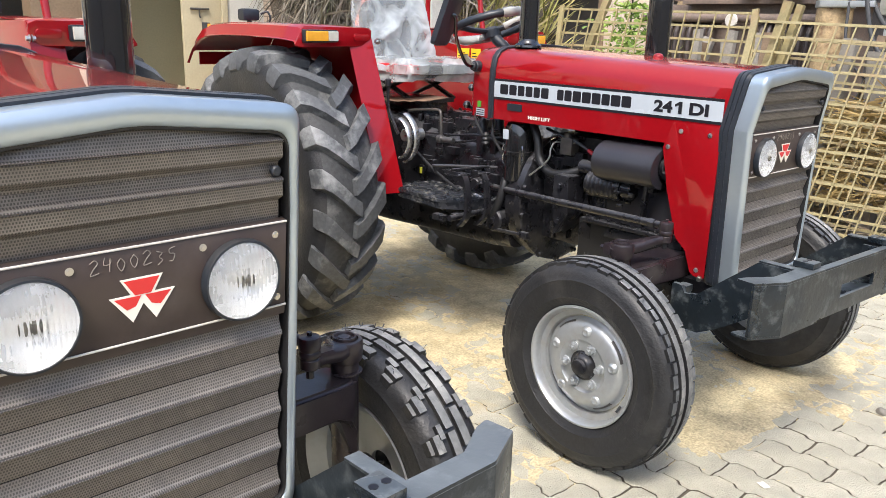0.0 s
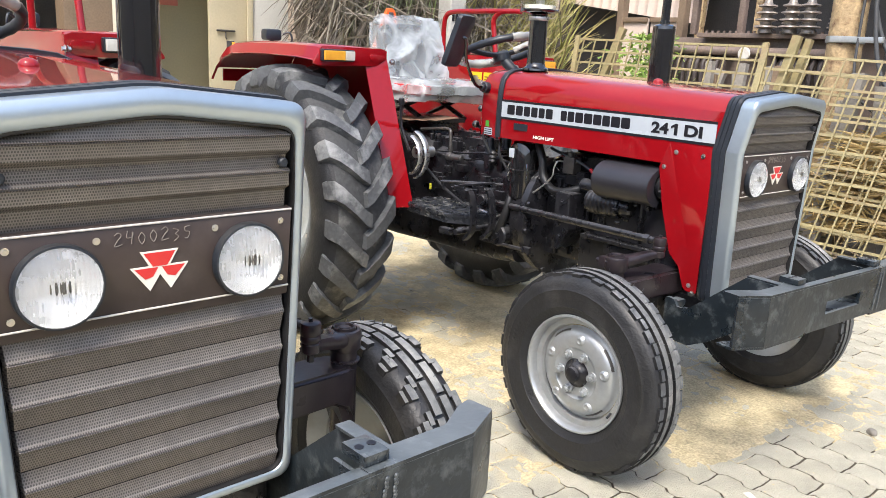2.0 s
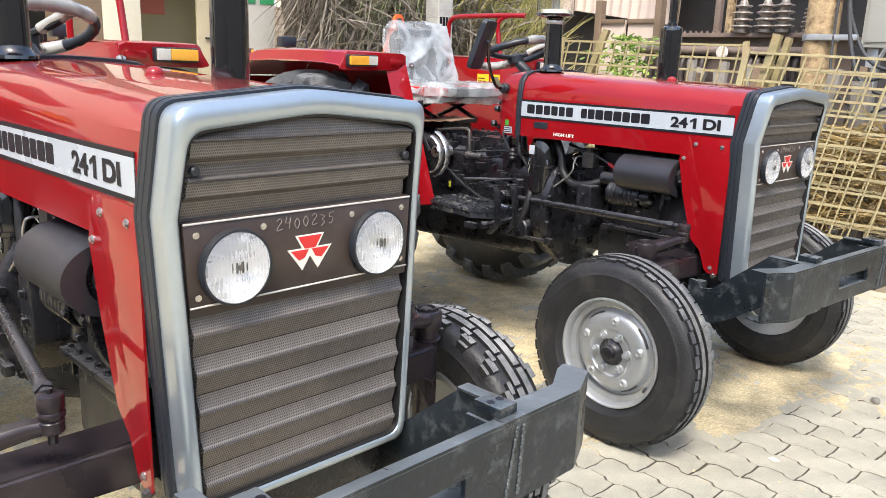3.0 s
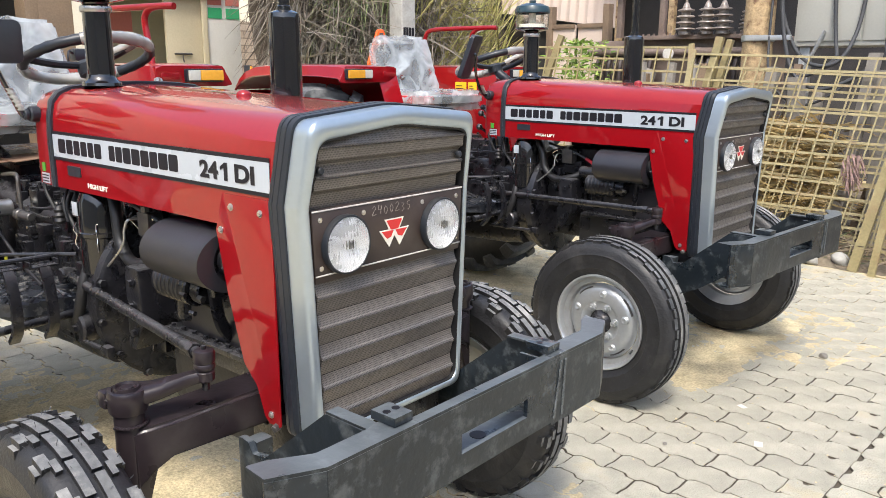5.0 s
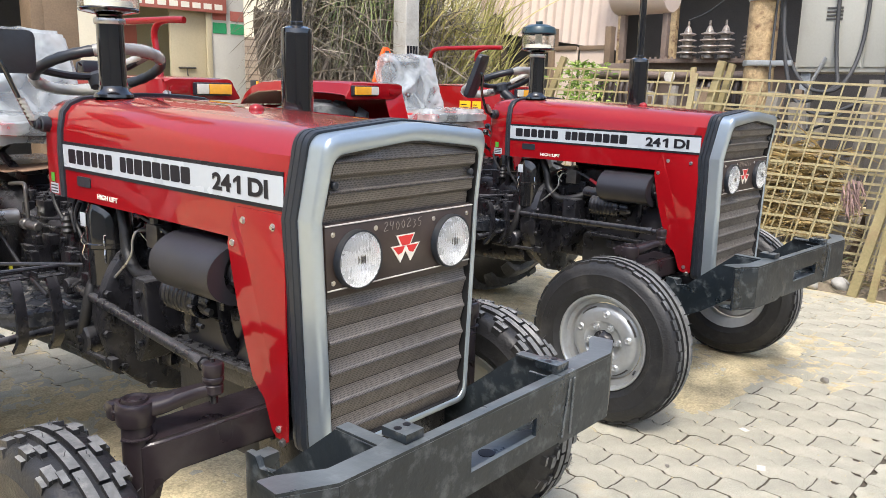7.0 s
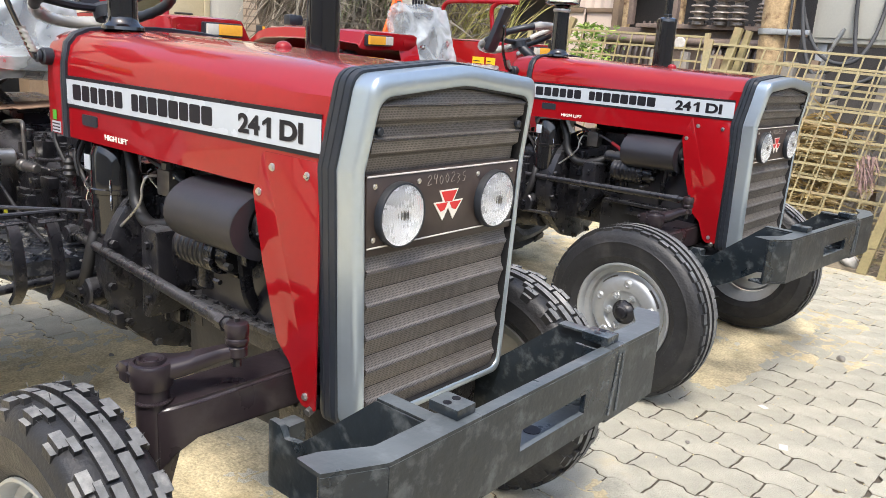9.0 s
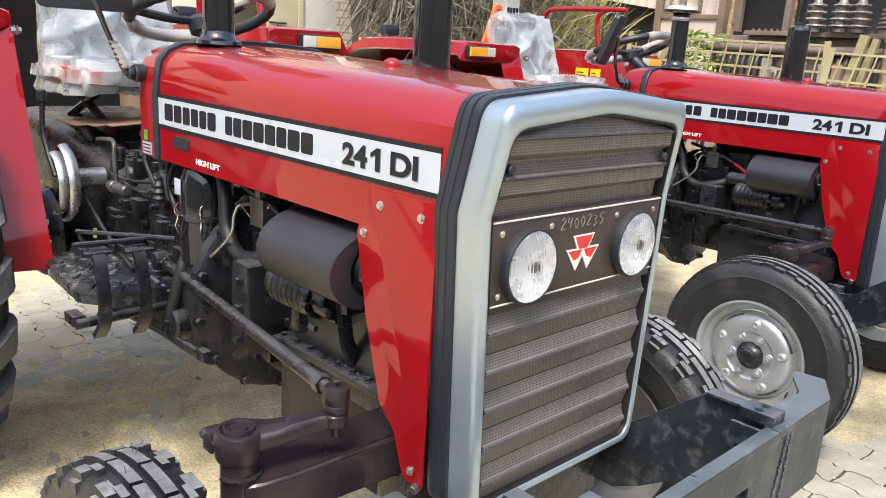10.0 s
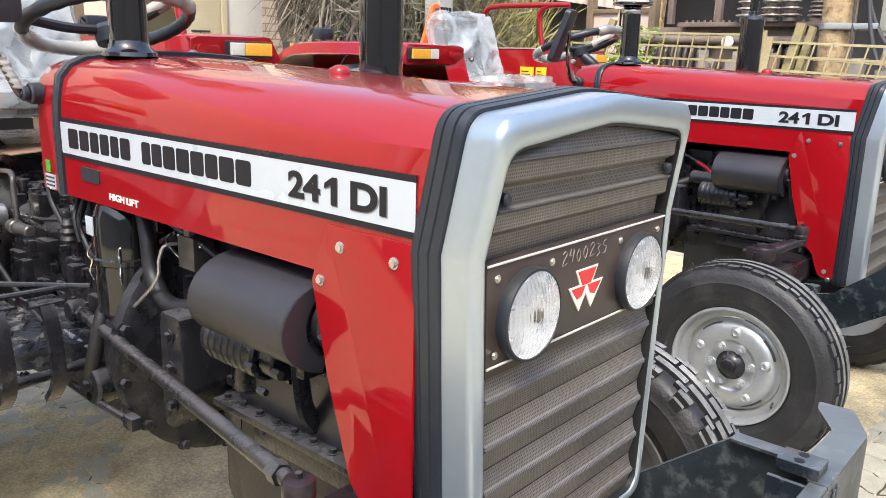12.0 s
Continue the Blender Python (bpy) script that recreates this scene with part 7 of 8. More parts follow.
# distribution box and cables
bx = holder("distribution_box", "large grey steel distribution box on legs", "electrical box")
bm = B()
box(bm, 5.98, 6.60, 1.30, 2.35, 1.46, 2.75, 0.012)
part("housing", bm, M_GREYBOX, bx)
bm = B()
box(bm, 5.968, 5.979, 1.33, 1.83, 1.50, 2.72, 0.004)
part("door_panel", bm, M_GREYBOX, bx)
bm = B()
box(bm, 5.968, 5.979, 1.85, 2.32, 1.50, 2.72, 0.004)
part("door_panel", bm, M_GREYBOX, bx)
for k in range(4):
    bm = B()
    box(bm, 5.962, 5.9675, 2.02, 2.14, 1.86 + 0.028 * k, 1.876 + 0.028 * k, 0.001)
    part("vent_slot", bm, M_DARKSTEEL, bx)
bm = B()
box(bm, 5.945, 5.967, 1.55, 1.66, 1.78, 1.86, 0.003)
rod(bm, (5.93, 1.66, 1.82), (5.93, 1.50, 1.82), 0.008, 8)
part("latch", bm, M_DARKSTEEL, bx)
for y in (1.38, 2.27):
    bm = B()
    box(bm, 6.02, 6.10, y - 0.04, y + 0.04, 0.0, 1.46, 0.004)
    part("leg", bm, M_GALV, bx)
bm = B()
tube(bm, [(5.93, 2.10, 1.57), (5.80, 2.22, 1.20), (5.55, 2.45, 0.30), (5.50, 2.50, 0.0)], 0.03, 8, smooth=False, flat=0.4)
part("brace", bm, M_GALV, bx, "leaning galvanised brace")
for k, pts in enumerate((
        [(5.88, 2.48, 2.6), (5.84, 2.44, 1.9), (5.80, 2.30, 1.50), (5.72, 2.10, 1.32), (5.74, 1.90, 1.36), (5.93, 1.84, 1.70), (5.94, 1.83, 2.4)],
        [(5.88, 2.46, 2.6), (5.80, 2.40, 1.8), (5.72, 2.26, 1.30), (5.66, 2.05, 1.14), (5.68, 1.85, 1.18), (5.80, 1.70, 1.30), (5.95, 1.60, 1.46)],
        [(5.94, 2.06, 2.5), (5.93, 2.04, 1.8), (5.90, 2.00, 1.50), (5.80, 1.96, 1.36), (5.74, 2.10, 1.25), (5.72, 2.22, 1.22)],
        [(5.90, 2.50, 2.4), (5.78, 2.47, 1.6), (5.70, 2.40, 1.2), (5.70, 2.20, 1.02), (5.72, 2.00, 1.05), (5.80, 1.80, 1.22)],
        [(5.94, 1.66, 2.4), (5.92, 1.64, 1.7), (5.80, 1.60, 1.38), (5.76, 1.40, 1.30), (5.85, 1.2, 1.35)])):
    bm = B()
    tube(bm, pts, 0.015 if k < 3 else 0.010, 10, per=8)
    thing("cable", bm, M_CABLE, "thick grey drooping power cable", "cable", "cables at the box")

# transformer behind the fence
tr = holder("transformer", "old brown oil-filled transformer with porcelain bushings", "transformer")
bm = B()
box(bm, 6.75, 7.60, 3.0, 4.70, 0.25, 1.56, 0.01)
part("tank", bm, M_TRAFO, tr)
bm = B()
box(bm, 6.62, 7.70, 2.92, 4.30, 1.56, 1.60, 0.004)
for k in range(22):
    bolt(bm, (6.65, 2.96 + 0.06 * k, 1.60), (0, 0, 1), 0.012, 0.02)
part("lid", bm, M_TRAFO, tr)
for k in range(24):
    y = 3.02 + 0.068 * k
    if 3.55 < y < 3.95:
        continue
    bm = B()
    pts = [(6.74, y, 1.40), (6.66, y, 1.40), (6.60, y, 1.34), (6.58, y, 1.20), (6.58, y, 0.45), (6.62, y, 0.36), (6.74, y, 0.36)]
    tube(bm, pts, 0.024, 8, flat=1.0, per=3)
    part("cooling_tube", bm, M_FIN, tr)
bm = B()
tube(bm, [(6.60, 3.0, 1.44), (6.60, 4.7, 1.44)], 0.04, 10, smooth=False)
part("header_pipe", bm, M_TRAFO, tr)
bm = B()
revolve(bm, [(0.0, 4.0), (0.20, 4.0), (0.21, 4.02), (0.21, 4.62), (0.20, 4.64), (0.0, 4.64)], 30, (6.95, 0, 2.28), "Y")
part("conservator", bm, M_SHEET, tr, "beige oil drum on top")
for y in (4.05, 4.55):
    bm = B()
    box(bm, 6.92, 6.98, y - 0.03, y + 0.03, 1.6, 2.10, 0.003)
    part("drum_stand", bm, M_TRAFO, tr)
for y, z0, big in ((3.62, 1.60, 1), (3.45, 1.60, 0), (3.24, 1.60, 1), (3.40, 1.60, 1), (3.05, 1.60, 0)):
    bm = B()
    prof = [(0.0, z0), (0.06, z0), (0.06, z0 + 0.03)]
    k = 5 if not big else 4
    for i in range(k):
        a = z0 + 0.05 + i * (0.058 if big else 0.036)
        w = (0.098 if big else 0.080) - 0.006 * i
        prof += [(w * 0.55, a - 0.012), (w, a), (w * 0.95, a + 0.010), (w * 0.5, a + 0.020)]
    top = z0 + 0.05 + k * (0.058 if big else 0.036)
    prof += [(0.022, top + 0.01), (0.012, top + 0.02), (0.010, top + 0.07), (0.0, top + 0.07)]
    revolve(bm, prof, 24, (6.60 + (0.10 if not big else 0.0), y, 0), "Z")
    part("bushing", bm, M_PORCELAIN, tr, "ribbed porcelain bushing")
bm = B()
tube(bm, [(6.60, 3.62, 1.96), (6.60, 3.40, 2.05), (6.60, 3.1, 2.3), (6.6, 2.9, 2.7)], 0.008, 6)
part("lead_wire", bm, M_CABLE, tr)
bm = B()
revolve(bm, [(0.0, -0.01), (0.05, -0.01), (0.06, 0.0), (0.05, 0.01), (0.0, 0.012)], 24, (6.52, 3.74, 1.42), "X")
part("badge_disc", bm, M_TRIM, tr)

# wall coloured as the far shed's inner shade, and hanging sheets beyond
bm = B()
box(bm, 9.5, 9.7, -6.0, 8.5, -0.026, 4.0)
thing("wall_far", bm, M_SHEDSHADE, "wall behind the transformer, coloured as a shaded open shed", "wall", kind="structure")
bm = B()
n = 150
pts = []
verts_a, verts_b = [], []
for i in range(n + 1):
    y = 5.75 + 4.6 * i / n
    x = 9.0 + 0.016 * math.sin(i * 1.25)
    zb = 1.80 + 0.135 * (y - 5.75)
    verts_a.append((x, y, zb))
    verts_b.append((x + 0.25, y, 4.6))
ra = [bm.verts.new(p) for p in verts_a]
rb = [bm.verts.new(p) for p in verts_b]
for i in range(n):
    bm.faces.new((ra[i], ra[i + 1], rb[i + 1], rb[i]))
bmesh.ops.solidify(bm, geom=bm.faces[:], thickness=0.003)
thing("wall_sheet", bm, M_SHEET, "faded pinkish corrugated sheet hanging as a wall", "wall", kind="structure")
for y in (5.78, 5.0):
    bm = B()
    box(bm, 8.9, 8.98, y - 0.04, y + 0.04, 0.0, 4.2, 0.003)
    thing("steel_post", bm, M_RUSTPOLE, "rust-brown painted steel post", "post", "shed posts")
bm = B()
box(bm, 8.5, 9.6, 1.0, 5.9, 2.9, 2.98, 0.01)
thing("roof_edge", bm, M_GALV, "pale corrugated roof edge of the far shed", "roof", kind="structure")
bm = B()
box(bm, 8.0, 8.2, 7.7, 14.0, -0.026, 4.5)
thing("wall_side", bm, M_WALL, "pale wall beyond the yard", "wall", kind="structure")

# yard gate in front of the far wall: brown sheet with a frame
gate = holder("yard_gate", "brown sheet metal yard gate with a pressed frame", "gate")
for y0, y1 in ((5.05, 5.40), (5.44, 5.78)):
    bm = B()
    box(bm, 7.40, 7.43, y0, y1, 0.05, 1.78, 0.004)
    part("leaf", bm, M_SHEET, gate)
    for z in (0.05, 0.9, 1.74):
        bm = B()
        box(bm, 7.375, 7.40, y0, y1, z, z + 0.05, 0.003)
        part("rail", bm, M_WOOD, gate)
for y in (5.0, 5.80):
    bm = B()
    box(bm, 7.36, 7.46, y - 0.04, y + 0.04, 0.0, 2.0, 0.004)
    part("gate_post", bm, M_WOOD, gate)

# green bush
def bush_place(r):
    return (r.uniform(6.1, 6.6), 4.65 + r.gauss(0, 0.13), r.uniform(0.85, 1.55)), (r.uniform(-1, 1), r.uniform(-1, 1), r.uniform(0.0, 1.0))


stuff("bush", strips(None, bush_place, 900, 8, (0.03, 0.09), (0.006, 0.014), 0.4, seg=2), M_BUSH, "small bright green bush behind the fence", "bush")


def add_lattice(p0, u, w, width, height, nh, nv, skew, label):
    """A gate of flat iron bars: nh lengthwise bars and nv upright ones that lean by skew."""
    p0, u, w = Vector(p0), Vector(u).normalized(), Vector(w).normalized()
    nrm = u.cross(w).normalized()
    gt = holder("lattice_gate", label, "gate", "stacked gates")

    def bar(a, b, half, thick, off, name):
        d = (b - a).normalized()
        s_ = d.cross(nrm).normalized()
        bm = B()
        rings = []
        for q in (a, b):
            q = q + nrm * off
            rings.append([q - s_ * half - nrm * thick, q + s_ * half - nrm * thick, q + s_ * half + nrm * thick, q - s_ * half + nrm * thick])
        loft(bm, rings)
        part(name, bm, M_YELLOW, gt)
    for i in range(nh):
        f = i / (nh - 1)
        bar(p0 + w * height * f, p0 + u * width + w * height * f, 0.0085, 0.004, -0.007, "flat_bar")
    for i in range(nv):
        f = i / (nv - 1)
        x0 = width * f - skew * 0.5
        x1 = x0 + skew
        t0, t1 = 0.0, 1.0
        if x0 < 0:
            t0 = -x0 / skew
        if x1 > width:
            t1 = (width - x0) / skew
        if t1 <= t0:
            continue
        bar(p0 + u * (x0 + skew * t0) + w * height * t0, p0 + u * (x0 + skew * t1) + w * height * t1, 0.0052, 0.004, 0.003, "upright_bar")
    for x in (0.0, width):
        bar(p0 + u * x - w * 0.03, p0 + u * x + w * (height + 0.03), 0.022, 0.010, 0.0, "stile")
    return gt


# u runs towards -y; w leans back to +x
add_lattice((4.80, 2.80, 0.06), (0.16, -1.0, -0.03), (0.26, 0.0, 1.0), 1.75, 1.38, 15, 17, 0.16, "yellow lattice iron gate leaning against the poles")
add_lattice((5.20, 4.62, 0.30), (0.0, -1.0, -0.015), (0.24, 0.12, 1.0), 1.78, 1.22, 13, 15, 0.16, "yellow lattice iron gate leaning by the transformer")
add_lattice((5.02, 2.70, 0.05), (0.16, -1.0, -0.05), (0.25, 0.0, 1.0), 1.60, 1.28, 11, 13, 0.22, "dull yellow lattice gate stacked behind")
add_lattice((4.62, 1.22, 0.0), (-0.10, -1.0, 0.0), (0.16, -0.06, 1.0), 1.5, 1.5, 10, 9, 0.1, "yellow lattice iron gate standing at the paving's edge")
for a, b, hw in (((5.06, 2.86, 0.1), (5.22, 2.62, 1.52), 0.030), ((5.10, 2.80, 0.1), (5.27, 2.56, 1.50), 0.022), ((5.30, 4.75, 0.1), (5.60, 4.36, 1.58), 0.030), ((4.68, 1.35, 0.0), (4.86, 1.20, 1.0), 0.030)):
    bm = B()
    a, b = Vector(a), Vector(b)
    d = (b - a).normalized()
    s1 = d.cross(Vector((1, 0, 0))).normalized()
    s2 = d.cross(s1)
    loft(bm, [[q - s1 * hw - s2 * 0.02, q + s1 * hw - s2 * 0.02, q + s1 * hw + s2 * 0.02, q - s1 * hw + s2 * 0.02] for q in (a, b)])
    thing("iron_post", bm, M_YELLOW, "yellow-painted angle iron leaning on the fence", "post", "leaning irons")

# clutter between fence and transformer
for k in range(20):
    bm = B()
    r = random.Random(40 + k)
    y = 1.1 + 0.15 * k + r.uniform(-0.1, 0.1)
    x = 5.55 + r.uniform(0, 0.3)
    a, b = Vector((x, y, 0.0)), Vector((x + r.uniform(0.0, 0.25), y + r.uniform(-0.25, 0.25), r.uniform(0.85, 1.35)))
    d = (b - a).normalized()
    s1 = d.cross(Vector((1, 0, 0))).normalized()
    s2 = d.cross(s1)
    hw = r.uniform(0.02, 0.055)
    loft(bm, [[q - s1 * hw - s2 * 0.025, q + s1 * hw - s2 * 0.025, q + s1 * hw + s2 * 0.025, q - s1 * hw + s2 * 0.025] for q in (a, b)])
    thing("old_plank", bm, M_GREYWOOD if k % 4 else M_WOOD, "grey weathered plank leaning behind the gates", "plank", "leaning planks")


for k, (x, y, lx, ly, h, hw) in enumerate(((5.40, 2.42, 0.16, -0.10, 1.30, 0.050), (5.50, 2.02, 0.10, 0.14, 1.22, 0.060), (5.46, 1.74, 0.14, -0.12, 1.40, 0.045), (5.56, 1.46, 0.12, 0.10, 1.28, 0.070), (5.52, 1.12, 0.10, -0.06, 1.36, 0.055), (5.58, 0.86, 0.12, 0.08, 1.20, 0.050))):
    bm = B()
    rings = []
    for f in (0.0, 0.5, 1.0):
        w = hw * (1 - 0.1 * f)
        q = Vector((x + lx * f, y + ly * f, h * f))
        rings.append([q + Vector((a * w, b * w, 0)) for a, b in rounded([(-1, -1), (1, -1), (1, 1), (-1, 1)], 0.25, 2)])
    loft(bm, rings)
    thing("concrete_post", bm, M_STONE, "old grey concrete fence post leaning behind the gates", "post", "leaning concrete posts")


def straw_place(r):
    return (r.uniform(5.30, 5.60), r.uniform(1.75, 2.40), r.uniform(0.25, 0.90)), (r.uniform(-0.5, 0.3), r.uniform(-1, 1), r.uniform(-0.25, 0.25))


stuff("straw_bundle", strips(None, straw_place, 900, 9, (0.12, 0.36), (0.004, 0.010), 0.15, seg=3), M_STRAW, "stack of yellow straw and split cane", "straw")


def litter_place(r):
    return (4.72 + 1.8 * r.random() ** 1.4, r.uniform(-1.0, 5.5), 0.01 + 0.18 * r.random() ** 2), (r.uniform(-1, 1), r.uniform(-1, 1), r.uniform(-0.1, 0.25))


stuff("dry_litter", strips(None, litter_place, 2600, 10, (0.08, 0.35), (0.002, 0.006), 0.1, seg=3), M_LITTER, "dry twigs and leaf litter on the earth", "litter")


def rag_place(r):
    return (5.115 + r.uniform(-0.012, 0.012), 1.58 + r.uniform(-0.045, 0.045) - 0.06 * r.random(), 0.72 - 0.20 * r.random()), (r.uniform(-0.3, 0.1), -0.35 + r.uniform(-0.4, 0.4), -1.0)


stuff("rag", strips(None, rag_place, 90, 12, (0.05, 0.13), (0.003, 0.008), 0.1, seg=4), M_PINK, "torn faded pink rag hanging on the lattice gate", "rag")
for x, y, r in ((2.905, 0.945, 0.017), (2.45, 1.62, 0.008), (1.62, 1.05, 0.007), (3.4, 1.5, 0.010), (0.5, 2.9, 0.009), (4.70, 1.62, 0.05), (4.80, 1.46, 0.06)):
    bm = B()
    bmesh.ops.create_icosphere(bm, subdivisions=3, radius=r)
    for v in bm.verts:
        v.co *= 1 + 0.5 * noise.noise(v.co / r * 0.9 + Vector((x * 5, y, 0)))
        v.co.z *= 0.8
    bmesh.ops.transform(bm, matrix=Matrix.Translation((x, y, r * 0.6)), verts=bm.verts)
    thing("pebble", bm, M_STONE if r < 0.04 else M_CONCRETE, "grey stone lying on the paving" if r < 0.04 else "pale crumpled lump of rubble", "stone", "loose stones")
for x, y, a, w in ((1.845, 0.812, 0.4, 0.028), (2.115, 0.985, 1.2, 0.024)):
    bm = B()
    g = [[bm.verts.new((w * (i - 2) / 2 * 0.7, w * (j - 2) / 2 * 0.5, 0.003 + 0.003 * noise.noise(Vector((i, j, x))))) for j in range(5)] for i in range(5)]
    for i in range(4):
        for j in range(4):
            bm.faces.new((g[i][j], g[i + 1][j], g[i + 1][j + 1], g[i][j + 1]))
    bmesh.ops.solidify(bm, geom=bm.faces[:], thickness=0.0006)
    bmesh.ops.transform(bm, matrix=pose(x, y, 0.002, 0, 0, math.degrees(a)), verts=bm.verts)
    thing("paper_scrap", bm, M_PAPER, "scrap of white paper on the paving", "paper", "paper scraps")

# dark bed under the blocks
M_BED = material("paving_bed", (0.085, 0.07, 0.05), rough=0.95, var=0.3, bump=0.4)
bm = B()
box(bm, -1.9, 4.66, -0.5, 7.4, -0.024, -0.008)
thing("paving_bed", bm, M_BED, "dark earth bed in the joints of the paving", "ground", kind="structure")

# ---- drifted sand over the paving ----
def sand_height(x, y):
    """Height of the loose sand: below the joints' rims on the swept part, in low drifts elsewhere."""
    p = Vector((x, y, 0))
    big = noise.noise(p * 0.9 + Vector((0, 0, 3))) + 0.5 * noise.noise(p * 2.3 + Vector((0, 0, 8))) + 0.35 * noise.noise(p * 6.0 + Vector((0, 0, 5)))
    swept = 1.2 * max(0.0, min(1.0, (1.36 - 0.335 * (x - 1.74) + 0.25 * noise.noise(p * 1.7) + 0.08 * noise.noise(p * 7) - y) / 0.12)) if x > 1.2 else 0.0
    drift = 0.25 if y > 1.9 else 0.0
    drift += 0.28 * math.exp(-(((x - 2.7) / 0.7) ** 2 + ((y - 1.3) / 0.25) ** 2))
    drift += 0.05 * max(0.0, min(1.0, (0.75 - x) / 0.3)) * max(0.0, min(1.0, (3.4 - y) / 0.6))
    drift -= 0.14 * math.exp(-(((x - 0.3) / 0.75) ** 2 + ((y - 3.6) / 1.0) ** 2))
    h = 0.55 * big + drift - swept - 0.10
    rough_ = 0.0034 * noise.noise(p * 11) + 0.0026 * noise.noise(p * 31 + Vector((0, 0, 4))) + 0.0016 * noise.noise(p * 75 + Vector((0, 0, 9)))
    return max(-0.016, min(0.0035, h * 0.016)) + rough_ * (1.0 + 1.2 * drift)


nx, ny = 400, 420
X0, X1, Y0, Y1 = -2.2, 4.68, 0.2, 7.45
verts = [(X0 + (X1 - X0) * i / nx, Y0 + (Y1 - Y0) * j / ny, 0.0) for i in range(nx + 1) for j in range(ny + 1)]
verts = [(x, y, sand_height(x, y)) for x, y, _ in verts]
faces = [(i * (ny + 1) + j, (i + 1) * (ny + 1) + j, (i + 1) * (ny + 1) + j + 1, i * (ny + 1) + j + 1) for i in range(nx) for j in range(ny) if verts[i * (ny + 1) + j][2] > -0.0078]
me = bpy.data.meshes.new("drifted_sand")
me.from_pydata(verts, [], faces)
for p in me.polygons:
    p.use_smooth = True
stuff("drifted_sand", me, M_SAND, "pale sand drifted over the paving", "sand")

# crumbs of sand and grit on the paving
verts, faces = [], []
gr = random.Random(33)
for _ in range(5200):
    x, y = gr.uniform(-1.4, 4.6), gr.uniform(0.25, 6.0) if gr.random() < 0.5 else gr.uniform(0.3, 3.2)
    if noise.noise(Vector((x * 1.3, y * 1.3, 6.0))) < -0.25 + 0.3 * gr.random():
        continue
    r = 0.0015 + 0.0055 * gr.random() ** 3
    z = max(0.0, sand_height(x, y))
    k = len(verts)
    a = gr.uniform(0, 6.28)
    for i in range(4):
        q = a + i * 1.571 + gr.uniform(-0.4, 0.4)
        verts.append((x + r * math.cos(q) * gr.uniform(0.7, 1.2), y + r * math.sin(q) * gr.uniform(0.7, 1.2), z - 0.001))
    verts.append((x + gr.uniform(-0.3, 0.3) * r, y + gr.uniform(-0.3, 0.3) * r, z + r * gr.uniform(0.5, 1.0)))
    faces += [(k, k + 1, k + 4), (k + 1, k + 2, k + 4), (k + 2, k + 3, k + 4), (k + 3, k, k + 4)]
me = bpy.data.meshes.new("sand_crumbs")
me.from_pydata(verts, [], faces)
stuff("sand_crumbs", me, M_SAND, "crumbs of sand and grit strewn on the paving", "grit")

# ---- pavers: zigzag blocks in running bond, their length along y ----
PL, PW, GAP = 0.236, 0.118, 0.0065


def paver_mesh():
    amp = 0.017
    left, right = [], []
    for f, o in ((0.0, 0), (0.12, 0), (0.20, 1), (0.42, 1), (0.5, 0), (0.62, 0), (0.70, 1), (0.92, 1), (1.0, 0)):
        y = f * (PL - GAP) + GAP / 2
        left.append((o * amp + GAP / 2, y))
        right.append((PW + o * amp - GAP / 2, y))
    y0, y1 = left[0][1], left[-1][1]
    step = [(0.25, 0.0), (0.45, -0.004), (0.75, -0.002)]
    far_end = [(left[-1][0] + f * (right[-1][0] - left[-1][0]), y1 + d) for f, d in step]
    near_end = [(left[0][0] + f * (right[0][0] - left[0][0]), y0 + d) for f, d in step[::-1]]
    poly = left + far_end + right[::-1] + near_end
    b = 0.003
    cx, cy = PW / 2 + amp / 2, PL / 2
    bm = B()
    low = [bm.verts.new((x, y, -0.026)) for x, y in poly]
    mid = [bm.verts.new((x, y, -b)) for x, y in poly]
    top = [bm.verts.new((cx + (x - cx) * 0.975, cy + (y - cy) * 0.987, 0.0)) for x, y in poly]
    n = len(poly)
    for a, c in ((low, mid), (mid, top)):
        for i in range(n):
            bm.faces.new((a[i], a[(i + 1) % n], c[(i + 1) % n], c[i]))
    bm.faces.new(top)
    bmesh.ops.triangulate(bm, faces=[bm.faces[-1]] if False else [f for f in bm.faces if len(f.verts) > 4])
    me = finish(bm, M_PAVER, "paver", 20)
    me.materials.append(M_BED)          # flanks as dark as the bed
    for p in me.polygons:
        if p.normal.z < 0.3:
            p.material_index = 1
    return me


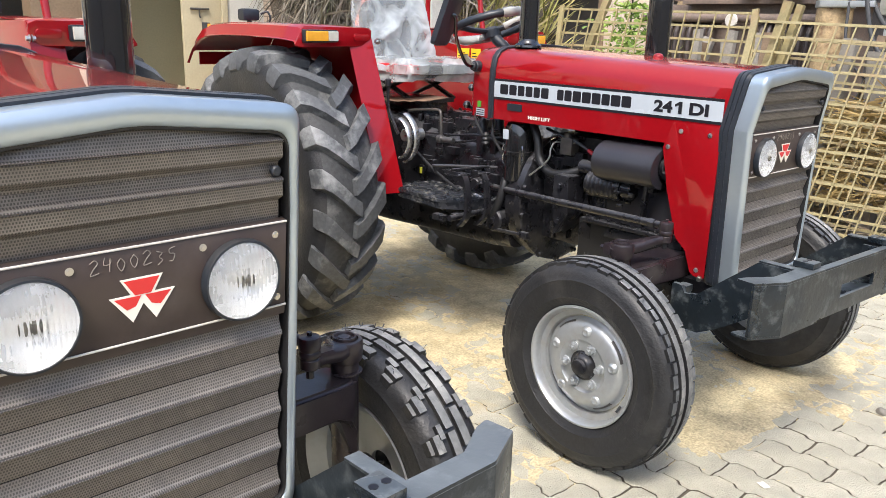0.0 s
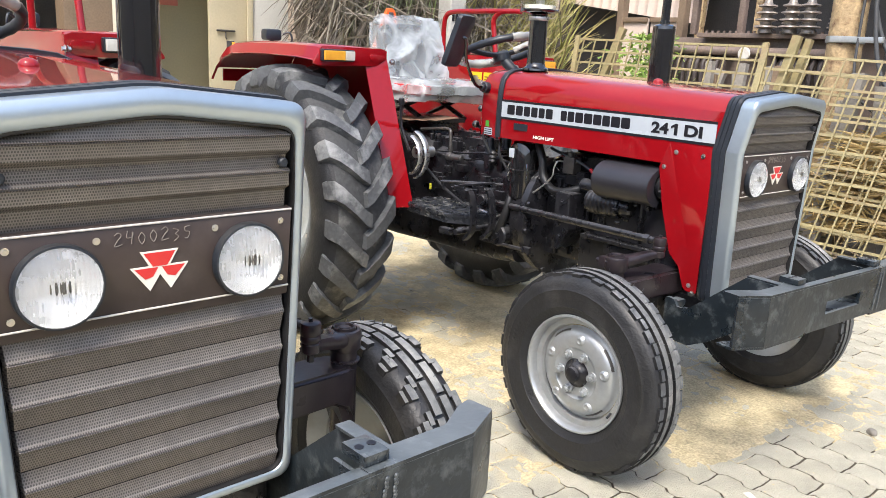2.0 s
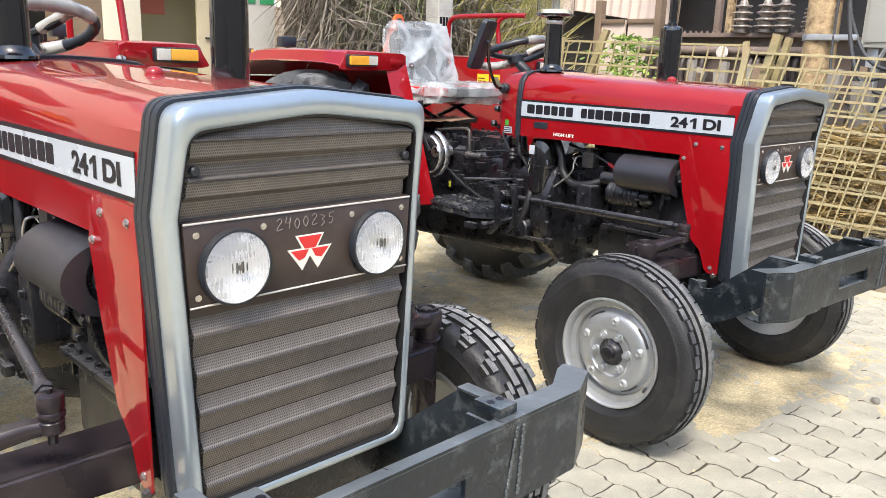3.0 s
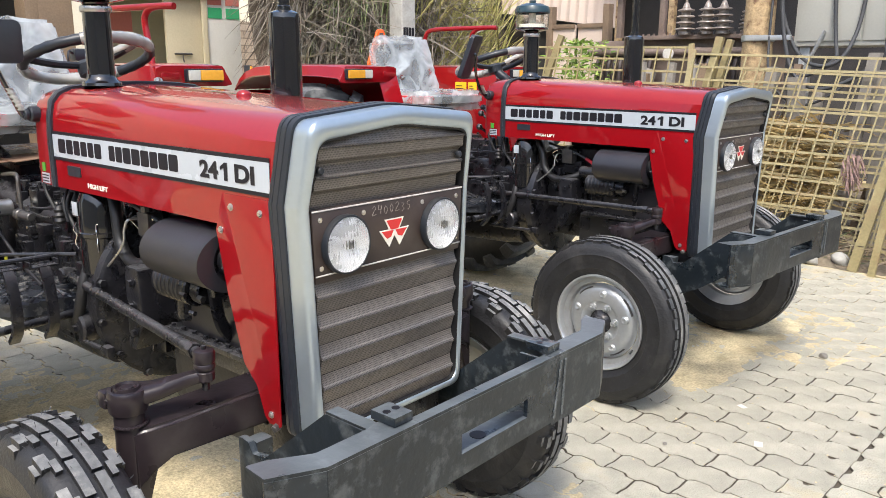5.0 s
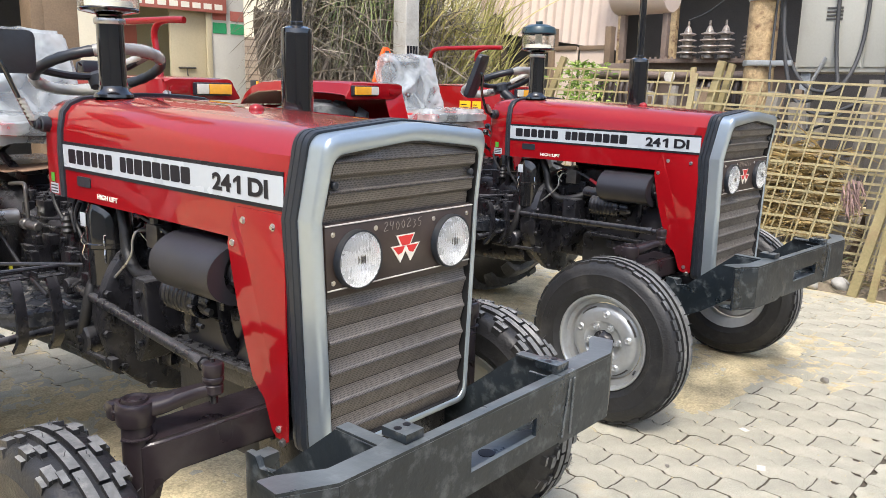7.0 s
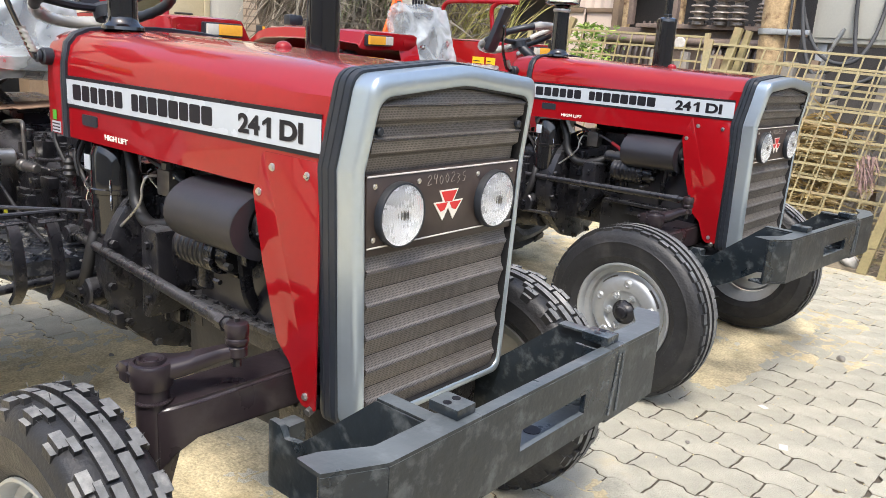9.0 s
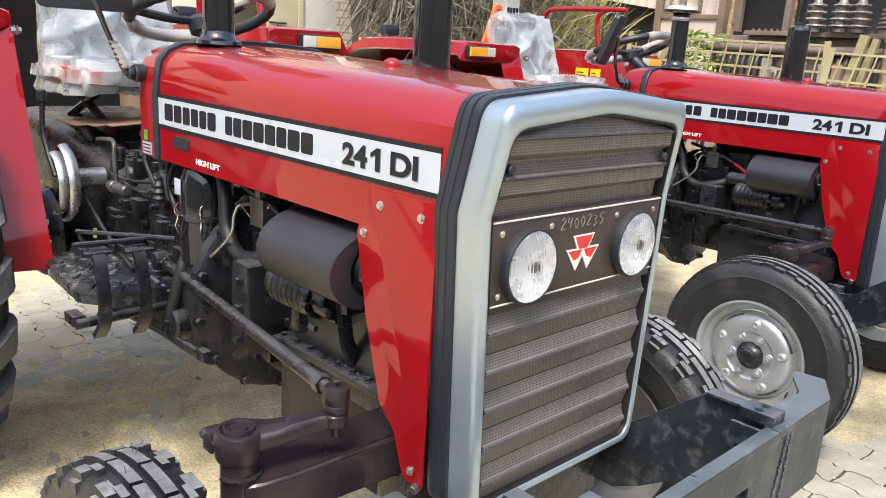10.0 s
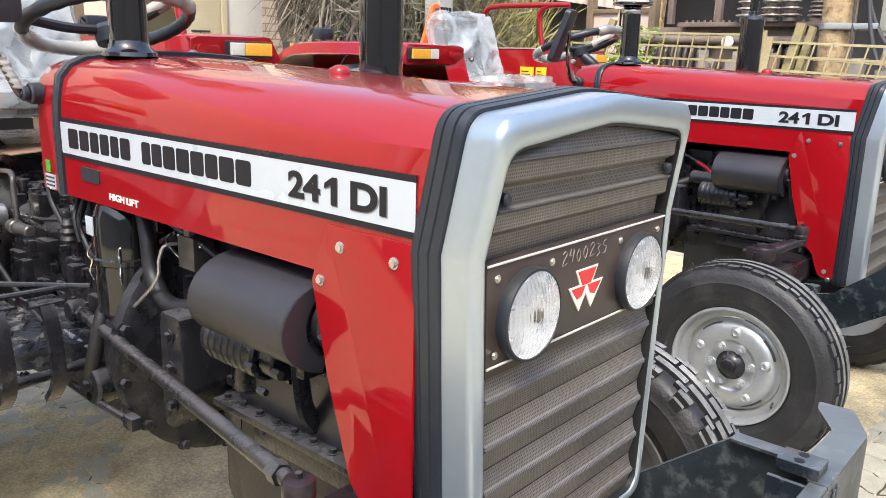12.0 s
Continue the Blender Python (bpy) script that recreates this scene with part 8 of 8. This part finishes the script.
paving = holder("paving", "sandy zigzag concrete block paving", "paving", kind="structure")
shared = [paver_mesh() for _ in range(2)]
far_verts, far_faces = [], []
count = 0
src = shared[0]
src_v = [tuple(v.co) for v in src.vertices]
src_f = [tuple(p.vertices) for p in src.polygons]
pr = random.Random(21)
for ix in range(-16, 40):
    for iy in range(-2, 28):
        x = ix * PW + 0.037
        y = 0.530 + iy * PL + (PL / 2 if ix % 2 else 0.0)
        if y < 0.525 or x > 4.58:
            continue
        m = pose(x, y, pr.uniform(-0.0008, 0.0008), pr.uniform(-0.4, 0.4), pr.uniform(-0.5, 0.5), pr.uniform(-0.7, 0.7))
        if 1.25 < x < 4.2 and y < 1.30 + 0.30 * (x - 1.2) and count < 230 or (-0.4 < x < 0.75 and 2.1 < y < 3.3 and count < 300):
            ob = new("paver", shared[(ix + iy) % 2])
            ob.parent = paving
            ob.matrix_local = m
            count += 1
        else:
            k = len(far_verts)
            far_verts += [tuple(m @ Vector(v)) for v in src_v]
            far_faces += [tuple(i + k for i in f) for f in src_f]
        if iy == 0 and ix % 2:
            half = pose(x, 0.530, 0.0) @ Matrix.Diagonal((1, 0.5, 1, 1))
            k = len(far_verts)
            far_verts += [tuple(half @ Vector(v)) for v in src_v]
            far_faces += [tuple(i + k for i in f) for f in src_f]
# border rows laid the other way
for ix in range(-10, 22):
    for iy in range(-9, 0):
        x, y = ix * PL + (PL / 2 if iy % 2 else 0.0), 0.517 + iy * PW
        m = pose(x, y, pr.uniform(-0.001, 0.0015), pr.uniform(-0.4, 0.4), pr.uniform(-0.4, 0.4), 0) @ Matrix.Translation((PL, 0, 0)) @ Matrix.Rotation(math.pi / 2, 4, "Z")
        k = len(far_verts)
        far_verts += [tuple(m @ Vector(v)) for v in src_v]
        far_faces += [tuple(i + k for i in f) for f in src_f]
me = bpy.data.meshes.new("far_pavers")
me.from_pydata(far_verts, [], far_faces)
me.materials.append(M_PAVER)
me.materials.append(M_BED)
me.update()
for p in me.polygons:
    if p.normal.z < 0.3:
        p.material_index = 1
rest = new("far_pavers", me)
rest.parent = paving
rest["kind"] = "stuff"
